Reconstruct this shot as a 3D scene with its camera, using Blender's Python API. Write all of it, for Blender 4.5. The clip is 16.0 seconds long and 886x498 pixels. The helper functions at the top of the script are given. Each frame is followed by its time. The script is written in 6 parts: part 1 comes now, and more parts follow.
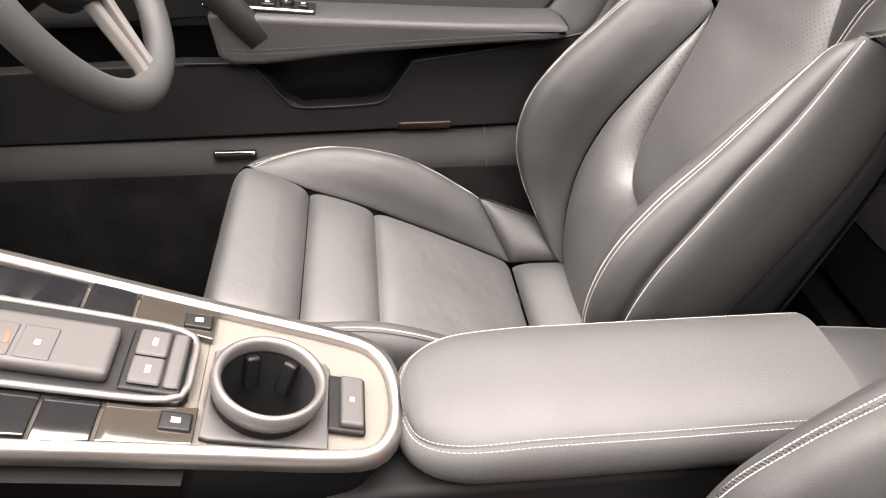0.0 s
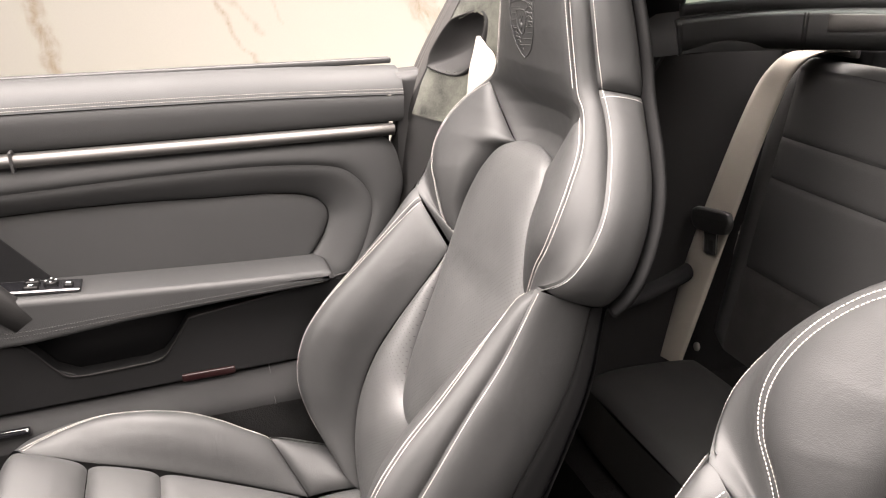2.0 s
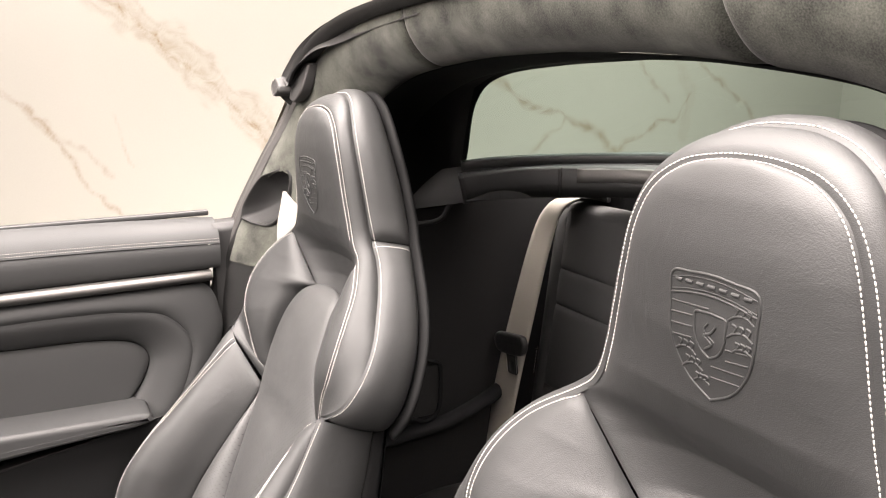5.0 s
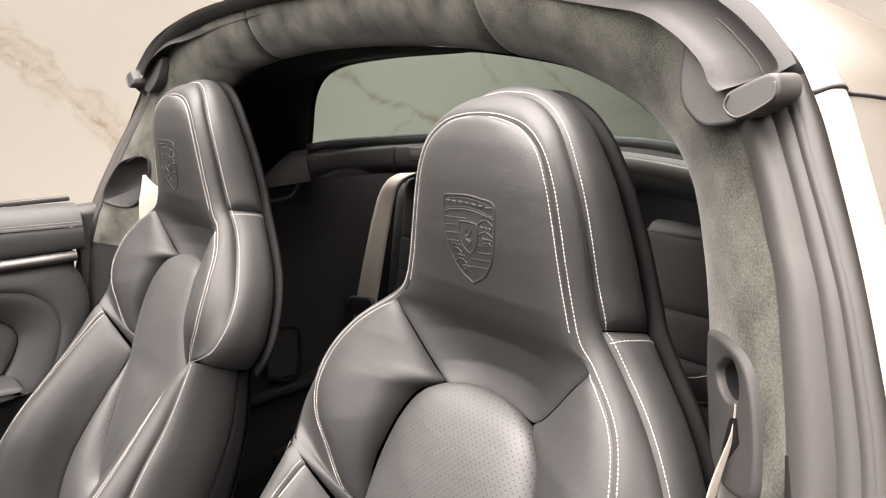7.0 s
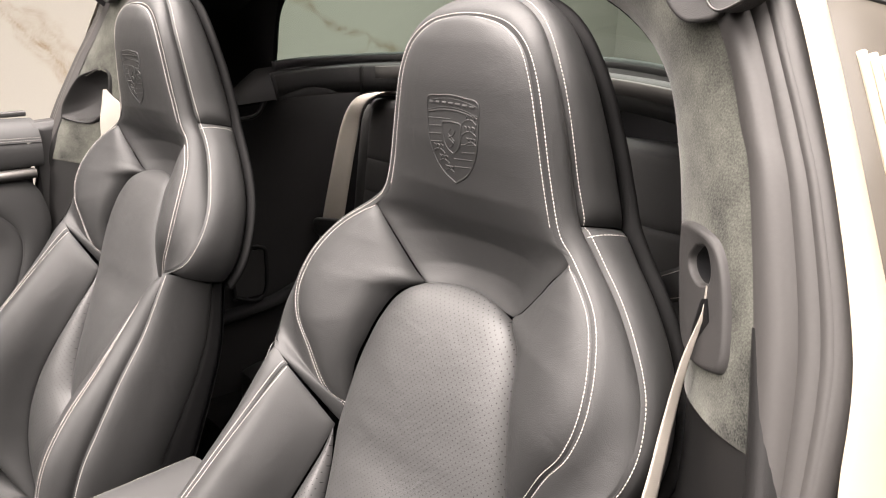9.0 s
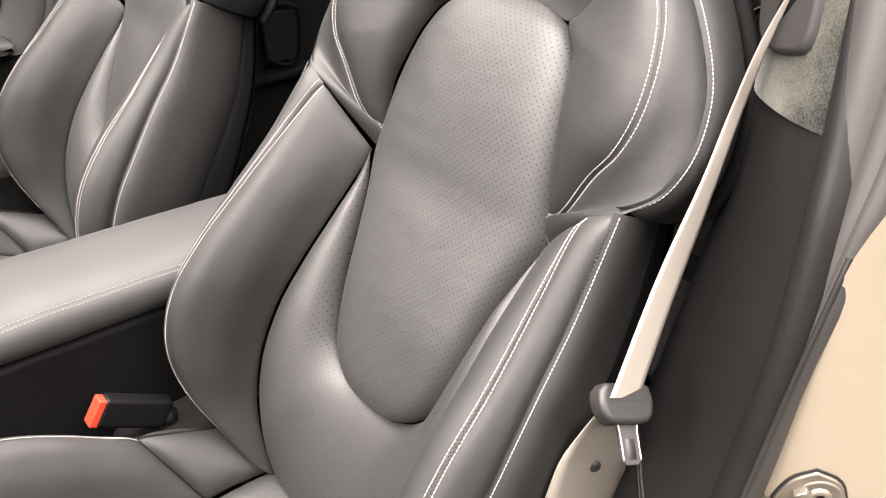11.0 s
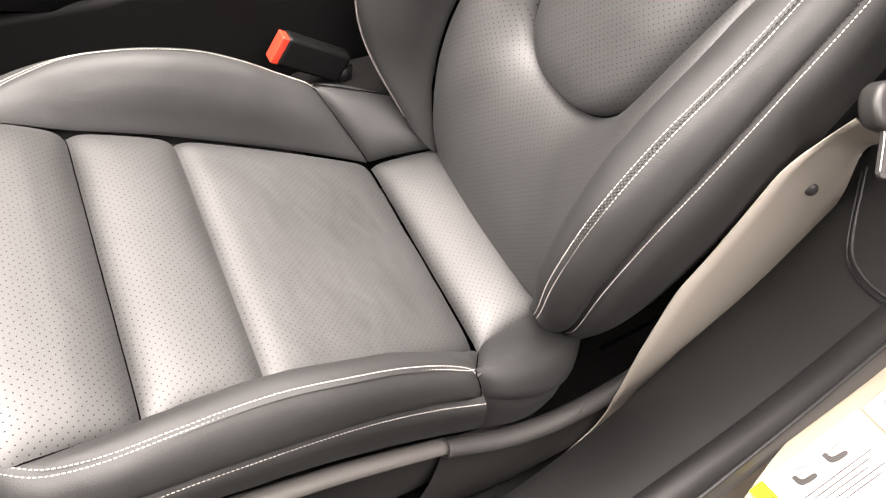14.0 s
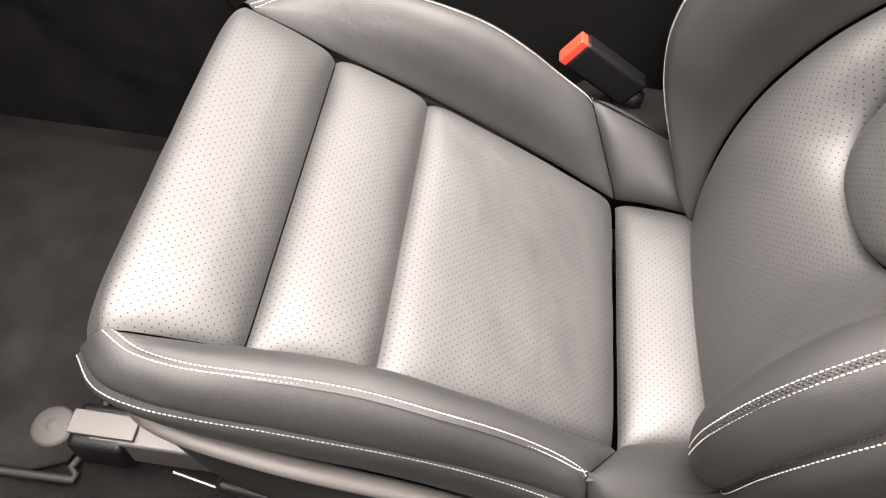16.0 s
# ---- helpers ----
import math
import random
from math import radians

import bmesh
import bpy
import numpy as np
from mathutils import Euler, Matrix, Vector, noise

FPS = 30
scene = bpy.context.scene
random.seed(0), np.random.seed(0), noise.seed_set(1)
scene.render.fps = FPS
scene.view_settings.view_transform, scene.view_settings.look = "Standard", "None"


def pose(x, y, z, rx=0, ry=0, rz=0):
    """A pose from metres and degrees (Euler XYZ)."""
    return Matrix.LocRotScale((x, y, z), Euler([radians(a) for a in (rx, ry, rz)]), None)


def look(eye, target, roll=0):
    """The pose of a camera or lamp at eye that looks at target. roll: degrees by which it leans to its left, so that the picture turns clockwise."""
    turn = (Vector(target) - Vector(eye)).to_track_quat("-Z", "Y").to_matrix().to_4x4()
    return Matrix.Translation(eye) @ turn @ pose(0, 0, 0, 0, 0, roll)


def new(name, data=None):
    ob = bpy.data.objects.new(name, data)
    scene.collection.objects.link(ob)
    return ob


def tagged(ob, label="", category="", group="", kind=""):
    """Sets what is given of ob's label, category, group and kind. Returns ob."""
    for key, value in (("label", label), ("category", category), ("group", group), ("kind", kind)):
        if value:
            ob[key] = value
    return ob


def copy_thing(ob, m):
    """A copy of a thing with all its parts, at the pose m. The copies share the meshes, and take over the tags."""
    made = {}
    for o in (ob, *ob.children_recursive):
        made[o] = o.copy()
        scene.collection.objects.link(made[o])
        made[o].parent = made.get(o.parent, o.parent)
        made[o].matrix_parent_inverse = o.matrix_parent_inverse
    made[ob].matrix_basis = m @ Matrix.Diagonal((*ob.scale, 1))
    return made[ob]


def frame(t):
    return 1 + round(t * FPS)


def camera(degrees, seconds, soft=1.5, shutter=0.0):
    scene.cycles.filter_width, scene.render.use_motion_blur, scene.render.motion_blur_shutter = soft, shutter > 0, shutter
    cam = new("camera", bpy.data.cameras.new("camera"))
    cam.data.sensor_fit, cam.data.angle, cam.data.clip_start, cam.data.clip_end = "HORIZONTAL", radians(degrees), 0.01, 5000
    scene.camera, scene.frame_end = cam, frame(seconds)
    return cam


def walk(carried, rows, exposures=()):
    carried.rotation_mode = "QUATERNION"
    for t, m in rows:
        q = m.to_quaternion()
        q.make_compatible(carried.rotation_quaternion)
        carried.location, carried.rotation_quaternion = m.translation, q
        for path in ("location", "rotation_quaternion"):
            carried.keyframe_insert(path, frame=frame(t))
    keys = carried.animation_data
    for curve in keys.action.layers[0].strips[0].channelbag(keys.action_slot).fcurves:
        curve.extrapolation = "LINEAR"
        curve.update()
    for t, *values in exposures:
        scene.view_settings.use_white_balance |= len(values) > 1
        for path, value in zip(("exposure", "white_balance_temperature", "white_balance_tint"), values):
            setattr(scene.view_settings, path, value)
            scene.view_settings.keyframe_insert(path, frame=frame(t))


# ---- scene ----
cam = camera(61.8, 16.0, 1.1)
PATH = [
    (0, (-0.234, -0.457, 1.213), (-0.045, 1.135, 0.018), 1.4),
    (0.5, (-0.207, -0.476, 1.249), (0.111, 1.162, 0.145), 1.8),
    (1, (-0.171, -0.485, 1.278), (0.262, 1.192, 0.278), 1.6),
    (1.5, (-0.145, -0.492, 1.31), (0.392, 1.215, 0.417), 1.0),
    (2, (-0.131, -0.503, 1.339), (0.501, 1.224, 0.554), 0.1),
    (2.5, (-0.122, -0.504, 1.373), (0.587, 1.233, 0.682), -0.6),
    (3, (-0.116, -0.512, 1.393), (0.644, 1.236, 0.788), -0.8),
    (5.5, (-0.063, -0.726, 1.397), (0.974, 0.924, 0.944), 0.3),
    (6, (-0.072, -0.796, 1.389), (1.047, 0.796, 0.929), 0.0),
    (6.5, (-0.118, -0.831, 1.386), (1.091, 0.693, 0.92), -0.0),
    (7, (-0.157, -0.854, 1.387), (1.109, 0.621, 0.918), -0.0),
    (7.5, (-0.181, -0.862, 1.388), (1.127, 0.576, 0.914), 0.1),
    (8, (-0.185, -0.861, 1.387), (1.143, 0.549, 0.892), 0.2),
    (10.5, (-0.221, -0.854, 1.267), (1.007, 0.405, 0.314), 3.0),
    (11, (-0.214, -0.858, 1.238), (0.933, 0.392, 0.178), 3.1),
    (11.5, (-0.224, -0.852, 1.217), (0.849, 0.36, 0.042), 3.5),
    (12, (-0.232, -0.849, 1.2), (0.764, 0.325, -0.077), 4.0),
    (12.5, (-0.24, -0.848, 1.183), (0.682, 0.29, -0.179), 4.9),
    (13, (-0.253, -0.845, 1.163), (0.598, 0.251, -0.278), 6.2),
    (13.5, (-0.261, -0.842, 1.145), (0.5, 0.227, -0.364), 7.0),
    (14, (-0.275, -0.832, 1.137), (0.404, 0.217, -0.425), 8.4),
    (14.5, (-0.283, -0.821, 1.127), (0.261, 0.236, -0.481), 8.7),
    (15, (-0.254, -0.791, 1.114), (0.119, 0.292, -0.525), 8.4),
    (15.5, (-0.203, -0.775, 1.113), (-0.02, 0.34, -0.537), 8.2),
    (16, (-0.175, -0.78, 1.109), (-0.218, 0.38, -0.519), 6.3),
]
walk(cam, [(t, look(eye, target, roll)) for t, eye, target, roll in PATH], [(0, 0.16), (1.0, 0.28), (3, 0.31), (6, 0.16), (7.5, -0.22), (10.5, -0.05), (13, -0.02), (14, -0.06), (15, -0.10), (16, 0.06)])

# ---- world and lights ----
world = bpy.data.worlds.new("showroom_world")
scene.world = world
world.use_nodes = True
world.node_tree.nodes["Background"].inputs[0].default_value = (1.0, 0.93, 0.84, 1)
world.node_tree.nodes["Background"].inputs[1].default_value = 0.35


def lamp(name, place, target, size_x, size_y, watts, spread=125, colour=(1.0, 0.895, 0.84)):
    d = bpy.data.lights.new(name, "AREA")
    d.shape, d.size, d.size_y, d.energy, d.color = "RECTANGLE", size_x, size_y, watts, colour
    d.spread = radians(spread)
    ob = new(name, d)
    ob.matrix_world = look(place, target)
    return ob


lamp("ceiling_panel_light", (1.35, 0.0, 3.1), (1.35, 0.0, 0.6), 4.8, 3.2, 650, 108)
# Added fill lamps without a known source: seat fronts, door side, both marble walls.
lamp("front_fill_light", (-1.9, -0.25, 3.1), (0.3, 0.0, 0.9), 1.0, 3.8, 180, 100)
lamp("door_fill_light", (0.3, -2.7, 3.0), (0.3, -0.8, 0.6), 2.4, 0.8, 55, 100)
lamp("wall_fill_light", (0.6, 2.1, 3.3), (0.6, 3.2, 0.9), 5.0, 0.5, 124)
lamp("rear_fill_light", (3.6, 1.0, 3.3), (4.6, 2.0, 0.6), 2.4, 1.2, 150)


# ---- materials ----
def mat(name, colour, rough=0.5, metal=0.0, grain=None, bump=0.0, vary=0.12, blotch=3.0, coat=0.0, sheen=0.0, spec=0.5):
    """A surface with grain relief (grain: cycles a metre) and a slow and a fine variation of colour and gloss."""
    m = bpy.data.materials.new(name)
    m.use_nodes = True
    nt = m.node_tree
    N, L = nt.nodes, nt.links
    b = N["Principled BSDF"]
    b.inputs["Roughness"].default_value = rough
    b.inputs["Metallic"].default_value = metal
    b.inputs["Coat Weight"].default_value = coat
    b.inputs["Coat Roughness"].default_value = 0.05
    b.inputs["Sheen Weight"].default_value = sheen
    b.inputs["Sheen Roughness"].default_value = 0.45
    b.inputs["Specular IOR Level"].default_value = spec
    tc = N.new("ShaderNodeTexCoord")
    n1 = N.new("ShaderNodeTexNoise")
    n1.inputs["Scale"].default_value = blotch
    n1.inputs["Detail"].default_value = 5
    L.new(tc.outputs["Object"], n1.inputs["Vector"])
    n2 = N.new("ShaderNodeTexNoise")
    n2.inputs["Scale"].default_value = grain or 120
    n2.inputs["Detail"].default_value = 3
    L.new(tc.outputs["Object"], n2.inputs["Vector"])
    mix = N.new("ShaderNodeMath")
    mix.operation = "MULTIPLY_ADD"
    L.new(n1.outputs["Fac"], mix.inputs[0])
    mix.inputs[1].default_value = 0.65
    half = N.new("ShaderNodeMath")
    half.operation = "MULTIPLY"
    half.inputs[1].default_value = 0.35
    L.new(n2.outputs["Fac"], half.inputs[0])
    L.new(half.outputs[0], mix.inputs[2])
    ramp = N.new("ShaderNodeMapRange")
    ramp.inputs["From Min"].default_value, ramp.inputs["From Max"].default_value = 0.3, 0.7
    ramp.inputs["To Min"].default_value, ramp.inputs["To Max"].default_value = 1 - vary, 1 + vary
    L.new(mix.outputs[0], ramp.inputs["Value"])
    col = N.new("ShaderNodeMix")
    col.data_type, col.blend_type = "RGBA", "MULTIPLY"
    col.inputs["Factor"].default_value = 1
    col.inputs[6].default_value = (*colour, 1)
    L.new(ramp.outputs[0], col.inputs[7])
    L.new(col.outputs[2], b.inputs["Base Color"])
    rr = N.new("ShaderNodeMapRange")
    rr.inputs["From Min"].default_value, rr.inputs["From Max"].default_value = 0.3, 0.7
    rr.inputs["To Min"].default_value, rr.inputs["To Max"].default_value = rough * 0.88, min(1, rough * 1.12)
    L.new(n1.outputs["Fac"], rr.inputs["Value"])
    L.new(rr.outputs[0], b.inputs["Roughness"])
    if bump:
        v = N.new("ShaderNodeTexVoronoi") if metal == 0 and sheen == 0 else n2
        if v is not n2:
            v.inputs["Scale"].default_value = grain or 120
            L.new(tc.outputs["Object"], v.inputs["Vector"])
        bp = N.new("ShaderNodeBump")
        bp.inputs["Strength"].default_value = bump
        bp.inputs["Distance"].default_value = 0.0006
        L.new(v.outputs[0], bp.inputs["Height"])
        L.new(bp.outputs[0], b.inputs["Normal"])
    return m


def creased(m, scale=26, depth=0.0016):
    """Adds the soft unevenness of stretched hide under a material's grain."""
    N, L = m.node_tree.nodes, m.node_tree.links
    b = N["Principled BSDF"]
    tc = N.new("ShaderNodeTexCoord")
    n = N.new("ShaderNodeTexNoise")
    n.inputs["Scale"].default_value, n.inputs["Detail"].default_value, n.inputs["Distortion"].default_value = scale, 6, 1.2
    L.new(tc.outputs["Object"], n.inputs["Vector"])
    bp = N.new("ShaderNodeBump")
    bp.inputs["Strength"].default_value, bp.inputs["Distance"].default_value = 0.35, depth
    L.new(n.outputs["Fac"], bp.inputs["Height"])
    L.new(b.inputs["Normal"].links[0].from_socket, bp.inputs["Normal"])
    L.new(bp.outputs[0], b.inputs["Normal"])


def perforated(name, base, pitch=0.0068, radius=0.074):
    """The leather of base with rows of punched holes, laid out by the panel's UV in metres."""
    m = base.copy()
    m.name = name
    nt = m.node_tree
    N, L = nt.nodes, nt.links
    b = N["Principled BSDF"]
    uv = N.new("ShaderNodeTexCoord")
    sep = N.new("ShaderNodeVectorMath")
    sep.operation = "MULTIPLY"
    sep.inputs[1].default_value = (1 / pitch, 1 / (pitch * 1.1), 0)
    L.new(uv.outputs["UV"], sep.inputs[0])
    ds = []
    for shift in (0.0, 0.5):
        add = N.new("ShaderNodeVectorMath")
        add.operation = "ADD"
        add.inputs[1].default_value = (shift, shift, 0)
        L.new(sep.outputs[0], add.inputs[0])
        fr = N.new("ShaderNodeVectorMath")
        fr.operation = "FRACTION"
        L.new(add.outputs[0], fr.inputs[0])
        dist = N.new("ShaderNodeVectorMath")
        dist.operation = "DISTANCE"
        dist.inputs[1].default_value = (0.5, 0.5, 0)
        L.new(fr.outputs[0], dist.inputs[0])
        ds.append(dist)
    mn = N.new("ShaderNodeMath")
    mn.operation = "MINIMUM"
    L.new(ds[0].outputs["Value"], mn.inputs[0])
    L.new(ds[1].outputs["Value"], mn.inputs[1])
    hole = N.new("ShaderNodeMapRange")
    hole.inputs["From Min"].default_value, hole.inputs["From Max"].default_value = radius * 0.7, radius * 1.3
    hole.inputs["To Min"].default_value, hole.inputs["To Max"].default_value = 1, 0
    L.new(mn.outputs[0], hole.inputs["Value"])
    mx = N.new("ShaderNodeMix")
    mx.data_type = "RGBA"
    L.new(hole.outputs[0], mx.inputs["Factor"])
    old = b.inputs["Base Color"].links[0].from_socket
    L.new(old, mx.inputs[6])
    mx.inputs[7].default_value = (0.010, 0.010, 0.010, 1)
    L.new(mx.outputs[2], b.inputs["Base Color"])
    sp = N.new("ShaderNodeMapRange")
    sp.inputs["To Min"].default_value, sp.inputs["To Max"].default_value = 1.0, 0.2
    L.new(hole.outputs[0], sp.inputs["Value"])
    L.new(sp.outputs[0], b.inputs["Specular IOR Level"])
    return m


LEATHER = mat("slate_leather", (0.0190, 0.0193, 0.0195), 0.60, 0, 1100, 0.22, 0.18, 6, spec=0.50)
LID = mat("armrest_leather", (0.024, 0.0242, 0.0245), 0.68, 0, 900, 0.3, 0.12, 6, spec=0.6)
creased(LEATHER, 26, 0.0021)
PERF = perforated("perforated_leather", LEATHER)
DOOR_LEATHER = mat("door_leather", (0.0255, 0.0258, 0.0262), 0.62, 0, 1000, 0.25, 0.12, 5, spec=0.30)
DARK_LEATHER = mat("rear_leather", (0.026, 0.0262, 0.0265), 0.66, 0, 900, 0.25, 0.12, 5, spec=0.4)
SHELL = mat("seat_shell_plastic", (0.0030, 0.0030, 0.0032), 0.7, 0, 1200, 0.2, 0.1, 6, spec=0.15)
SPOKE = mat("satin_silver", (0.26, 0.25, 0.24), 0.4, 0.6, 400, 0.1, 0.05, 8)
SILL = mat("matt_black_trim", (0.0080, 0.0080, 0.0083), 0.66, 0, 1200, 0.2, 0.08, 6, spec=0.2)
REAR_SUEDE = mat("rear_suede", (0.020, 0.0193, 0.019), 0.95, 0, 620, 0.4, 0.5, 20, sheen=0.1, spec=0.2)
# Rear leather darkened for the cushion, to offset the strong top light.
REAR_CUSHION = mat("darkened_rear_leather", (0.0045, 0.0045, 0.0046), 0.65, 0, 900, 0.25, 0.12, 5, spec=0.25)
LINING = mat("black_side_lining", (0.0085, 0.0085, 0.0089), 0.7, 0, 900, 0.2, 0.12, 5, spec=0.3)
PLASTIC = mat("black_plastic", (0.0034, 0.0034, 0.0037), 0.45, 0, 1200, 0.2, 0.1, 6, spec=0.2)
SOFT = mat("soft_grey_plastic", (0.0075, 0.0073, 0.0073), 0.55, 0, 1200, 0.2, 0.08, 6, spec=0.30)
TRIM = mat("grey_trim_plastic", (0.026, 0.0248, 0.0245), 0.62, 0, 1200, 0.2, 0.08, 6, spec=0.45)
# Pale base paints light caught by the seat's trim edge; also for lettering.
LEDGE = mat("caught_light_and_letter_grey", (0.075, 0.0705, 0.0675), 0.5, 0, 1200, 0.2, 0.08, 6)
LINER = mat("dark_headliner", (0.0045, 0.0045, 0.005), 0.95, 0, 600, 0.2, 0.15, 6, spec=0.2)
SUEDE = mat("suede", (0.058, 0.0592, 0.0505), 0.95, 0, 620, 0.45, 1.0, 20, sheen=0.14, spec=0.2)
CARPET = mat("carpet", (0.0062, 0.0061, 0.0061), 1.0, 0, 350, 1.0, 0.75, 18, spec=0.06)
MATCLOTH = mat("floor_mat_pile", (0.0082, 0.0079, 0.0077), 1.0, 0, 300, 0.9, 0.55, 22, spec=0.06)
ALU = mat("brushed_aluminium", (0.46, 0.44, 0.42), 0.38, 1.0, 400, 0.1, 0.05, 8)
GUN = mat("satin_grey_metal", (0.085, 0.082, 0.08), 0.45, 0.5, 400, 0.1, 0.05, 8)
PLATE = mat("satin_grey_switchgear", (0.034, 0.0325, 0.032), 0.6, 0, 1200, 0.1, 0.05, 8, spec=0.4)
SHELFGREY = mat("grey_shelf_plastic", (0.022, 0.0225, 0.0222), 0.5, 0, 1200, 0.2, 0.08, 6, spec=0.5)
STRIP = mat("satin_trim_strip", (0.10, 0.096, 0.092), 0.55, 0.85, 400, 0.1, 0.05, 8)
TONGUE = mat("grey_tongue_plastic", (0.018, 0.0178, 0.0175), 0.45, 0, 1200, 0.2, 0.08, 6)
# Gloss black with a paler, browner base that stands for a reflection.
REFLECTING_GLOSS = mat("reflecting_gloss_black", (0.022, 0.019, 0.016), 0.07, 0, None, 0, 0.05, 5, coat=1.0)
WEAVE = mat("aluminium_weave", (0.078, 0.071, 0.062), 0.65, 0, 500, 0.35, 0.10, 12, spec=0.3)
GLOSS = mat("gloss_black", (0.006, 0.006, 0.007), 0.06, 0, None, 0, 0.05, 5, coat=1.0)
THREAD = mat("cream_thread", (0.40, 0.38, 0.355), 0.75, 0, 2000, 0, 0.15, 40)
GREYTHREAD = mat("grey_thread", (0.19, 0.18, 0.17), 0.7, 0, 2000, 0, 0.1, 40)
BELT = mat("greige_webbing", (0.285, 0.262, 0.232), 0.7, 0, 900, 0.4, 0.07, 10, spec=0.3)


def ribbed(m, pitch=0.0017):
    """The fine cross ribs of woven belt webbing, laid out along the belt by its UV in metres."""
    N, L = m.node_tree.nodes, m.node_tree.links
    b = N["Principled BSDF"]
    uv = N.new("ShaderNodeTexCoord")
    w = N.new("ShaderNodeTexWave")
    w.bands_direction = "Y"
    w.inputs["Scale"].default_value = 0.314 / pitch
    w.inputs["Distortion"].default_value, w.inputs["Detail"].default_value = 0.6, 1
    L.new(uv.outputs["UV"], w.inputs["Vector"])
    bp = N.new("ShaderNodeBump")
    bp.inputs["Strength"].default_value, bp.inputs["Distance"].default_value = 0.10, 0.0003
    L.new(w.outputs["Fac"], bp.inputs["Height"])
    L.new(bp.outputs[0], b.inputs["Normal"])


ribbed(BELT)
PAINT = mat("chalk_paint", (0.30, 0.258, 0.198), 0.35, 0, None, 0, 0.03, 3, coat=0.3)
RUBBER = mat("rubber_seal", (0.016, 0.0158, 0.016), 0.55, 0, 300, 0.2, 0.15, 9)
SEALGREY = mat("grey_weatherstrip", (0.033, 0.031, 0.0298), 0.6, 0, 300, 0.1, 0.08, 6, spec=0.6)
ZINC = mat("dull_plated_steel", (0.27, 0.245, 0.205), 0.52, 0.8, 500, 0.12, 0.10, 30)
RED = mat("red_plastic", (0.6, 0.04, 0.02), 0.4, 0, None, 0, 0.05, 8)
# Chalk paint darkened to put shade into the bar's outer skin.
SHADED_PAINT = mat("shaded_chalk_paint", (0.045, 0.038, 0.028), 0.45, 0, None, 0, 0.03, 3, coat=0.08)
WHITE = mat("white_print", (0.40, 0.394, 0.388), 0.5, 0, None, 0, 0.03, 8)
YELLOW = mat("yellow_print", (0.70, 0.63, 0.008), 0.5, 0, None, 0, 0.03, 8)
YELLOWBADGE = mat("badge_gold", (0.62, 0.42, 0.06), 0.35, 0.2, None, 0, 0.05, 8)
ORANGE = mat("orange_red_print", (0.52, 0.042, 0.006), 0.5, 0, None, 0, 0.03, 8)
BLACKINK = mat("black_print", (0.015, 0.015, 0.015), 0.5, 0, None, 0, 0.03, 8)
REFLECT = mat("dark_red_reflector", (0.010, 0.0018, 0.002), 0.4, 0, None, 0, 0.1, 8)
# Colours of the unseen floor and walls, kept dark so less light bounces back.
TILE = mat("grey_floor_tile", (0.12, 0.115, 0.108), 0.25, 0, 60, 0.05, 0.08, 1.2)
GREYWALL = mat("grey_wall_paint", (0.09, 0.088, 0.086), 0.7, 0, 60, 0.05, 0.06, 1)
CEIL = mat("white_ceiling_paint", (0.55, 0.53, 0.50), 0.8, 0, 60, 0.05, 0.04, 1)


def marble():
    """Cream marble: the share of vein comes from the slab's own vein figure, broken up by noise."""
    m = mat("cream_marble", (0.40, 0.388, 0.350), 0.25, 0, None, 0, 0.03, 0.8)
    nt = m.node_tree
    N, L = nt.nodes, nt.links
    b = N["Principled BSDF"]
    tc = N.new("ShaderNodeTexCoord")
    at = N.new("ShaderNodeAttribute")
    at.attribute_name = "vein"
    n = N.new("ShaderNodeTexNoise")
    n.inputs["Scale"].default_value, n.inputs["Detail"].default_value = 9.0, 9
    n.inputs["Roughness"].default_value, n.inputs["Distortion"].default_value = 0.68, 1.4
    L.new(tc.outputs["Object"], n.inputs["Vector"])
    gate = N.new("ShaderNodeMapRange")
    gate.inputs["From Min"].default_value, gate.inputs["From Max"].default_value = 0.32, 0.62
    gate.inputs["To Min"].default_value, gate.inputs["To Max"].default_value = 0.08, 0.88
    L.new(n.outputs["Fac"], gate.inputs["Value"])
    mul = N.new("ShaderNodeMath")
    mul.operation, mul.use_clamp = "MULTIPLY", True
    L.new(at.outputs["Fac"], mul.inputs[0])
    L.new(gate.outputs[0], mul.inputs[1])
    cloud = N.new("ShaderNodeTexNoise")
    cloud.inputs["Scale"].default_value, cloud.inputs["Detail"].default_value = 1.6, 6
    L.new(tc.outputs["Object"], cloud.inputs["Vector"])
    tone = N.new("ShaderNodeMix")
    tone.data_type = "RGBA"
    tone.inputs[6].default_value, tone.inputs[7].default_value = (0.25, 0.165, 0.075, 1), (0.19, 0.155, 0.11, 1)
    L.new(cloud.outputs["Fac"], tone.inputs["Factor"])
    mx = N.new("ShaderNodeMix")
    mx.data_type = "RGBA"
    L.new(mul.outputs[0], mx.inputs["Factor"])
    L.new(b.inputs["Base Color"].links[0].from_socket, mx.inputs[6])
    L.new(tone.outputs[2], mx.inputs[7])
    L.new(mx.outputs[2], b.inputs["Base Color"])
    return m


MARBLE = marble()


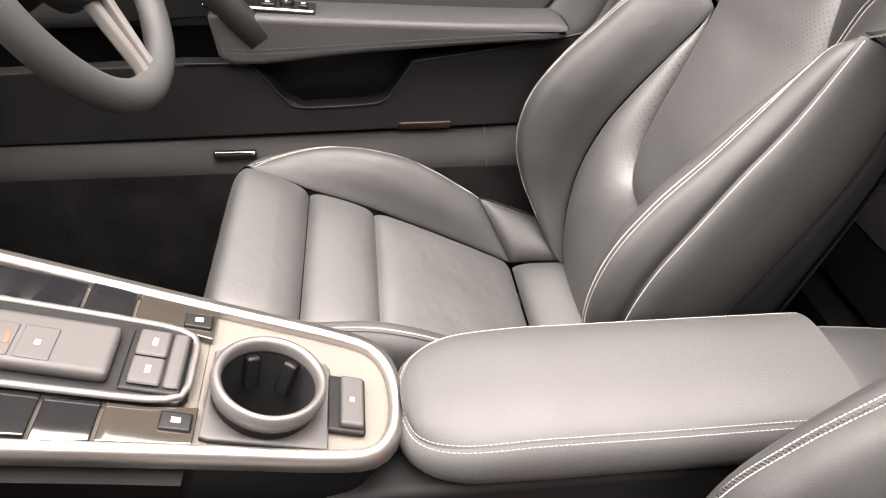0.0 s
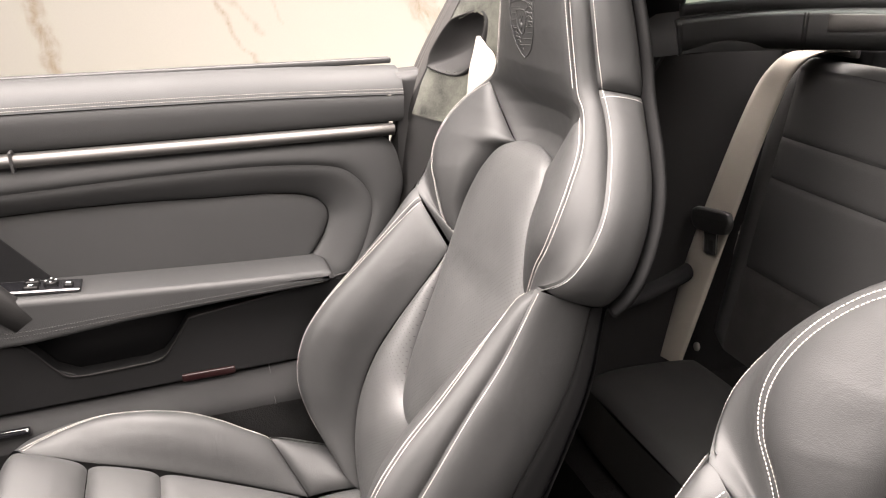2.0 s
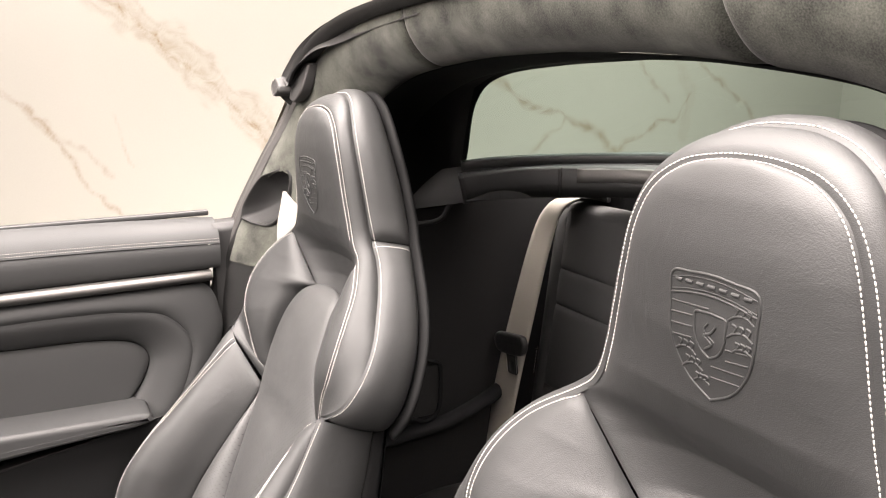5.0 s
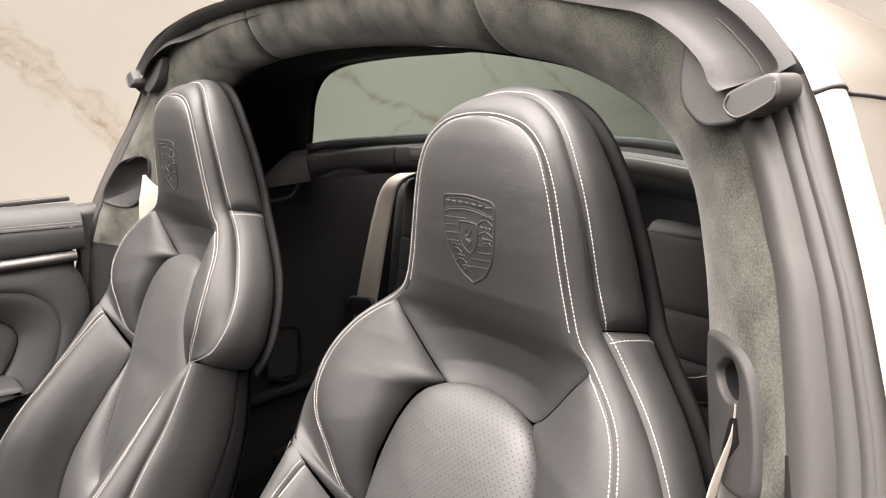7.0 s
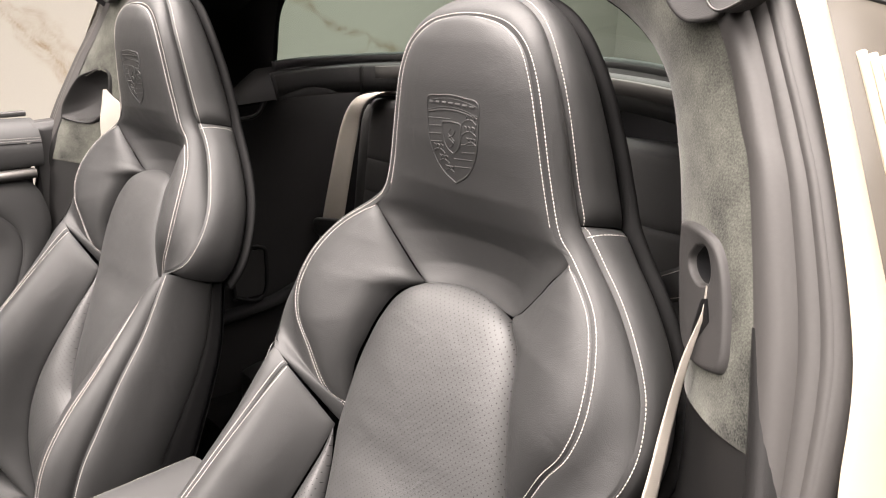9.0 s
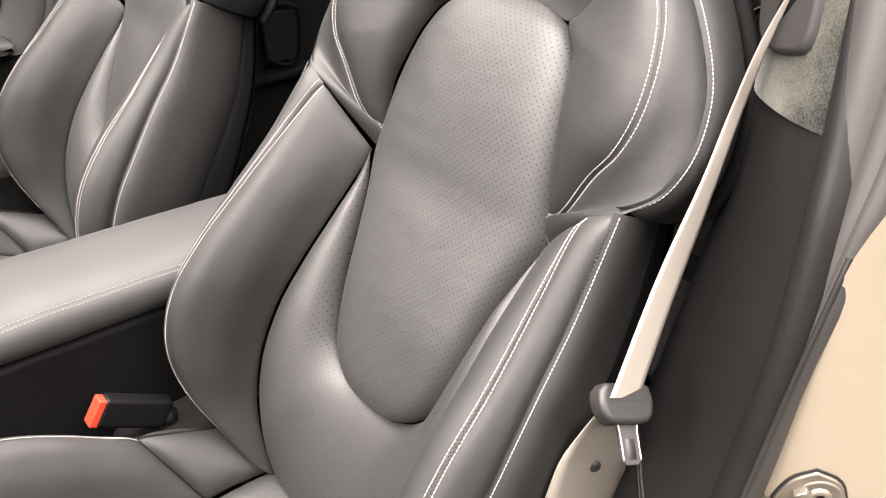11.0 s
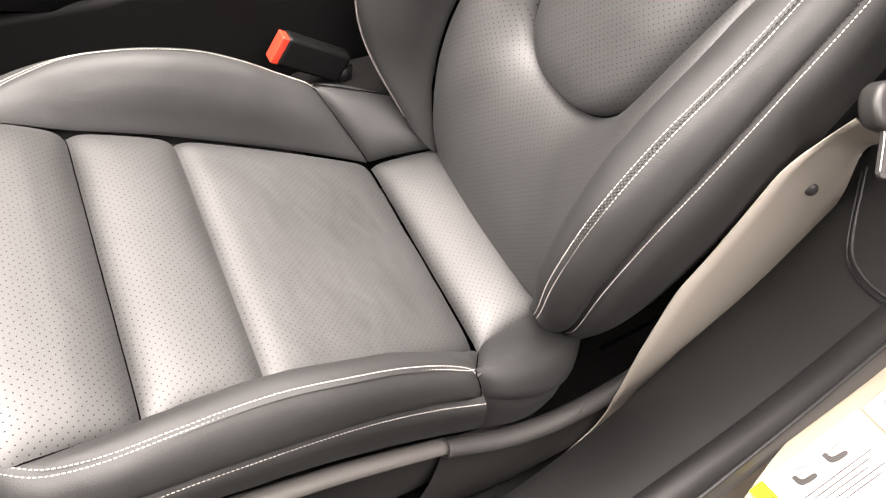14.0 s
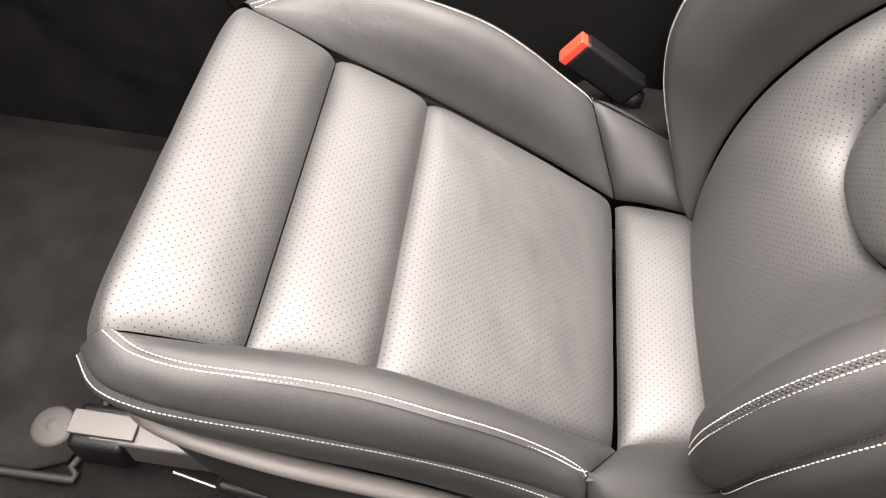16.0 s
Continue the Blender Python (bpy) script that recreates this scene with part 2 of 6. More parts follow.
def glass():
    m = bpy.data.materials.new("tinted_glass")
    m.use_nodes = True
    N, L = m.node_tree.nodes, m.node_tree.links
    N.remove(N["Principled BSDF"])
    t = N.new("ShaderNodeBsdfTransparent")
    t.inputs[0].default_value = (0.35, 0.425, 0.395, 1)
    g = N.new("ShaderNodeBsdfGlossy")
    g.inputs["Roughness"].default_value = 0.02
    fr = N.new("ShaderNodeFresnel")
    fr.inputs["IOR"].default_value = 1.45
    mx = N.new("ShaderNodeMixShader")
    L.new(fr.outputs[0], mx.inputs[0])
    L.new(t.outputs[0], mx.inputs[1])
    L.new(g.outputs[0], mx.inputs[2])
    L.new(mx.outputs[0], N["Material Output"].inputs[0])
    return m


GLASS = glass()


# ---- builders ----
def thing(name, place=(0, 0, 0), **tags):
    ob = new(name)
    ob.location = place
    ob.empty_display_size = 0.05
    return tagged(ob, **tags)


def link(name, mesh, material, parent=None, label="", smooth=True, kind=""):
    mesh.materials.append(material)
    for p in mesh.polygons:
        p.use_smooth = smooth
    ob = new(name, mesh)
    if parent:
        ob.parent = parent
    return tagged(ob, label=label, kind=kind)


def part(name, bm, material, parent=None, label="", smooth=True, kind=""):
    """Links a bmesh as one mesh object under a thing or a part."""
    mesh = bpy.data.meshes.new(name)
    bm.to_mesh(mesh)
    bm.free()
    ob = link(name, mesh, material, parent, label, smooth, kind)
    if smooth:
        wn = ob.modifiers.new("weighted_normal", "WEIGHTED_NORMAL")
        wn.weight, wn.keep_sharp = 100, False
    return ob


def raw(name, verts, faces, material, parent=None, label="", smooth=True, kind="", uvs=None):
    mesh = bpy.data.meshes.new(name)
    mesh.from_pydata([tuple(v) for v in verts], [], [tuple(f) for f in faces])
    if uvs is not None:
        layer = mesh.uv_layers.new(name="UVMap")
        idx = np.zeros(len(mesh.loops), dtype=np.int32)
        mesh.loops.foreach_get("vertex_index", idx)
        layer.data.foreach_set("uv", np.asarray(uvs, dtype=np.float32)[idx].ravel())
    mesh.update()
    return link(name, mesh, material, parent, label, smooth, kind)


def curve(points, n=60, even=True):
    """A smooth curve of n + 1 places through the points (Catmull-Rom), evenly spaced or evenly by point."""
    p = np.array(points, float)
    if len(p) == 2:
        s = np.linspace(0, 1, n + 1)[:, None]
        return p[0] * (1 - s) + p[1] * s
    q = np.vstack([2 * p[0] - p[1], p, 2 * p[-1] - p[-2]])
    out = []
    for u in np.linspace(0, len(p) - 1, 8 * n + 1):
        i = min(int(u), len(p) - 2)
        f = u - i
        a, b, c, d = q[i], q[i + 1], q[i + 2], q[i + 3]
        out.append(0.5 * ((2 * b) + (c - a) * f + (2 * a - 5 * b + 4 * c - d) * f * f + (3 * b - a - 3 * c + d) * f ** 3))
    out = np.array(out)
    if even:
        s = np.concatenate([[0], np.cumsum(np.linalg.norm(np.diff(out, axis=0), axis=1))])
        return np.stack([np.interp(np.linspace(0, s[-1], n + 1), s, out[:, k]) for k in range(3)], axis=1)
    return out[::8]


def unit(a):
    return a / np.maximum(np.linalg.norm(a, axis=-1, keepdims=True), 1e-9)


def panel(name, A, B, material, parent, bulge=0.01, ns=20, nt=60, tuck=0.004, reach=0.005, ends=(0, 0), even=True, flip=False, label="", power=3.0, wrinkle=0.0, axis=None, skew=1.0, etuck=None):
    """An upholstered panel between two seam curves: it bulges between them and dips into its seams. Returns the object and its grid."""
    a, b = curve(A, nt, even), curve(B, nt, even)
    s = 0.5 - 0.5 * np.cos(np.linspace(0, math.pi, ns + 1))
    s = 0.65 * s + 0.35 * np.linspace(0, 1, ns + 1)
    g = a[:, None, :] * (1 - s)[None, :, None] + b[:, None, :] * s[None, :, None]
    across = unit(b - a)
    k = max(1, nt // 20)
    along = unit(np.gradient((a + b) / 2, axis=0))
    nrm = unit(np.cross(along, across))
    nrm = unit(np.stack([np.convolve(np.pad(nrm[:, c], k, "edge"), np.ones(2 * k + 1) / (2 * k + 1), "valid") for c in range(3)], axis=1))
    if flip:
        nrm = -nrm
    width = np.linalg.norm(b - a, axis=1)
    bl = np.interp(np.linspace(0, 1, nt + 1), np.linspace(0, 1, len(bulge)), bulge) if isinstance(bulge, (list, tuple)) else np.full(nt + 1, bulge)
    t = np.linspace(0, 1, nt + 1)
    length = np.sum(np.linalg.norm(np.diff((a + b) / 2, axis=0), axis=1))
    lift = np.ones(nt + 1)
    if ends[0]:
        lift = lift * (1 - np.exp(-t * length / ends[0]))
    if ends[1]:
        lift = lift * (1 - np.exp(-(1 - t) * length / ends[1]))
    shape = (1 - np.abs(2 * s ** skew - 1) ** power)
    h = (bl * np.minimum(1, width / 0.03) * lift)[:, None] * shape[None, :]
    d = np.minimum(s[None, :] * width[:, None], (1 - s)[None, :] * width[:, None])
    h -= tuck * np.exp(-d / reach)
    for e, tt in ((ends[0], t), (ends[1], 1 - t)):
        if e:
            h -= (tuck if etuck is None else etuck) * np.exp(-tt * length / reach)[:, None]
    if wrinkle:
        for i in range(nt + 1):
            for j in range(ns + 1):
                p = Vector(g[i, j])
                h[i, j] += wrinkle * shape[j] * (noise.noise(p * 22) + 0.5 * noise.noise(p * 60))
    g = g + nrm[:, None, :] * h[:, :, None]
    idx = np.arange((nt + 1) * (ns + 1)).reshape(nt + 1, ns + 1)
    f = np.stack([idx[:-1, :-1], idx[1:, :-1], idx[1:, 1:], idx[:-1, 1:]], axis=-1).reshape(-1, 4)
    if flip:
        f = f[:, ::-1]
    uv = np.zeros((nt + 1, ns + 1, 2))
    mid = np.concatenate([[0], np.cumsum(np.linalg.norm(np.diff((a + b) / 2, axis=0), axis=1))])
    uv[:, :, 0] = g[:, :, 1]
    uv[:, :, 1] = g @ np.array(axis) if axis is not None else mid[:, None]
    ob = raw(name, g.reshape(-1, 3), f, material, parent, label, uvs=uv.reshape(-1, 2))
    return ob, g, nrm


def track(g, nrm, d, far=False):
    """A line on a panel's grid at the distance d from its first or its last seam, with the surface's normals."""
    own = unit(np.cross(np.gradient(g, axis=0), np.gradient(g, axis=1)))
    own = own * np.sign(np.sum(own * nrm[:, None, :], axis=2, keepdims=True))
    rows, ups = [], []
    for i in range(g.shape[0]):
        r, m = (g[i][::-1], own[i][::-1]) if far else (g[i], own[i])
        s = np.concatenate([[0], np.cumsum(np.linalg.norm(np.diff(r, axis=0), axis=1))])
        q = min(d, s[-1] * 0.5)
        rows.append([np.interp(q, s, r[:, k]) for k in range(3)])
        ups.append([np.interp(q, s, m[:, k]) for k in range(3)])
    return np.array(rows), np.array(ups)


def stitches(name, rows, parent, length=0.0027, gap=0.0010, radius=0.00055, material=None, start=0.0, stop=1.0, label="cream contrast stitching"):
    """Short raised threads along lines (each line: places and the surface's normals)."""
    verts, faces = [], []
    for line, nrm in rows:
        s = np.concatenate([[0], np.cumsum(np.linalg.norm(np.diff(line, axis=0), axis=1))])
        x = s[-1] * start
        at = lambda q: np.array([np.interp(q, s, line[:, k]) for k in range(3)])
        nat = lambda q: unit(np.array([np.interp(q, s, nrm[:, k]) for k in range(3)]))
        while x + length < s[-1] * stop:
            a, b = at(x), at(x + length)
            m = (a + b) / 2
            dirn, n = unit(b - a), nat(x + length / 2)
            side = np.cross(dirn, n)
            base = len(verts)
            for p, k in ((a, 0.55), (m, 1.0), (b, 0.55)):
                for c, e in ((1, 0.0), (0.6, 0.95), (-0.6, 0.95), (-1, 0.0)):
                    verts.append(p + side * radius * c * k + n * radius * (e * k + 0.5))
            for q in (0, 4):
                for c in range(3):
                    faces.append((base + q + c, base + q + c + 1, base + q + c + 5, base + q + c + 4))
            faces.append((base + 3, base + 2, base + 1, base))
            faces.append((base + 8, base + 9, base + 10, base + 11))
            x += length + gap
    return raw(name, verts, faces, material or THREAD, parent, label, kind="stuff")


def rbox(size, bevel=0.004, seg=2, m=None, taper=None):
    bm = bmesh.new()
    bmesh.ops.create_cube(bm, size=1)
    for v in bm.verts:
        if taper and v.co.z > 0:
            v.co.x *= taper[0]
            v.co.y *= taper[1]
        v.co = Vector((v.co.x * size[0], v.co.y * size[1], v.co.z * size[2]))
    if bevel:
        bmesh.ops.bevel(bm, geom=bm.edges[:], offset=bevel, segments=seg, affect="EDGES", profile=0.6)
    if m is not None:
        bmesh.ops.transform(bm, matrix=m, verts=bm.verts)
    return bm


def prism(outline, depth, to_world, bevel=0.004, seg=2):
    """A flat outline (2D points, in order) given thickness and bevelled edges; to_world maps (a, b, depth) to a place."""
    bm = bmesh.new()
    low = [bm.verts.new((a, b, 0)) for a, b in outline]
    face = bm.faces.new(low)
    top = bmesh.ops.extrude_face_region(bm, geom=[face])
    for v in top["geom"]:
        if isinstance(v, bmesh.types.BMVert):
            v.co.z = depth
    bmesh.ops.recalc_face_normals(bm, faces=bm.faces)
    if bevel:
        sharp = [e for e in bm.edges if len(e.link_faces) == 2 and e.calc_face_angle() > 0.9]
        bmesh.ops.bevel(bm, geom=sharp, offset=bevel, segments=seg, affect="EDGES", profile=0.6)
    for v in bm.verts:
        v.co = Vector(to_world(*v.co))
    bmesh.ops.recalc_face_normals(bm, faces=bm.faces)
    return bm


def sweep(points, profile, n=40, up=(0, 0, 1), even=True, closed=True, caps=True):
    """Carries a profile (pairs: sideways, up) along a smooth curve."""
    c = curve(points, n, even)
    tan = unit(np.gradient(c, axis=0))
    side = unit(np.cross(tan, np.array(up, float)))
    top = np.cross(side, tan)
    k = len(profile)
    bm = bmesh.new()
    rings = [[bm.verts.new(c[i] + side[i] * a + top[i] * b) for a, b in profile] for i in range(len(c))]
    for r, q in zip(rings, rings[1:]):
        for j in range(k if closed else k - 1):
            bm.faces.new((r[j], r[(j + 1) % k], q[(j + 1) % k], q[j]))
    if caps and closed:
        bm.faces.new(rings[0])
        bm.faces.new(rings[-1][::-1])
    bmesh.ops.recalc_face_normals(bm, faces=bm.faces)
    return bm


def ring(rx, ry, k=16):
    return [(rx * math.cos(2 * math.pi * i / k), ry * math.sin(2 * math.pi * i / k)) for i in range(k)]


def turned(profile, n=40, m=None):
    """A turned body: profile of (radius, height) spun round z."""
    bm = bmesh.new()
    rings = [[bm.verts.new((r * math.cos(2 * math.pi * i / n), r * math.sin(2 * math.pi * i / n), z)) for i in range(n)] for r, z in profile]
    for a, b in zip(rings, rings[1:]):
        for i in range(n):
            bm.faces.new((a[i], a[(i + 1) % n], b[(i + 1) % n], b[i]))
    if m is not None:
        bmesh.ops.transform(bm, matrix=m, verts=bm.verts)
    bmesh.ops.recalc_face_normals(bm, faces=bm.faces)
    return bm


def rounded(points, n=40):
    """A closed outline of pairs, smoothed."""
    c = curve([(a, b, 0) for a, b in list(points) + [points[0]]], n)
    return [(float(p[0]), float(p[1])) for p in c[:-1]]


MID = 0.01  # the car's centre line in y


# ---- structure: showroom ----
def slab(name, lo, hi, material, label="", category=""):
    c = [(a + b) / 2 for a, b in zip(lo, hi)]
    s = [b - a for a, b in zip(lo, hi)]
    ob = part(name, rbox(s, 0), material, smooth=False)
    ob.location = c
    return tagged(ob, label=label, category=category, kind="structure")


slab("floor", (-5, -5, -0.05), (7, 4.2, 0.10), TILE, "polished showroom floor out of view, darkened to cut bounced light", "floor")
VEINS = [
    (0.050, 0.9, [(-0.3, 2.3), (0.10, 2.0), (0.38, 1.73), (0.55, 1.59), (0.69, 1.50), (0.82, 1.34), (0.97, 1.20), (1.21, 0.95), (1.6, 0.6)]),
    (0.016, 1.0, [(0.36, 1.72), (0.58, 1.54), (0.72, 1.42), (0.86, 1.28), (1.02, 1.15), (1.16, 0.94)]),
    (0.009, 0.8, [(-0.34, 1.75), (-0.20, 1.47), (-0.09, 1.29), (0.02, 1.19), (0.12, 1.04), (0.27, 0.77), (0.36, 0.62)]),
    (0.007, 0.5, [(0.10, 1.08), (0.17, 1.06), (0.24, 0.99), (0.31, 0.91)]),
    (0.022, 0.4, [(-0.26, 1.60), (-0.25, 1.45), (-0.24, 1.36)]),
    (0.020, 0.9, [(-0.80, 1.50), (-0.66, 1.10), (-0.60, 0.86), (-0.57, 0.62)]),
    (0.006, 0.4, [(0.37, 1.16), (0.38, 1.05), (0.41, 0.96)]),
    (0.020, 0.8, [(2.1, 1.7), (2.30, 1.48), (2.44, 1.38), (2.67, 1.24), (3.0, 1.15), (3.3, 1.0), (3.55, 0.85)]),
    (0.010, 0.7, [(3.05, 1.13), (2.95, 1.02), (2.80, 0.90)]),
    (0.045, 0.5, [(3.95, 1.9), (4.08, 1.45), (4.20, 1.23), (4.16, 1.0)]),
    (0.012, 0.7, [(4.20, 1.23), (4.04, 1.06), (3.57, 0.93), (3.4, 0.8)]),
    (0.016, 0.7, [(4.25, 1.55), (4.5, 1.34), (4.97, 1.02), (5.3, 0.85)]),
    (0.012, 0.7, [(3.7, 1.6), (3.79, 1.43), (3.98, 1.19)]),
]


def wave(x, z, k, seed):
    """A rough wandering of a line in the stone."""
    r = np.random.RandomState(seed)
    out = np.zeros_like(x)
    for octave in range(5):
        f = k * 1.9 ** octave
        a, b, c = r.uniform(0, 6.3, 3)
        out += np.sin(f * (x * math.cos(a) + z * math.sin(a)) + b) * np.sin(f * 0.7 * (z * math.cos(c) - x * math.sin(c)) + c) / 1.6 ** octave
    return out


def marble_wall(name, lo, hi, step, label):
    """A marble slab wall whose room side carries the vein figure as an attribute."""
    x0, x1, z0, z1 = lo[0], hi[0], lo[2], hi[2]
    xs = np.concatenate([[x0], np.arange(-1.2, 5.6, step), [x1]])
    zs = np.concatenate([[z0], np.arange(0.5, 2.2, step), [z1]])
    gx, gz = np.meshgrid(xs, zs, indexing="ij")
    px, pz = gx + 0.030 * wave(gx, gz, 7.0, 3), gz + 0.030 * wave(gx, gz, 7.0, 8)
    vein = np.zeros_like(gx)
    for width, force, pts in VEINS:
        d = np.full_like(gx, 9.0)
        for (ax, az), (bx, bz) in zip(pts, pts[1:]):
            l2 = (bx - ax) ** 2 + (bz - az) ** 2
            k = np.clip(((px - ax) * (bx - ax) + (pz - az) * (bz - az)) / l2, 0, 1)
            d = np.minimum(d, np.hypot(px - ax - k * (bx - ax), pz - az - k * (bz - az)))
        w = width * (1.0 + 0.55 * wave(gx, gz, 11.0, 21))
        core = np.clip(1.15 - d / np.maximum(w, 0.003), 0, 1)
        rim = np.exp(-((d - w) / (0.25 * w + 0.004)) ** 2) * 0.55
        vein = np.maximum(vein, force * np.maximum(core * (0.55 if width > 0.03 else 1.0), rim))
    idx = np.arange(gx.size).reshape(gx.shape)
    verts = [(a, lo[1], c) for a, c in zip(gx.ravel(), gz.ravel())]
    faces = np.stack([idx[:-1, :-1], idx[1:, :-1], idx[1:, 1:], idx[:-1, 1:]], axis=-1).reshape(-1, 4).tolist()
    q = len(verts)
    verts += [(a, b, c) for b in (lo[1], hi[1]) for a, c in ((x0, z0), (x1, z0), (x1, z1), (x0, z1))]
    faces += [[q + 4, q + 7, q + 6, q + 5], [q, q + 4, q + 5, q + 1], [q + 1, q + 5, q + 6, q + 2], [q + 2, q + 6, q + 7, q + 3], [q + 3, q + 7, q + 4, q]]
    ob = raw(name, verts, faces, MARBLE, smooth=False)
    layer = ob.data.attributes.new("vein", "FLOAT", "POINT")
    layer.data.foreach_set("value", np.concatenate([vein.ravel(), np.zeros(8)]).astype(np.float32))
    return tagged(ob, label=label, category="wall", kind="structure")


marble_wall("wall_east", (-5, 3.2, 0.10), (7, 3.4, 3.6), 0.010, "cream marble wall with gold veins")
slab("wall_rear", (6.0, -5, 0.10), (6.2, 3.2, 3.6), MARBLE, "cream marble wall with gold veins", "wall")
slab("wall_front", (-5, -5, 0.10), (-4.8, 3.2, 3.6), GREYWALL, "plain wall out of view, greyed to cut bounced light", "wall")
slab("wall_west", (-4.8, -5, 0.10), (6.0, -4.8, 3.6), GREYWALL, "plain wall out of view, greyed to cut bounced light", "wall")
slab("ceiling", (-5, -5, 3.6), (7, 3.4, 3.7), CEIL, "plain white showroom ceiling", "ceiling")

# ---- seats ----
LEAN_BACK, SLOPE = radians(23.0), radians(24.8)


def bk(u, v, w):
    """A place on the backrest: across, up along the back, out from it."""
    return (0.08 + v * math.sin(LEAN_BACK) - w * math.cos(LEAN_BACK), u, 0.45 + v * math.cos(LEAN_BACK) + w * math.sin(LEAN_BACK))


def cu(u, a, h):
    """A place on the cushion: across, forward along it, above it."""
    return (-a * math.cos(SLOPE) + h * math.sin(SLOPE), u, 0.448 + a * math.sin(SLOPE) + h * math.cos(SLOPE))


def B(points, sgn=1):
    return [bk(sgn * u, v, w) for u, v, w in points]


def C(points, sgn=1):
    return [cu(sgn * u, a, h) for u, a, h in points]


def loop(points, f):
    """A line that runs from its mirror image's start through the middle to its own start (the last point lies in the middle)."""
    return f(points, -1) + f(points[-2::-1], 1)


X = (0.132, 0.462, 0.012)
INS_LOW = [X, (0.121, 0.42, 0.014), (0.111, 0.37, 0.016), (0.103, 0.32, 0.018), (0.094, 0.275, 0.018), (0.080, 0.238, 0.017), (0.058, 0.215, 0.015), (0.030, 0.206, 0.014), (0, 0.204, 0.014)]
INS_TOP = [X, (0.127, 0.50, 0.018), (0.120, 0.54, 0.024), (0.112, 0.575, 0.027), (0.103, 0.61, 0.026), (0.090, 0.64, 0.020), (0.066, 0.658, 0.010), (0.035, 0.665, 0.004), (0, 0.667, 0.002)]
SEAM = [X, (0.137, 0.42, 0.020), (0.145, 0.37, 0.030), (0.154, 0.31, 0.042), (0.164, 0.24, 0.050), (0.168, 0.16, 0.046), (0.158, 0.08, 0.028), (0.125, 0.005, 0.0), (0, -0.03, -0.01)]
CREST = [(0.191, 0.515, 0.065), (0.200, 0.44, 0.094), (0.208, 0.37, 0.120), (0.213, 0.30, 0.147), (0.217, 0.23, 0.161), (0.215, 0.16, 0.150), (0.202, 0.10, 0.113), (0.165, 0.035, 0.045)]
OUTER = [(0.222, 0.530, 0.068), (0.228, 0.44, 0.078), (0.234, 0.37, 0.095), (0.239, 0.30, 0.109), (0.240, 0.23, 0.118), (0.235, 0.16, 0.109), (0.220, 0.09, 0.073), (0.179, 0.02, 0.005)]
REAR = [(0.222, 0.53, -0.035), (0.230, 0.44, -0.055), (0.234, 0.37, -0.06), (0.238, 0.30, -0.06), (0.240, 0.23, -0.06), (0.236, 0.16, -0.06), (0.225, 0.09, -0.06), (0.200, 0.0, -0.06)]
NECK = [(0.066, 0.658, 0.010), (0.078, 0.668, 0.015), (0.096, 0.685, 0.026), (0.116, 0.706, 0.040), (0.138, 0.728, 0.052)]
XS, XW = (0.128, 0.464, 0.004), (0.122, 0.487, 0.010)
WING = [XW, (0.150, 0.500, 0.028), (0.176, 0.542, 0.050), (0.196, 0.570, 0.062), (0.205, 0.605, 0.069), (0.199, 0.648, 0.068), (0.178, 0.690, 0.060), (0.138, 0.728, 0.052)]
HEAD = [(0.120, 0.745, 0.057), (0.110, 0.772, 0.068), (0.102, 0.805, 0.084), (0.095, 0.838, 0.100), (0.087, 0.868, 0.114), (0.074, 0.893, 0.123), (0.052, 0.910, 0.127), (0.026, 0.917, 0.128), (0, 0.919, 0.128)]
OVER = [(0.222, 0.530, 0.066), (0.240, 0.552, 0.054), (0.247, 0.578, 0.048), (0.245, 0.606, 0.042), (0.234, 0.640, 0.037), (0.212, 0.674, 0.034), (0.184, 0.706, 0.030), (0.152, 0.736, 0.028),
        (0.128, 0.764, 0.036), (0.118, 0.796, 0.052), (0.112, 0.828, 0.069), (0.105, 0.858, 0.084), (0.094, 0.888, 0.097), (0.074, 0.920, 0.105), (0.050, 0.939, 0.105), (0.024, 0.949, 0.103), (0, 0.951, 0.102)]
OVER_REAR = [(0.222, 0.53, -0.035), (0.236, 0.555, -0.035), (0.241, 0.58, -0.035), (0.238, 0.61, -0.035), (0.229, 0.645, -0.034), (0.212, 0.68, -0.032), (0.188, 0.715, -0.028), (0.160, 0.748, -0.024),
             (0.141, 0.775, -0.018), (0.130, 0.803, -0.009), (0.121, 0.832, 0.005), (0.110, 0.862, 0.020), (0.097, 0.894, 0.038), (0.076, 0.926, 0.053), (0.052, 0.947, 0.060), (0.025, 0.959, 0.064), (0, 0.962, 0.065)]

MIDS = [tuple(a + (b - a) * k for a, b in zip(p, q)) for p, q, k in zip(OUTER, REAR, (0.84, 0.82, 0.80, 0.76, 0.72, 0.68, 0.62, 0.6))]
MIDS = [(u - 0.006, v, w) for u, v, w in MIDS]

EDGE = [(0.138, -0.090, 0.050), (0.150, 0.0, 0.0), (0.162, 0.125, 0.0), (0.168, 0.25, 0.005), (0.172, 0.30, 0.004), (0.178, 0.357, 0.0), (0.188, 0.41, 0.002), (0.196, 0.452, 0.0)]
EDGE_IN = EDGE[:3] + [(0.162, 0.25, 0.005), (0.163, 0.30, 0.004), (0.166, 0.357, 0.0), (0.168, 0.41, 0.002), (0.170, 0.452, 0.0)]
RIDGE = [(0.214, 0.085, 0.064), (0.212, 0.13, 0.073), (0.214, 0.18, 0.081), (0.217, 0.23, 0.083), (0.217, 0.28, 0.077), (0.218, 0.32, 0.066), (0.219, 0.36, 0.049), (0.217, 0.40, 0.026), (0.210, 0.432, 0.008), (0.198, 0.456, 0.0)]
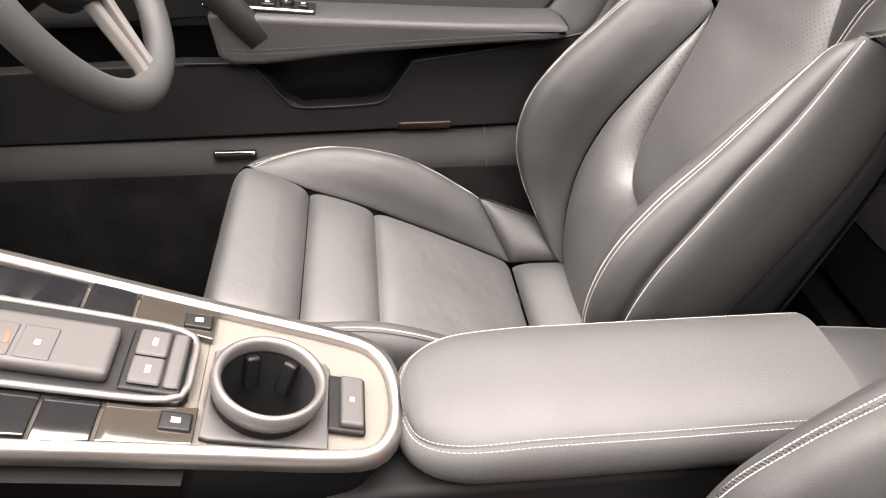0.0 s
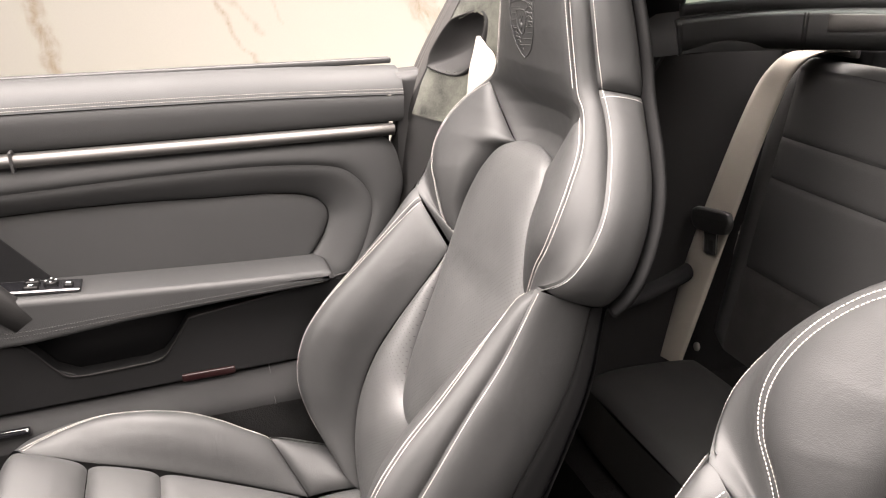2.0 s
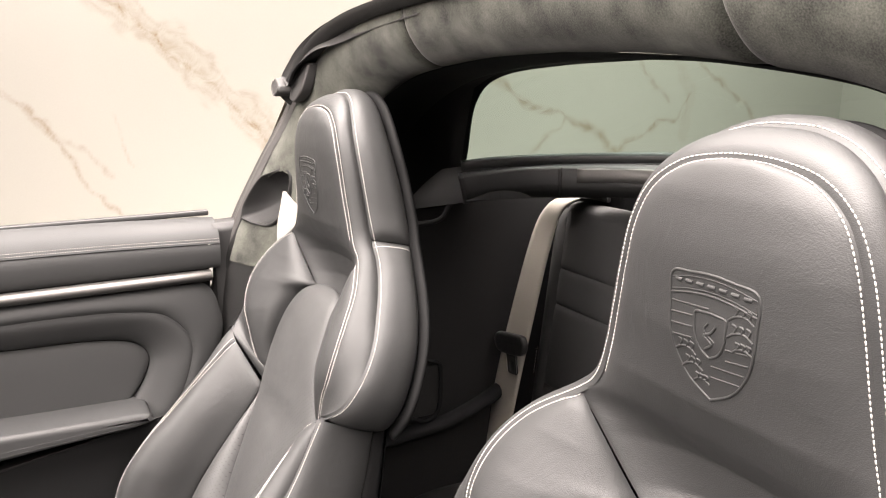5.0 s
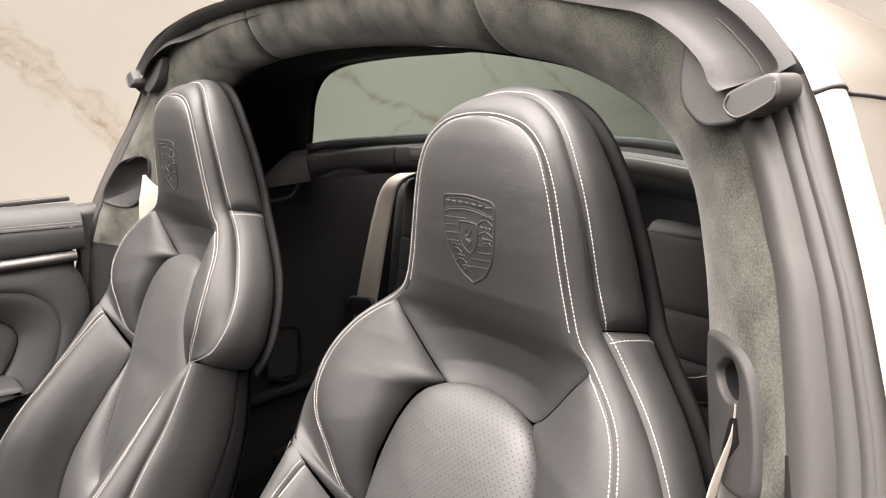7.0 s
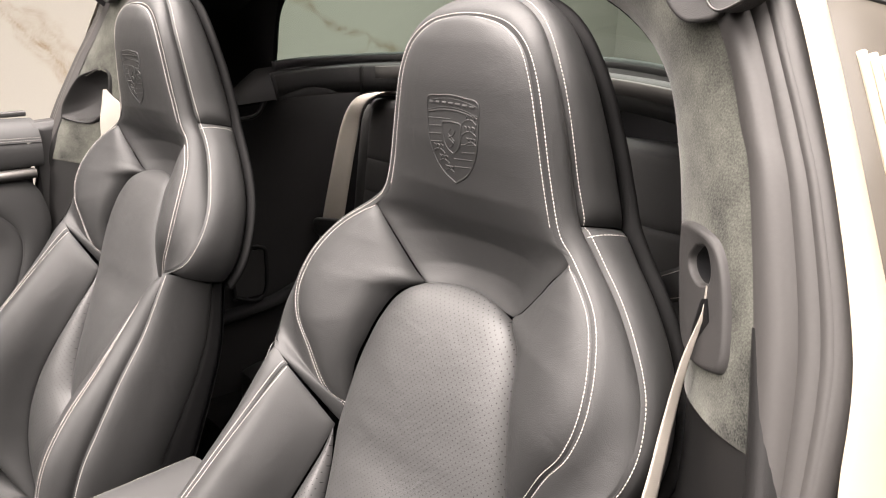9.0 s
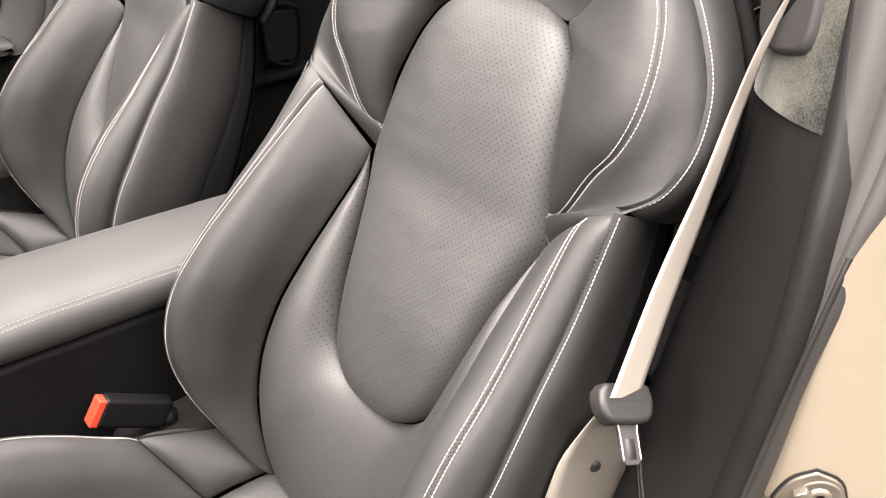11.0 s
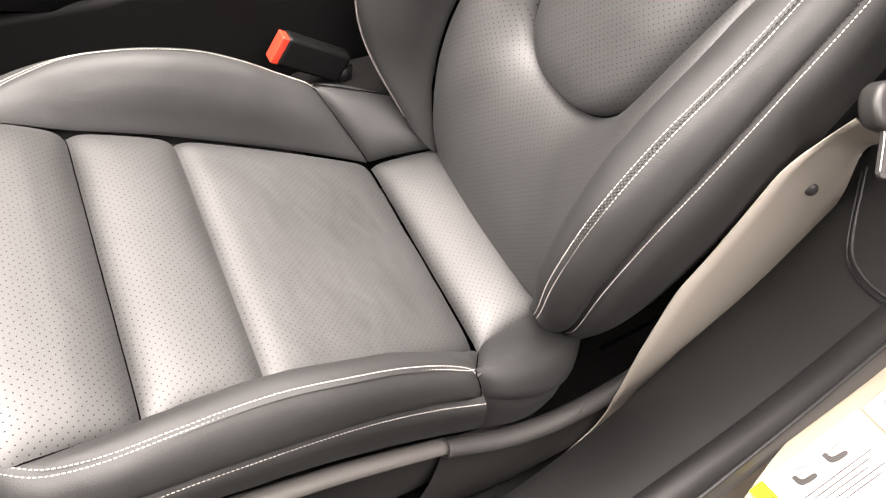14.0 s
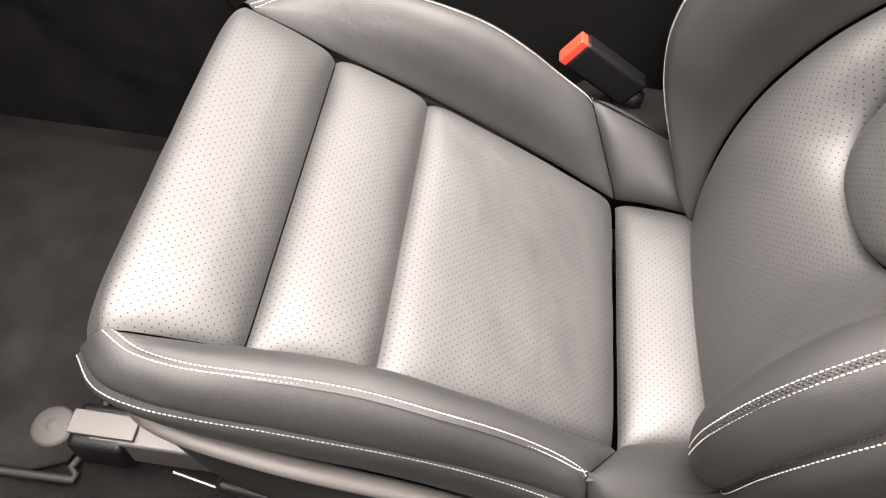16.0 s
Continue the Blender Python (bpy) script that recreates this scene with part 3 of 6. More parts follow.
RIDGE_IN = RIDGE[:7] + [(0.210, 0.40, 0.026), (0.194, 0.432, 0.008), (0.172, 0.456, 0.0)]
FLANK = [(0.228, 0.060, 0.030), (0.224, 0.12, 0.028), (0.224, 0.18, 0.025), (0.226, 0.235, 0.018), (0.229, 0.285, 0.010), (0.231, 0.33, 0.0), (0.233, 0.375, -0.012), (0.233, 0.415, -0.022), (0.226, 0.446, -0.030), (0.202, 0.466, -0.045)]
SKIRT = [(0.222, 0.02, -0.045), (0.220, 0.09, -0.046), (0.220, 0.16, -0.048), (0.222, 0.23, -0.052), (0.225, 0.28, -0.056), (0.227, 0.33, -0.060), (0.226, 0.370, -0.066), (0.220, 0.405, -0.072), (0.208, 0.428, -0.076), (0.185, 0.440, -0.080)]


def lettering(text, size, place, along, out, parent):
    """Raised lettering, facing out, its line running along."""
    d = bpy.data.curves.new("lettering", "FONT")
    d.body, d.size, d.extrude, d.align_x = text, size, 0.0003, "CENTER"
    tmp = bpy.data.objects.new("lettering", d)
    mesh = bpy.data.meshes.new_from_object(tmp)
    bpy.data.objects.remove(tmp)
    up = out.cross(along).normalized()
    mesh.transform(Matrix.Translation(place) @ Matrix((along, up, up.cross(along) * -1)).transposed().to_4x4())
    return link("lettering", mesh, LEDGE, parent, "moulded lettering that reads airbag", False)


def front_seat():
    seat = thing("car_seat", category="car seat", group="front seats")
    # backrest
    both = lambda pts: (B(pts, -1), B(pts, 1))
    outline = INS_LOW[::-1] + INS_TOP[1:]
    panel("backrest_insert", *both(outline), PERF, seat, bulge=[0.004, 0.014, 0.018, 0.018, 0.014, 0.012, 0.006], ns=44, nt=120, tuck=0.008, reach=0.008, even=False, power=5, axis=(math.sin(LEAN_BACK), 0, math.cos(LEAN_BACK)), label="perforated leather insert", wrinkle=0.0008)
    panel("backrest_surround", loop(INS_LOW, B), loop(SEAM, B), PERF, seat, bulge=[0.004, 0.012, 0.02, 0.024, 0.024, 0.024, 0.02, 0.012, 0.004], ns=28, nt=120, tuck=0.006, reach=0.006, even=False, power=2.2, axis=(math.sin(LEAN_BACK), 0, math.cos(LEAN_BACK)))
    for sgn in (-1, 1):
        fl = sgn < 0
        low = SEAM[:-1][::-1]
        bolster, g, n = panel("side_bolster", B(low, sgn), B(CREST[::-1], sgn), LEATHER, seat, bulge=[0.006, 0.020, 0.023, 0.017, 0.003], skew=1.8, ns=26, nt=80, tuck=0.004, reach=0.005, ends=(0, 0.008), even=False, flip=fl, wrinkle=0.0006)
        strip, g2, n2 = panel("bolster_strip", B(CREST[::-1], sgn), B(OUTER[::-1], sgn), LEATHER, seat, bulge=0.008, ns=14, nt=80, tuck=0.003, ends=(0, 0.012), even=False, flip=fl)
        side, g3, n3 = panel("bolster_side", B(OUTER[::-1], sgn), B(MIDS[::-1], sgn), LEATHER, seat, bulge=[0.006, 0.013, 0.014, 0.013, 0.008], skew=0.72, ns=18, nt=80, tuck=0.003, even=False, flip=fl)
        shell_front = [(u - 0.004, v, w + 0.003) for u, v, w in MIDS]
        panel("shell_side", B(shell_front[::-1], sgn), B([(u - 0.008, v, w) for u, v, w in REAR[::-1]], sgn), SHELL, seat, bulge=0.007, ns=12, nt=60, tuck=0.0, even=False, flip=fl, label="black plastic shell side", power=5)
        stitches("bolster_stitching", [track(g, n, 0.006, True)], bolster)
        stitches("bolster_stitching", [track(g2, n2, 0.006)], strip)
        stitches("bolster_stitching", [track(g3, n3, 0.006)], side)
        # Black raised dashes in place of the seam's dark needle holes.
        stitches("needle_hole_dash", [track(g, n, 0.0022, True), track(g2, n2, 0.0022)], bolster, length=0.0022, gap=0.0016, radius=0.0007, material=BLACKINK, label="dark dashes standing for needle holes along the seam")
        stitches("needle_hole_dash", [track(g2, n2, 0.0030, True)], strip, length=0.0022, gap=0.0016, radius=0.0008, material=BLACKINK, label="dark dashes standing for needle holes along the seam")
        wing, g4, n4 = panel("shoulder_wing", B([XW] + INS_TOP[2:7] + NECK[1:], sgn), B(WING, sgn), LEATHER, seat, bulge=[0.0, 0.010, 0.018, 0.018, 0.012, 0.0], ns=24, nt=70, tuck=0.004, reach=0.006, flip=fl, wrinkle=0.0005)
        stitches("wing_stitching", [track(g4, n4, 0.006, True)], wing)
    strip, g, n = panel("shoulder_strip", loop([XS] + WING + HEAD, B), loop([(0.215, 0.5235, 0.069)] + OVER, B), LEATHER, seat, bulge=0.006, ns=16, nt=200, tuck=0.003, even=False, flip=True, ends=(0.012, 0.012))
    stitches("headrest_stitching", [track(g, n, 0.006)], strip)
    line, rear = loop(OVER, B), loop(OVER_REAR, B)
    for name, lo, hi, e in (("shoulder_side", 0, 9, (0.002, 0.008)), ("headrest_side", 8, len(line) - 8, (0.008, 0.008)), ("shoulder_side", len(line) - 9, len(line), (0.008, 0.002))):
        ob, g, n = panel(name, line[lo:hi], rear[lo:hi], LEATHER, seat, bulge=0.009, ns=18, nt=100 if e[1] == e[0] else 50, tuck=0.003, even=False, flip=True, ends=e)
        stitches("headrest_stitching", [track(g, n, 0.006)], ob)
        if e[0] != e[1]:
            k = 2 if lo else g.shape[0] - 3
            stitches("seam_stitching", [(g[k, 1:-1], np.tile(n[k], (g.shape[1] - 2, 1)))], ob, radius=0.0006, length=0.003)
    head, g, n = panel("headrest_panel", *both(NECK + HEAD), LEATHER, seat, bulge=[-0.012, -0.034, -0.036, -0.014, 0.008, 0.014, 0.014, 0.012, 0.008, 0.002], ns=34, nt=110, tuck=0.004, even=False, power=2.6, wrinkle=0.0005, label="leather headrest panel")
    stitches("headrest_stitching", [track(g[45:], n[45:], 0.006), track(g[45:], n[45:], 0.006, True)], head)
    crest_on(head, g, n)
    rim = [(u + 0.003, v, w - 0.006) for u, v, w in OVER_REAR]
    part("shell_rim", sweep(loop(rim, B), ring(0.011, 0.006, 10), n=160, up=(-0.92, 0, 0.39), even=False), SHELL, seat, "black plastic shell edge")
    panel("back_shell", *both(REAR[::-1] + OVER_REAR[1:]), PLASTIC, seat, bulge=0.03, ns=16, nt=80, tuck=0, even=False, flip=True, label="black plastic back shell")
    # cushion
    for name, lo, hi in (("cushion_rear_panel", 0, 1), ("cushion_main_panel", 1, 3), ("cushion_middle_panel", 3, 5), ("cushion_front_panel", 5, 7)):
        last = name == "cushion_front_panel"
        main = name == "cushion_main_panel"
        front = [(0.200, 0.463, -0.012), (0.200, 0.465, -0.04), (0.188, 0.445, -0.075), (0.17, 0.41, -0.12)] if last else []
        front_in = [(0.180, 0.463, -0.012), (0.197, 0.465, -0.04), (0.188, 0.445, -0.075), (0.17, 0.41, -0.12)] if last else []
        panel(name, C(EDGE[lo:hi + 1] + front, -1), C(EDGE_IN[lo:hi + 1] + front_in, 1), PERF, seat, bulge=0.010 if main else ([0.013, 0.014, 0.010, 0.005, 0.004, 0.004] if last else 0.013), ns=44, nt=60 if last or main else 34, tuck=0.0045, etuck=0.010, reach=0.0075, ends=(0.024 if not main else 0.02, 0 if last else 0.028), flip=True, power=7, wrinkle=0.0013 if main else 0.0005, label="perforated leather seat panel")
    for sgn in (-1, 1):
        fl = sgn > 0
        edge, ridge_line = (EDGE_IN, RIDGE_IN) if sgn > 0 else (EDGE, RIDGE)
        bol, g, n = panel("cushion_bolster", C(edge[1:], sgn), C(ridge_line, sgn), LEATHER, seat, bulge=[0.008, 0.014, 0.015, 0.011, 0.001], skew=1.8, ns=24, nt=70, tuck=0.004, reach=0.005, ends=(0.02, 0), flip=fl, wrinkle=0.0012)
        top, g2, n2 = panel("cushion_bolster_strip", C(ridge_line, sgn), C(FLANK, sgn), LEATHER, seat, bulge=[0.008, 0.012, 0.012, 0.010, 0.005], skew=1.1, ns=16, nt=80, tuck=0.003, ends=(0.012, 0), even=False, flip=fl, wrinkle=0.0010)
        skirt, g3, n3 = panel("cushion_skirt", C(FLANK, sgn), C(SKIRT, sgn), LEATHER, seat, bulge=0.009, skew=0.6, ns=16, nt=80, tuck=0.002, even=False, flip=fl)
        stitches("cushion_stitching", [track(g, n, 0.005, True)], bol)
        stitches("cushion_stitching", [track(g2, n2, 0.005)], top)
        stitches("cushion_stitching", [track(g3, n3, 0.007)], skirt)
        stitches("needle_hole_dash", [track(g2, n2, 0.0030, True)], top, length=0.0022, gap=0.0016, radius=0.0008, material=BLACKINK, label="dark dashes standing for needle holes along the seam")
        corner = [(0.150, 0.0, 0.0), (0.146, -0.03, 0.02), (0.138, -0.076, 0.045)]
        ridge = [(0.214, 0.085, 0.064), (0.212, 0.03, 0.066), (0.200, -0.04, 0.072), (0.165, -0.095, 0.070)]
        flank = [(0.228, 0.060, 0.030), (0.232, 0.0, 0.022), (0.220, -0.06, 0.020), (0.165, -0.115, 0.020)]
        skirt_end = [(0.222, 0.02, -0.045), (0.226, -0.03, -0.035), (0.212, -0.07, -0.03), (0.165, -0.12, -0.02)]
        panel("cushion_corner", C(corner, sgn), C(ridge, sgn), LEATHER, seat, bulge=0.010, ns=16, nt=24, tuck=0.004, flip=not fl, ends=(0.01, 0))
        panel("cushion_corner", C(ridge, sgn), C(flank, sgn), LEATHER, seat, bulge=0.012, ns=12, nt=24, tuck=0.0, flip=not fl, ends=(0.01, 0))
        panel("cushion_corner", C(flank, sgn), C(skirt_end, sgn), LEATHER, seat, bulge=0.006, ns=8, nt=24, tuck=0.0, flip=not fl, ends=(0.01, 0))
        # plastic trim along the seat's foot, and the rail
        low = [(0.196, 0.428, -0.082), (0.222, 0.392, -0.074), (0.230, 0.30, -0.062), (0.226, 0.18, -0.054), (0.224, 0.06, -0.05), (0.220, -0.07, -0.04)]
        lower = [(0.190, 0.405, -0.115), (0.216, 0.37, -0.135), (0.238, 0.30, -0.150), (0.236, 0.18, -0.165), (0.230, 0.06, -0.150), (0.224, -0.05, -0.10)]
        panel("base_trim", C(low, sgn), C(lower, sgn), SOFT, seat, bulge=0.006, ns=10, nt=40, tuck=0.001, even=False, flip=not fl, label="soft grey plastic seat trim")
        # Both edges get a lighter colour in place of the light they catch.
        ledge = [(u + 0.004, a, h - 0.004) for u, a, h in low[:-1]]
        part("base_ledge", sweep(C(ledge, sgn), ring(0.010, 0.0075, 10), n=50, up=(0, 0.2, 1)), LEDGE, seat, "rounded trim edge, coloured pale for the light it catches")
        part("recliner_ledge", sweep(C([(0.226, 0.058, -0.062), (0.236, -0.02, -0.050), (0.240, -0.09, -0.022), (0.238, -0.16, 0.028), (0.232, -0.21, 0.075)], sgn), ring(0.012, 0.010, 12), n=40, up=(0, 0.2, 1)), TRIM, seat, "rounded cover edge, coloured lighter for the light it catches")
        cover = [(0.226, 0.06, -0.052), (0.234, -0.03, -0.040), (0.238, -0.10, -0.010), (0.236, -0.17, 0.045)]
        foot = [(0.236, 0.05, -0.19), (0.244, -0.04, -0.18), (0.248, -0.13, -0.105), (0.248, -0.21, -0.03)]
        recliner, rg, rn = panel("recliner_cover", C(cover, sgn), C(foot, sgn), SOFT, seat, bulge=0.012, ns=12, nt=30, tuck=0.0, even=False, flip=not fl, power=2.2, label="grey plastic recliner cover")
        part("rail", rbox((0.62, 0.034, 0.05), 0.004, m=pose(-0.22, sgn * 0.17, 0.325)), GUN, seat, "steel seat rail")
        part("rail_top", rbox((0.07, 0.026, 0.006), 0.001, 1, m=pose(-0.515, sgn * 0.17, 0.353)), GUN, seat, "bright steel rail end")
        part("rail_cover", rbox((0.06, 0.05, 0.055), 0.008, m=pose(-0.52, sgn * 0.17, 0.322)), PLASTIC, seat)
        part("rail_edge", sweep(C([(0.232, 0.36, -0.175), (0.240, 0.26, -0.168), (0.238, 0.14, -0.158)], sgn), ring(0.0014, 0.0014, 6), n=20), ALU, seat, "thin bright rail edge")
        part("height_lever", rbox((0.05, 0.012, 0.016), 0.005, 2, m=pose(*cu(sgn * 0.240, 0.30, -0.145), 0, 24, 0)), PLASTIC, seat, "black seat lever")
        if sgn < 0:
            spot, along, out = Vector((0.098, -0.247, 0.395)), Vector((0.9, 0.0, -0.43)).normalized(), Vector((-0.09, -0.83, 0.55)).normalized()
            lettering("AIRBAG", 0.011, spot, along, out, recliner)
    # Unseen dark box, added to stop light leaking through the cushion.
    part("leak_blocker", rbox((0.40, 0.38, 0.08), 0.02, m=pose(-0.20, 0, 0.44, 0, 22, 0)), PLASTIC, seat)
    return seat


def on_grid(g, n, s, t):
    i, j = t * (g.shape[0] - 1), s * (g.shape[1] - 1)
    a, b = min(int(i), g.shape[0] - 2), min(int(j), g.shape[1] - 2)
    f, h = i - a, j - b
    p = (g[a, b] * (1 - h) + g[a, b + 1] * h) * (1 - f) + (g[a + 1, b] * (1 - h) + g[a + 1, b + 1] * h) * f
    return p, n[a]


def crest_on(head, g, n):
    """An embossed shield: raised lines of leather on the headrest."""
    mid = g.shape[1] // 2
    up = (g[:, mid, 2] - 0.45 - 0.1 * math.sin(LEAN_BACK)) / math.cos(LEAN_BACK)
    order = np.argsort(up)

    def spot(u, v):
        row = float(np.interp(v, up[order], order))
        a = min(int(row), g.shape[0] - 2)
        r = g[a] * (1 - row + a) + g[a + 1] * (row - a)
        return np.array([np.interp(u, r[:, 1], r[:, k]) for k in range(3)]) + np.array([-0.00025, 0, 0.0001])

    w, top, bot = 0.0335, 0.852, 0.760
    half = [(w, top - 0.004), (w * 1.02, 0.825), (w * 0.98, 0.805), (w * 0.82, 0.787), (w * 0.5, 0.771), (0, bot)]
    shield = [(-u, v) for u, v in half[::-1]] + [(-w * 0.5, top), (0, top + 0.0015), (w * 0.5, top)] + half
    small = [(u * 0.36, 0.811 + (v - 0.811) * 0.36) for u, v in shield]
    band = lambda drop: [(-w, top - 0.004 - drop), (-w * 0.5, top - drop), (0, top + 0.0015 - drop), (w * 0.5, top - drop), (w, top - 0.004 - drop)]
    lines = [(shield, 1.0), (small, 1.0), (band(0.0035), 0.5), (band(0.0125), 0.5), (band(0.0150), 0.9)]
    # plain bars in the band at the top
    for k in range(7):
        u = -0.027 + 0.009 * k
        lift = 0.0015 * (1 - (u / w) ** 2)
        lines.append(([(u - 0.0028, top - 0.0085 + lift), (u + 0.0028, top - 0.0085 + lift)], 1.5))
    # bars of the two striped fields and tined branches of the other two
    for k in range(4):
        lines.append(([(0.001 if k == 0 else 0.014, 0.829 - 0.0085 * k), (w * 0.97, 0.827 - 0.0085 * k)], 0.7))
        lines.append(([(-w * (0.96 - 0.09 * k), 0.806 - 0.0085 * k), (-0.013 if k < 2 else -0.001, 0.804 - 0.0085 * k)], 0.7))
    for cx, cv, kk in ((-0.023, 0.832, 1.0), (-0.023, 0.820, 1.0), (-0.025, 0.809, 0.8), (0.020, 0.796, 1.0), (0.014, 0.785, 0.9), (0.007, 0.775, 0.7)):
        branch = [(cx - 0.009 * kk, cv - 0.005 * kk), (cx - 0.003 * kk, cv - 0.001 * kk), (cx + 0.004 * kk, cv - 0.002 * kk), (cx + 0.009 * kk, cv - 0.006 * kk)]
        lines.append((branch, 0.9))
        for q in range(3):
            u = cx + (-0.006 + 0.005 * q) * kk
            lines.append(([(u, cv - 0.001 * kk), (u - 0.001, cv + 0.003 * kk), (u + 0.0018, cv + 0.004 * kk)], 0.9))
    lines.append(([(-0.005, 0.818), (-0.001, 0.812), (0.004, 0.809), (-0.002, 0.804), (0.003, 0.799)], 1.1))
    lines.append(([(0.001, 0.819), (0.004, 0.813), (-0.004, 0.806)], 0.8))
    bm = bmesh.new()
    for ln, size in lines:
        pts = [spot(u, v) for u, v in ln]
        piece = sweep(pts, ring(0.0010 * size, 0.0008 * size, 6), n=6 * len(pts), up=(-1, 0, 0.2), caps=False)
        me = bpy.data.meshes.new("line")
        piece.to_mesh(me)
        piece.free()
        bm.from_mesh(me)
        bpy.data.meshes.remove(me)
    part("embossed_shield", bm, LEATHER, head, "embossed leather shield emblem")


passenger = front_seat()
passenger.location = (0, -0.355, 0)
tagged(passenger, label="slate grey leather sports seat with cream stitching, beside the open door")
driver = copy_thing(passenger, Matrix.Translation((0, 0.375, 0.60)) @ pose(0, 0, 0, -1.5) @ Matrix.Translation((0, 0, -0.60)))
tagged(driver, label="slate grey leather sports seat with cream stitching, behind the steering wheel")


# ---- car structure ----
def flip_y(points):
    return [(x, 2 * MID - y, z) for x, y, z in points]


slab("car_floor", (-1.6, -0.62, 0.20), (0.62, 0.64, 0.285), CARPET, "dark grey carpeted car floor", "car floor")
slab("tunnel_carpet", (-1.6, -0.062, 0.285), (0.50, 0.082, 0.56), CARPET, "dark carpeted transmission tunnel", "tunnel")
slab("footwell_bulkhead", (-1.62, -0.72, 0.285), (-1.5, 0.74, 0.95), CARPET, "dark carpeted front bulkhead", "bulkhead")
slab("rear_bulkhead", (1.02, -0.64, 0.30), (1.06, 0.66, 1.20), LINER, "dark rear bulkhead", "bulkhead")
slab("rear_floor", (0.45, -0.62, 0.285), (1.02, 0.64, 0.46), CARPET, "dark carpeted rear floor", "car floor")

# the line of the door seal, from the sill up the pillar and over the roof hoop, and the inner edge beside it
SEAL = [(-0.80, -0.745, 0.42), (-0.35, -0.745, 0.42), (-0.10, -0.735, 0.445), (0.06, -0.723, 0.51), (0.16, -0.718, 0.60), (0.21, -0.717, 0.70), (0.235, -0.715, 0.80), (0.25, -0.71, 0.90), (0.264, -0.70, 1.0)]
SEAL_UP = [(0.264, -0.70, 1.0), (0.285, -0.686, 1.08), (0.310, -0.664, 1.165), (0.332, -0.638, 1.245), (0.352, -0.606, 1.315), (0.366, -0.575, 1.365), (0.383, -0.515, 1.425), (0.392, -0.40, 1.463), (0.397, -0.2, 1.482), (0.40, MID, 1.485)]
INNER = [(-0.80, -0.675, 0.36), (-0.35, -0.67, 0.36), (-0.10, -0.65, 0.375), (0.08, -0.63, 0.42), (0.22, -0.605, 0.54), (0.28, -0.595, 0.66), (0.325, -0.592, 0.78), (0.352, -0.592, 0.90), (0.372, -0.592, 1.0)]
INNER_UP = [(0.372, -0.594, 1.0), (0.394, -0.572, 1.08), (0.408, -0.552, 1.15), (0.422, -0.533, 1.225), (0.436, -0.505, 1.295), (0.452, -0.445, 1.347), (0.462, -0.36, 1.383), (0.468, -0.28, 1.40), (0.472, -0.14, 1.415), (0.473, MID, 1.42)]
STRIP_IN = SEAL[:7] + [(0.244, -0.713, 0.90), (0.26, -0.702, 0.986), (0.28, -0.689, 1.056), (0.303, -0.671, 1.14), (0.330, -0.640, 1.24), (0.341, -0.623, 1.275), (0.352, -0.604, 1.315), (0.362, -0.582, 1.352), (0.368, -0.566, 1.372)]
STRIP_OUT = [(-0.80, -0.785, 0.415), (-0.35, -0.785, 0.415), (-0.10, -0.772, 0.44), (0.05, -0.757, 0.505), (0.138, -0.748, 0.60), (0.188, -0.743, 0.70), (0.214, -0.740, 0.80), (0.234, -0.738, 0.90), (0.254, -0.738, 0.993), (0.276, -0.738, 1.062), (0.302, -0.728, 1.14), (0.326, -0.697, 1.225), (0.341, -0.673, 1.276), (0.353, -0.65, 1.318), (0.365, -0.628, 1.36), (0.372, -0.613, 1.384)]


def part_curve(points, lo, hi, n=20):
    c = curve(points, 200)
    return [tuple(p) for p in c[int(lo * 200):int(hi * 200) + 1][:: max(1, int((hi - lo) * 200 / n))]] + [tuple(c[int(hi * 200)])]


def upto(points, axis, value):
    """How far along the line its coordinate first passes the value, from 0 to 1."""
    c = curve(points, 200)[:, axis]
    return float(np.argmax(c >= value)) / 200


def flip_hoop(points):
    """The far leg stands a little further forward at its foot."""
    return [(x - 0.028 * min(1, max(0, (1.32 - z) / 0.2)), 2 * MID - y, z) for x, y, z in points]


def inside(x, y, outline):
    """Whether a point of a plane lies within a closed outline."""
    odd = False
    for (x0, y0), (x1, y1) in zip(outline, outline[1:] + outline[:1]):
        if (y0 > y) != (y1 > y) and x < x0 + (x1 - x0) * (y - y0) / (y1 - y0):
            odd = not odd
    return odd


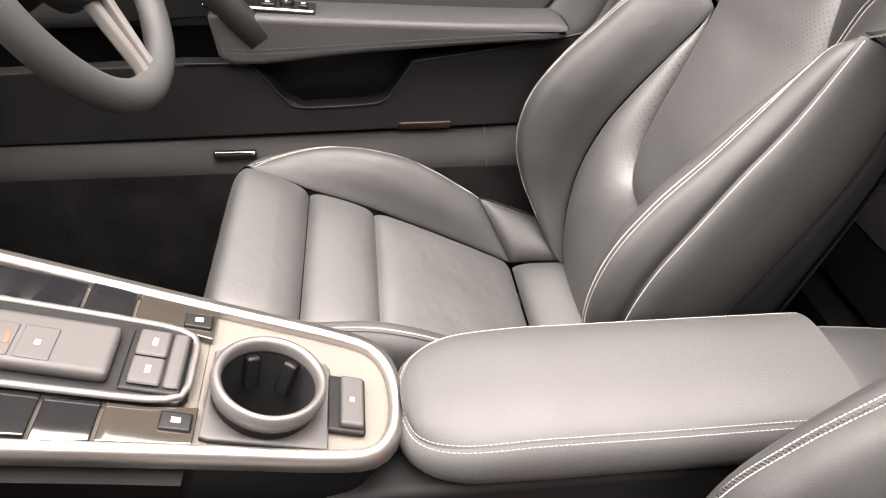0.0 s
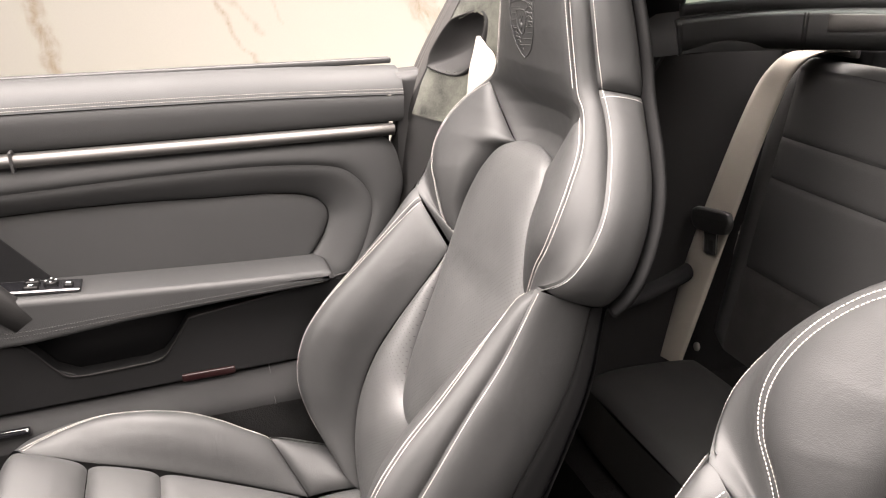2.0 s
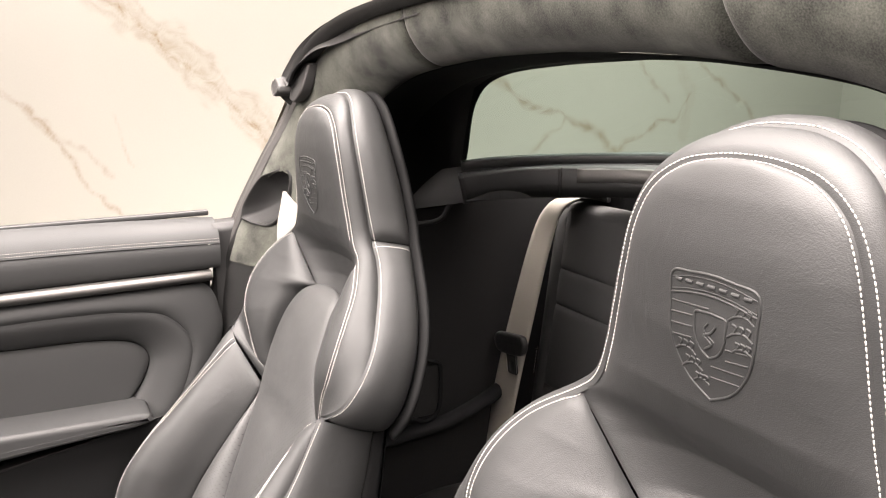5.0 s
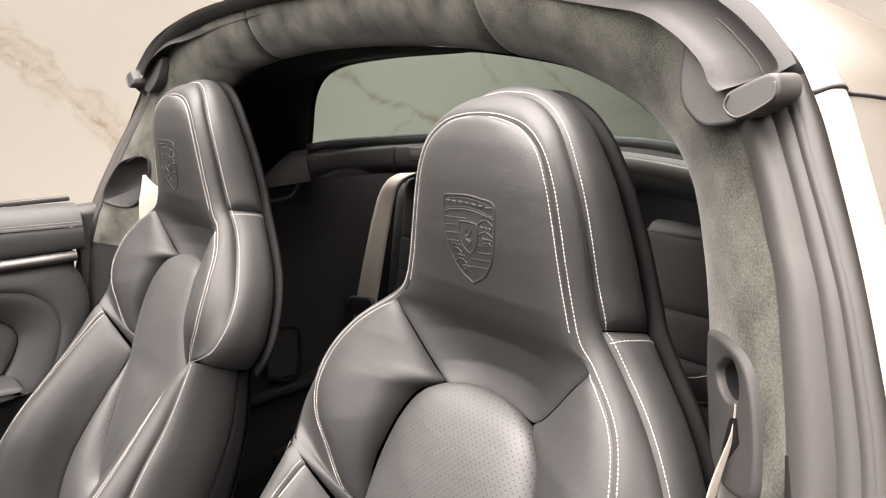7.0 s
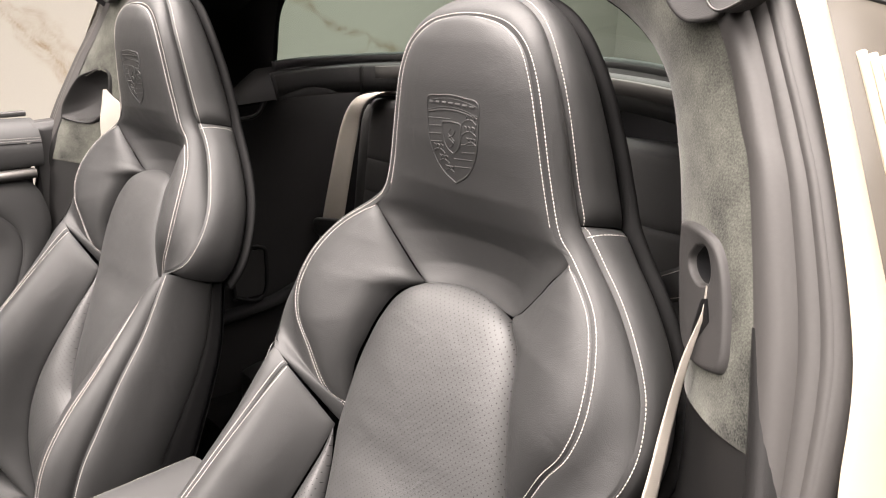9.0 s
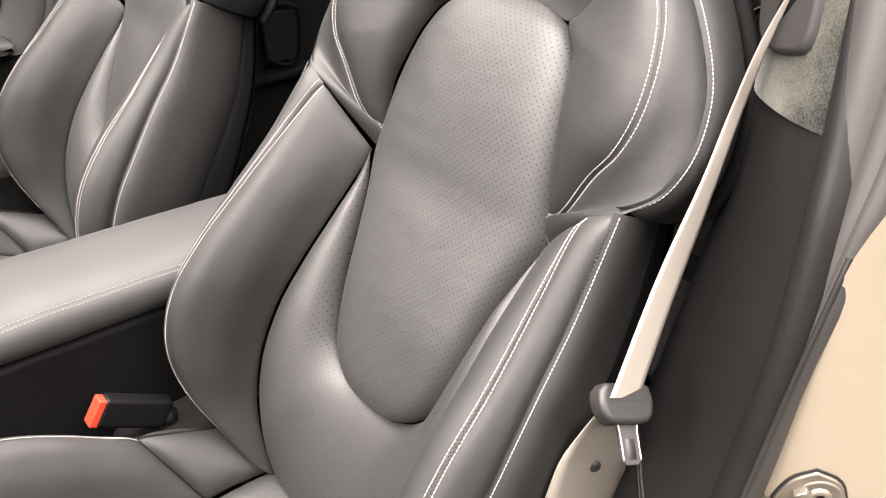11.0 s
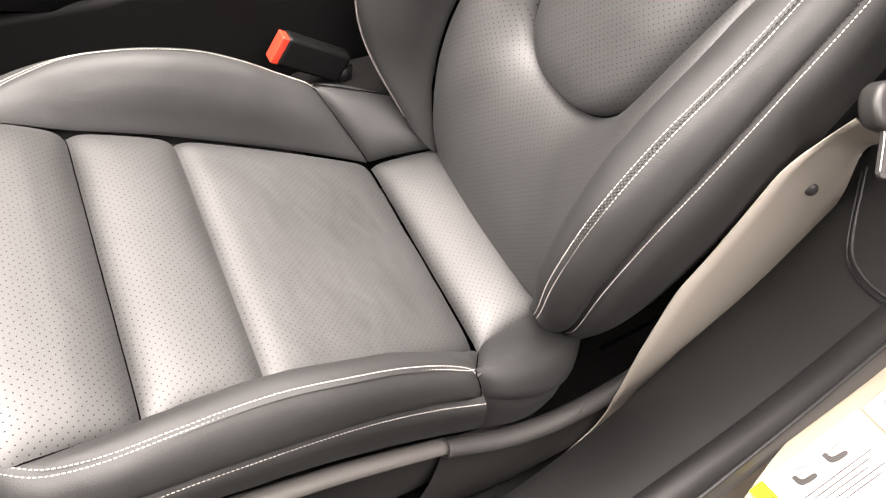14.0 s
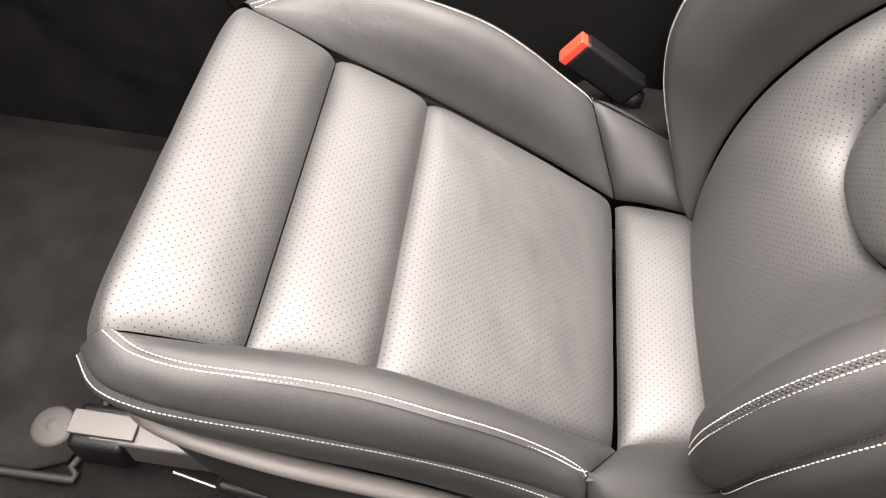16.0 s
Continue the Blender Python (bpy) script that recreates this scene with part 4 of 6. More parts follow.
def hoop_side(near):
    f = (lambda p: p) if near else flip_hoop
    fl = not near
    post = thing("pillar_trim", category="pillar trim")
    tagged(post, label="dark grey plastic lower pillar and sill trim" + (" beside the open door" if near else " behind the closed door"), kind="structure")
    trim, tg, tn = panel("trim", f(SEAL + SEAL_UP[1:2]), f(INNER + INNER_UP[1:2]), SOFT, post, bulge=0.012, ns=14, nt=70, tuck=0, even=False, flip=fl, power=2.2)
    path = ((0.768, 0.600), (0.625, 0.586), (0.518, 0.570), (0.429, 0.557), (0.366, 0.552), (0.286, 0.550), (0.196, 0.550), (0.06, 0.553))
    part("trim_seam", sweep([tuple(on_grid(tg, tn, *q)[0]) for q in path], ring(0.0022, 0.0010, 8), n=60), PLASTIC, trim, "dark trim joint")
    part("trim_edge", sweep([tuple(on_grid(tg, tn, a, b + 0.0048)[0]) for a, b in path], ring(0.0018, 0.0016, 8), n=60), SOFT, trim, "rounded edge of the upper trim")
    panel("trim_side", f(INNER), f([(x + 0.15, y + 0.012, z) for x, y, z in INNER]), PLASTIC, post, bulge=0.0, ns=6, nt=40, tuck=0, even=False, flip=fl)
    s0, s1, i0, i1 = upto(SEAL_UP, 2, 1.052), upto(SEAL_UP, 1, -0.255), upto(INNER_UP, 2, 1.038), upto(INNER_UP, 1, -0.262)
    lo = part_curve(SEAL_UP, s0, s1), part_curve(INNER_UP, i0, i1)
    hi = part_curve(SEAL_UP, s1, 1.0), part_curve(INNER_UP, i1, 1.0)
    low0 = part_curve(SEAL_UP, 0.0, s0), part_curve(INNER_UP, 0.0, i0)
    return f, fl, lo, hi, post, s1


hoop = thing("roof_hoop", category="roof hoop", label="targa roof hoop trimmed in mottled grey suede")
posts = []
for near in (True, False):
    f, fl, lo, hi, post, s1 = hoop_side(near)
    posts.append(post)
    leg, lg, ln = panel("leg_panel", f(lo[0]), f(lo[1]), SUEDE, hoop, bulge=[0.016, 0.017, 0.019, 0.022], ns=54, nt=200, tuck=0.003, reach=0.004, flip=fl, power=2.4, ends=(0, 0.004))
    c0, c1 = (hi[0], hi[1])
    panel("cross_panel", f(c0), f(c1), SUEDE, hoop, bulge=0.022, ns=16, nt=40, tuck=0.003, reach=0.004, flip=fl, power=2.4, ends=(0.004, 0))
    # underside of the hoop and the dark lining behind it
    panel("hoop_underside", f(INNER_UP), f([(x + 0.10, y * 0.985, z - 0.004) for x, y, z in INNER_UP]), LINER, hoop, bulge=0.004, ns=6, nt=40, tuck=0, even=False, flip=fl)
    # grey covering strip on the outer edge, with its end flap
    out = [(x - 0.018, MID + (y - MID) * 1.035 - 0.006, z + 0.016) for x, y, z in SEAL_UP]
    top = panel("edge_cover", f(part_curve(out, s1 if near else 0.36, 1.0)), f(part_curve(SEAL_UP, s1 if near else 0.36, 1.0)), SOFT, hoop, bulge=0.006, ns=8, nt=40, tuck=0, flip=fl, label="grey covering strip")
    blend = lambda k: [tuple(p * (1 - k) + q * k) for p, q in zip(np.array(STRIP_IN), np.array(STRIP_OUT))]
    panel("sill_strip", f(blend(-0.12)[:11]), f(blend(0.86)[:8] + blend(0.62)[8:9] + blend(0.36)[9:10] + blend(0.02)[10:11]), SOFT, hoop, bulge=[0.010, 0.010, 0.010, 0.010, 0.011, 0.012, 0.004], ns=10, nt=60, tuck=0.001, flip=not fl, power=2.6, even=False, label="dark plastic strip along the door opening")
    part("seal_gap", sweep(f(blend(0.90)[:9]), ring(0.0022, 0.0022, 6), n=60), BLACKINK, hoop, "dark gap beside the strip")
    for k0, k1, lift in ((-0.10, 0.46, 0.0055), (0.46, 0.72, 0.0018), (0.72, 0.90, 0.0022)):
        panel("seal_rib", f(blend(k0)[7:]), f(blend(k1)[7:]), SEALGREY, hoop, bulge=lift, ns=8, nt=90, tuck=0.001, flip=not fl, power=2, even=False, label="ribbed grey rubber weatherstrip")
    lip_edge = [(x + 0.012, y - 0.006, z) for x, y, z in blend(1.0)[:3]] + [(0.20, -0.745, 0.545), (0.245, -0.741, 0.65)] + [(0.254, -0.7395, z) for x, y, z in blend(1.0)[5:8]] + [(x + 0.012, y - 0.006, z) for x, y, z in blend(1.0)[8:]]
    panel("seal_lip", f(blend(0.88)), f(lip_edge), SEALGREY, hoop, bulge=0.004, ns=8, nt=90, tuck=0, flip=not fl, even=False, label="grey rubber lip against the paint")
    panel("edge_filler", f(SEAL_UP[5:]), f([(0.378, -0.610, 1.392), (0.382, -0.600, 1.405), (0.394, -0.54, 1.45), (0.402, -0.40, 1.487), (0.407, -0.2, 1.50), (0.41, MID, 1.504)]), TRIM, hoop, bulge=0.002, ns=6, nt=40, tuck=0, flip=not fl)
    # leather flap at the end of the cover strip, bean-shaped stop below it, and the D-shaped latch cover
    flap = [(0.398, -0.20, 1.470), (0.396, -0.33, 1.458), (0.384, -0.44, 1.440), (0.366, -0.490, 1.430), (0.355, -0.526, 1.4135), (0.348, -0.549, 1.398), (0.346, -0.558, 1.389), (0.344, -0.565, 1.378), (0.344, -0.573, 1.372)]
    flap2 = [(0.388, -0.20, 1.494), (0.386, -0.33, 1.488), (0.376, -0.45, 1.474), (0.366, -0.525, 1.452), (0.358, -0.567, 1.430), (0.353, -0.594, 1.409), (0.350, -0.606, 1.398), (0.348, -0.612, 1.391), (0.347, -0.613, 1.386)]
    cover = panel("end_flap", f(flap2), f(flap), TRIM, hoop, bulge=0.007, ns=12, nt=60, tuck=0.002, even=False, flip=fl, power=3.0, label="grey leather end flap", ends=(0, 0.006))
    fold = [tuple(cover[1][k, 4]) for k in range(30, 60, 3)]
    part("flap_fold", sweep(fold, ring(0.0012, 0.0008, 6), n=40), TRIM, cover[0], "soft fold in the flap")
    bean = [(-0.586, 1.372), (-0.600, 1.380), (-0.614, 1.3855), (-0.6205, 1.381), (-0.622, 1.3705), (-0.615, 1.363), (-0.601, 1.3555), (-0.592, 1.3555), (-0.585, 1.363)]
    mirror = (lambda y: y) if near else (lambda y: 2 * MID - y)
    stop = part("stop_cushion", prism(rounded(bean), 0.035, lambda a, b, d: (0.330 + 0.25 * (b - 1.37) + d, mirror(a), b), 0.003, 3), TRIM, hoop, "flat grey rubber stop with a rounded end")
    lip = [(0.329 + 0.25 * (b - 1.37), mirror(a), b) for a, b in ((-0.588, 1.371), (-0.5865, 1.363), (-0.593, 1.357), (-0.601, 1.357), (-0.614, 1.3645), (-0.620, 1.371), (-0.6185, 1.380))]
    part("stop_lip", sweep(lip, ring(0.0009, 0.0009, 6), n=40), SEALGREY, stop, "pale edge of the rubber stop")
    pad = [(-0.527, 1.412), (-0.529, 1.399), (-0.531, 1.3815), (-0.537, 1.364), (-0.550, 1.3515), (-0.561, 1.3465), (-0.573, 1.3475), (-0.584, 1.351), (-0.590, 1.365), (-0.585, 1.385), (-0.560, 1.403), (-0.544, 1.412)]
    part("latch_cover", prism(rounded(pad, 60), 0.02, lambda a, b, d: (0.250 + 0.28 * (b - 1) + d, mirror(a), b), 0.004, 3), TRIM, hoop, "smooth grey latch cover")
    # smooth insert through which the shoulder belt runs
    if near:
        guide_at = lambda a, b, d: tuple(on_grid(lg, ln, a, b)[0] - on_grid(lg, ln, a, b)[1] * d)
        bezel = [(0.62, 0.252), (0.52, 0.248), (0.41, 0.238), (0.31, 0.222), (0.26, 0.200), (0.235, 0.165), (0.235, 0.118), (0.25, 0.085), (0.28, 0.070), (0.33, 0.065), (0.47, 0.060), (0.60, 0.066), (0.70, 0.085), (0.72, 0.12), (0.70, 0.16), (0.67, 0.21)]
        edge = rounded(bezel, 60)
        eye = rounded([(0.465, 0.216), (0.395, 0.214), (0.360, 0.195), (0.372, 0.171), (0.46, 0.167), (0.535, 0.180), (0.55, 0.200)], 60)
        ex, ey = 0.455, 0.192
        turn = lambda p: math.atan2((p[1] - ey) * 4, p[0] - ex)
        eye_angles, eye_reach = zip(*sorted((turn(p), math.hypot(p[0] - ex, (p[1] - ey) * 4)) for p in eye))
        reach = np.interp([turn(p) for p in edge], eye_angles, eye_reach, period=2 * math.pi)
        mouth = [(ex + r * math.cos(turn(p)), ey + r * math.sin(turn(p)) / 4) for p, r in zip(edge, reach)]
        shrink = lambda k: [(0.46 + (a - 0.46) * k, 0.155 + (b - 0.155) * k) for a, b in edge]
        throat = lambda k: [(ex + (a - ex) * k, ey + (b - ey) * k) for a, b in mouth]
        mix = lambda p, q, k: [(a + (c - a) * k, b + (d - b) * k) for (a, b), (c, d) in zip(p, q)]
        stations = [(shrink(k), d) for k, d in ((1.0, 0.004), (0.985, -0.002), (0.95, -0.0050), (0.90, -0.0058))]
        stations += [(mix(shrink(0.90), throat(1.16), k), d) for k, d in ((0.35, -0.0050), (0.7, -0.0040), (1.0, -0.0036))]
        stations += [(throat(k), d) for k, d in ((1.06, -0.0030), (1.0, -0.0010), (0.95, 0.003), (0.89, 0.009), (0.78, 0.016), (0.55, 0.021), (0.25, 0.023), (0.02, 0.023))]
        hole = bmesh.new()
        hole.from_mesh(leg.data)
        limit = shrink(0.9)
        bmesh.ops.delete(hole, geom=[q for q in hole.faces if all(inside((v.index % 55) / 54, (v.index // 55) / 200, limit) for v in q.verts)], context="FACES")
        hole.to_mesh(leg.data)
        hole.free()
        def lofted(levels, capped):
            bm = bmesh.new()
            rings = [[bm.verts.new(guide_at(a, b, depth)) for a, b in line] for line, depth in levels]
            for p, q in zip(rings, rings[1:]):
                for m in range(len(p)):
                    bm.faces.new((p[m], p[(m + 1) % len(p)], q[(m + 1) % len(p)], q[m]))
            if capped:
                bm.faces.new(rings[-1])
            bmesh.ops.recalc_face_normals(bm, faces=bm.faces)
            return bm

        guide = part("belt_guide", lofted(stations[:10], False), TRIM, hoop, "smooth grey belt guide insert")
        part("belt_mesh", lofted(stations[9:], True), LINER, guide, "dark mesh in the hollow of the belt guide")
        part("belt_slot", prism([(0.37, 0.152), (0.355, 0.125), (0.43, 0.103), (0.52, 0.096), (0.48, 0.118), (0.41, 0.150)], 0.004, lambda a, b, d: guide_at(a, b, d - 0.0054), 0.0, 1), PLASTIC, guide)
    else:
        drop = [(0.681, 1.134), (0.679, 1.162), (0.6586, 1.2077), (0.6346, 1.2231), (0.613, 1.2306), (0.600, 1.215), (0.603, 1.16), (0.622, 1.129), (0.652, 1.1265)]
        slab_at = lambda a, b, d: (0.2779 - 0.682 * (a - 0.6827) + 0.202 * (b - 1.133) + d, a, b)
        rim = rounded(drop, 48)
        cx, cy = 0.640, 1.172
        levels = ((1.05, 0.010), (1.02, -0.001), (0.99, -0.0035), (0.95, -0.0035), (0.91, 0.0), (0.86, 0.006), (0.78, 0.014), (0.65, 0.022), (0.45, 0.028), (0.2, 0.031), (0.02, 0.031))
        bm = bmesh.new()
        rings = [[bm.verts.new(slab_at(cx + (a - cx) * k, cy + (b - cy) * k, d - 0.004)) for a, b in rim] for k, d in levels]
        for p, q in zip(rings, rings[1:]):
            for m in range(len(p)):
                bm.faces.new((p[m], p[(m + 1) % len(p)], q[(m + 1) % len(p)], q[m]))
        bm.faces.new(rings[-1])
        bmesh.ops.recalc_face_normals(bm, faces=bm.faces)
        guide = part("belt_guide", bm, SOFT, hoop, "smooth grey belt guide hollow")
        cut = bmesh.new()
        cut.from_mesh(leg.data)
        inner = [(cx + (a - cx) * 0.955, cy + (b - cy) * 0.955) for a, b in rim]
        bmesh.ops.delete(cut, geom=[q for q in cut.faces if all(inside(v.co.y, v.co.z, inner) for v in q.verts)], context="FACES")
        cut.to_mesh(leg.data)
        cut.free()


def JS(a, w, d=0.0, turn=0.0):
    """A place on the sloping foot of the door jamb: along it, up it and out of it."""
    c, s = math.cos(turn), math.sin(turn)
    a, w = a * c + w * s, w * c - a * s
    return (0.275 + 0.6 * a + 0.514 * w - 0.613 * d, -0.768 - 0.8 * a + 0.386 * w - 0.46 * d, 0.66 + 0.766 * w + 0.643 * d)


# outer skin of the targa bar and the rear quarter
body = thing("car_body", category="car body", label="chalk beige painted targa bar and rear quarters")
for near in (True, False):
    f = (lambda p: p) if near else flip_y
    fl = not near
    o1 = [(0.262, -0.756, 1.01), (0.268, -0.752, 1.035), (0.278, -0.746, 1.065), (0.302, -0.733, 1.14), (0.330, -0.694, 1.243), (0.356, -0.652, 1.33), (0.369, -0.628, 1.372), (0.382, -0.600, 1.405), (0.394, -0.54, 1.45), (0.402, -0.40, 1.487), (0.407, -0.2, 1.50), (0.41, MID, 1.504)]
    o2 = [(0.295, -0.790, 1.00), (0.302, -0.78, 1.03), (0.310, -0.772, 1.065), (0.334, -0.750, 1.14), (0.361, -0.703, 1.239), (0.387, -0.657, 1.333), (0.398, -0.636, 1.372), (0.412, -0.60, 1.415), (0.42, -0.537, 1.455), (0.43, -0.40, 1.492), (0.435, -0.2, 1.506), (0.438, MID, 1.51)]
    o3 = [(0.85, -0.97, 0.90), (0.85, -0.96, 0.98), (0.85, -0.95, 1.04), (0.82, -0.91, 1.10), (0.74, -0.85, 1.16), (0.70, -0.80, 1.235), (0.68, -0.765, 1.285), (0.66, -0.70, 1.335), (0.64, -0.61, 1.385), (0.60, -0.42, 1.44), (0.56, -0.2, 1.475), (0.55, MID, 1.485)]
    edge_ob, eg, en = panel("bar_edge", f(o1), f(o2), PAINT, body, bulge=0.008, ns=8, nt=66, tuck=0, even=False, flip=not fl)
    # The skin's darker colour stands in for shade beside the lit edge.
    skin, sg, sn = panel("bar_skin", f(o2), f(o3), SHADED_PAINT, body, bulge=0.016, ns=20, nt=66, tuck=0.001, even=False, flip=not fl)
    part("panel_joint", sweep([tuple(p) for p in np.vstack([eg[36, ::2], sg[36, 1:]])], ring(0.0022, 0.0022, 6), n=60), BLACKINK, skin, "dark panel joint")
    for k in (2.3, 3.0, 3.6):
        a, f0 = int(k), k - int(k)
        rib = sg[14:31, a] * (1 - f0) + sg[14:31, a + 1] * f0
        part("gill", sweep([tuple(p) for p in rib], ring(0.0045, 0.004, 8), n=40), PAINT, skin, "raised body-coloured rib")
    # door jamb of the body
    J = lambda a, z, d=0.0: (0.275 + 0.6 * a - 0.8 * d, -0.768 - 0.8 * a - 0.6 * d, z)
    panel("door_jamb", f([J(-0.05, 0.687, -0.0225), J(-0.048, 0.715, -0.006), J(-0.045, 0.75), J(-0.042, 0.85), J(-0.04, 0.98), J(-0.03, 1.03)]), f([J(0.17, 0.687, -0.0225), J(0.17, 0.715, -0.006), J(0.17, 0.75), J(0.17, 0.85), J(0.17, 0.98), J(0.17, 1.04)]), PAINT, body, bulge=0, ns=6, nt=20, tuck=0, flip=fl)
    panel("door_jamb_foot", f([JS(-0.05, 0.035), JS(-0.065, -0.05), JS(-0.08, -0.10), JS(-0.095, -0.20), JS(-0.10, -0.36)]), f([JS(0.17, 0.035), JS(0.17, -0.05), JS(0.17, -0.10), JS(0.17, -0.20), JS(0.17, -0.36)]), PAINT, body, bulge=0, ns=6, nt=20, tuck=0, flip=not fl)
    panel("sill_skin", f([(-0.9, -0.72, 0.44), (-0.3, -0.72, 0.44), (0.0, -0.725, 0.45), (0.10, -0.73, 0.47), (0.18, -0.735, 0.50)]), f([(-0.9, -0.86, 0.34), (-0.3, -0.86, 0.34), (0.0, -0.86, 0.33), (0.12, -0.86, 0.32), (0.25, -0.87, 0.31)]), PAINT, body, bulge=0.01, ns=8, nt=30, tuck=0, flip=fl)
    part("rear_quarter", rbox((0.9, 0.06, 0.75), 0.02, 2, m=pose(0.86, -0.80 if near else 0.82, 0.72)), PAINT, body)

# ---- rear compartment ----
roof = slab("rear_headliner", (0.48, -0.45, 1.436), (0.86, 0.47, 1.45), LINER, "dark rear headliner", "headliner")
for near in (True, False):
    f = (lambda p: p) if near else flip_y
    fl = not near
    side = thing("rear_side_panel", category="side panel", label="dark rear side panel", kind="structure")
    panel("side_lining", f([(0.36, -0.615, 0.30), (0.38, -0.61, 0.7), (0.40, -0.60, 1.0), (0.42, -0.585, 1.12), (0.44, -0.575, 1.21)]), f([(1.04, -0.56, 0.30), (1.04, -0.56, 0.7), (1.04, -0.56, 1.0), (1.04, -0.56, 1.12), (1.04, -0.56, 1.21)]), LINING, side, bulge=0.0, ns=6, nt=30, tuck=0, flip=not fl)
    panel("window_pillar", f([(0.44, -0.585, 1.12), (0.47, -0.56, 1.25), (0.50, -0.52, 1.33), (0.53, -0.47, 1.40), (0.56, -0.38, 1.425), (0.60, -0.2, 1.432)]), f([(0.655, -0.570, 1.14), (0.684, -0.548, 1.222), (0.704, -0.545, 1.338), (0.746, -0.525, 1.389), (0.79, -0.40, 1.41), (0.83, -0.2, 1.42)]), LINER, side, bulge=0.004, ns=8, nt=40, tuck=0, even=False, flip=not fl)

shelf = thing("rear_shelf", category="parcel shelf", label="black rear parcel shelf under the window", kind="structure")
SHELF = [(0.668, 0.562, 1.188), (0.69, 0.548, 1.193), (0.78, 0.47, 1.208), (0.90, 0.32, 1.218), (0.96, 0.15, 1.222), (0.98, MID, 1.222)]
full = lambda pts: pts + flip_y(pts)[-2::-1]
RIM = [(-0.04, -0.036), (0.03, -0.036), (0.032, -0.012), (0.030, 0.012), (0.026, 0.018), (0.010, 0.022), (-0.025, 0.016), (-0.04, -0.012)]
part("shelf_rim", sweep(full(SHELF), RIM, n=60, even=False), SHELFGREY, shelf, "grey plastic shelf edge")
part("bright_strip", sweep(full([(x, y, z) for x, y, z in [(0.835, 0.405, 1.2125)] + SHELF[3:]]), [(0.029, -0.010), (0.0345, -0.009), (0.0345, 0.004), (0.031, 0.0135), (0.027, 0.016), (0.024, 0.010)], n=40, even=False), STRIP, shelf, "satin silver strip")
for sgn in (-1, 1):
    a, b = (0.812, MID + sgn * 0.425, 1.2105), (0.817, MID + sgn * 0.420, 1.2108)
    part("shelf_joint", sweep([a, b], [(p * 1.03, q * 1.03) for p, q in (RIM if sgn > 0 else [(-p, q) for p, q in RIM])], n=2), BLACKINK, shelf, "dark joint in the shelf")
glass_low = full([(0.668, 0.555, 1.222), (0.72, 0.51, 1.232), (0.82, 0.42, 1.242), (0.93, 0.28, 1.252), (0.99, 0.13, 1.257), (1.0, MID, 1.257)])
glass_top = full([(0.685, 0.54, 1.37), (0.72, 0.49, 1.40), (0.78, 0.36, 1.415), (0.82, 0.24, 1.42), (0.84, 0.12, 1.422), (0.845, MID, 1.423)])
rw, g, n = panel("window_1", glass_low, glass_top, GLASS, None, bulge=0.012, ns=10, nt=60, tuck=0, even=False)
rw.visible_shadow = False
tagged(rw, label="tinted wrap-round rear window glass", category="window", kind="structure")
ledge = full([(0.60, 0.60, 1.21)] + glass_low[:6])
panel("window_ledge", ledge, [(x - 0.025, y * 0.985, z - 0.07) for x, y, z in ledge], SHELFGREY, shelf, bulge=0.004, ns=6, nt=60, tuck=0, even=False, flip=True)
part("window_gasket", sweep(glass_low, ring(0.007, 0.011, 8), n=60, even=False), SHELFGREY, shelf, "dark grey window gasket")
edge_line = [(0.45, 0.582, 1.098), (0.56, 0.575, 1.112), (0.625, 0.565, 1.120), (0.645, 0.558, 1.150), (0.66, 0.552, 1.160), (0.74, 0.535, 1.168), (0.82, 0.510, 1.175), (0.93, 0.46, 1.180), (0.95, 0.40, 1.180)]
for f in (lambda p: p, flip_y):
    part("lining_edge", sweep(f(edge_line), ring(0.004, 0.005, 8), n=60), LINING, shelf, "rounded edge of the side lining")


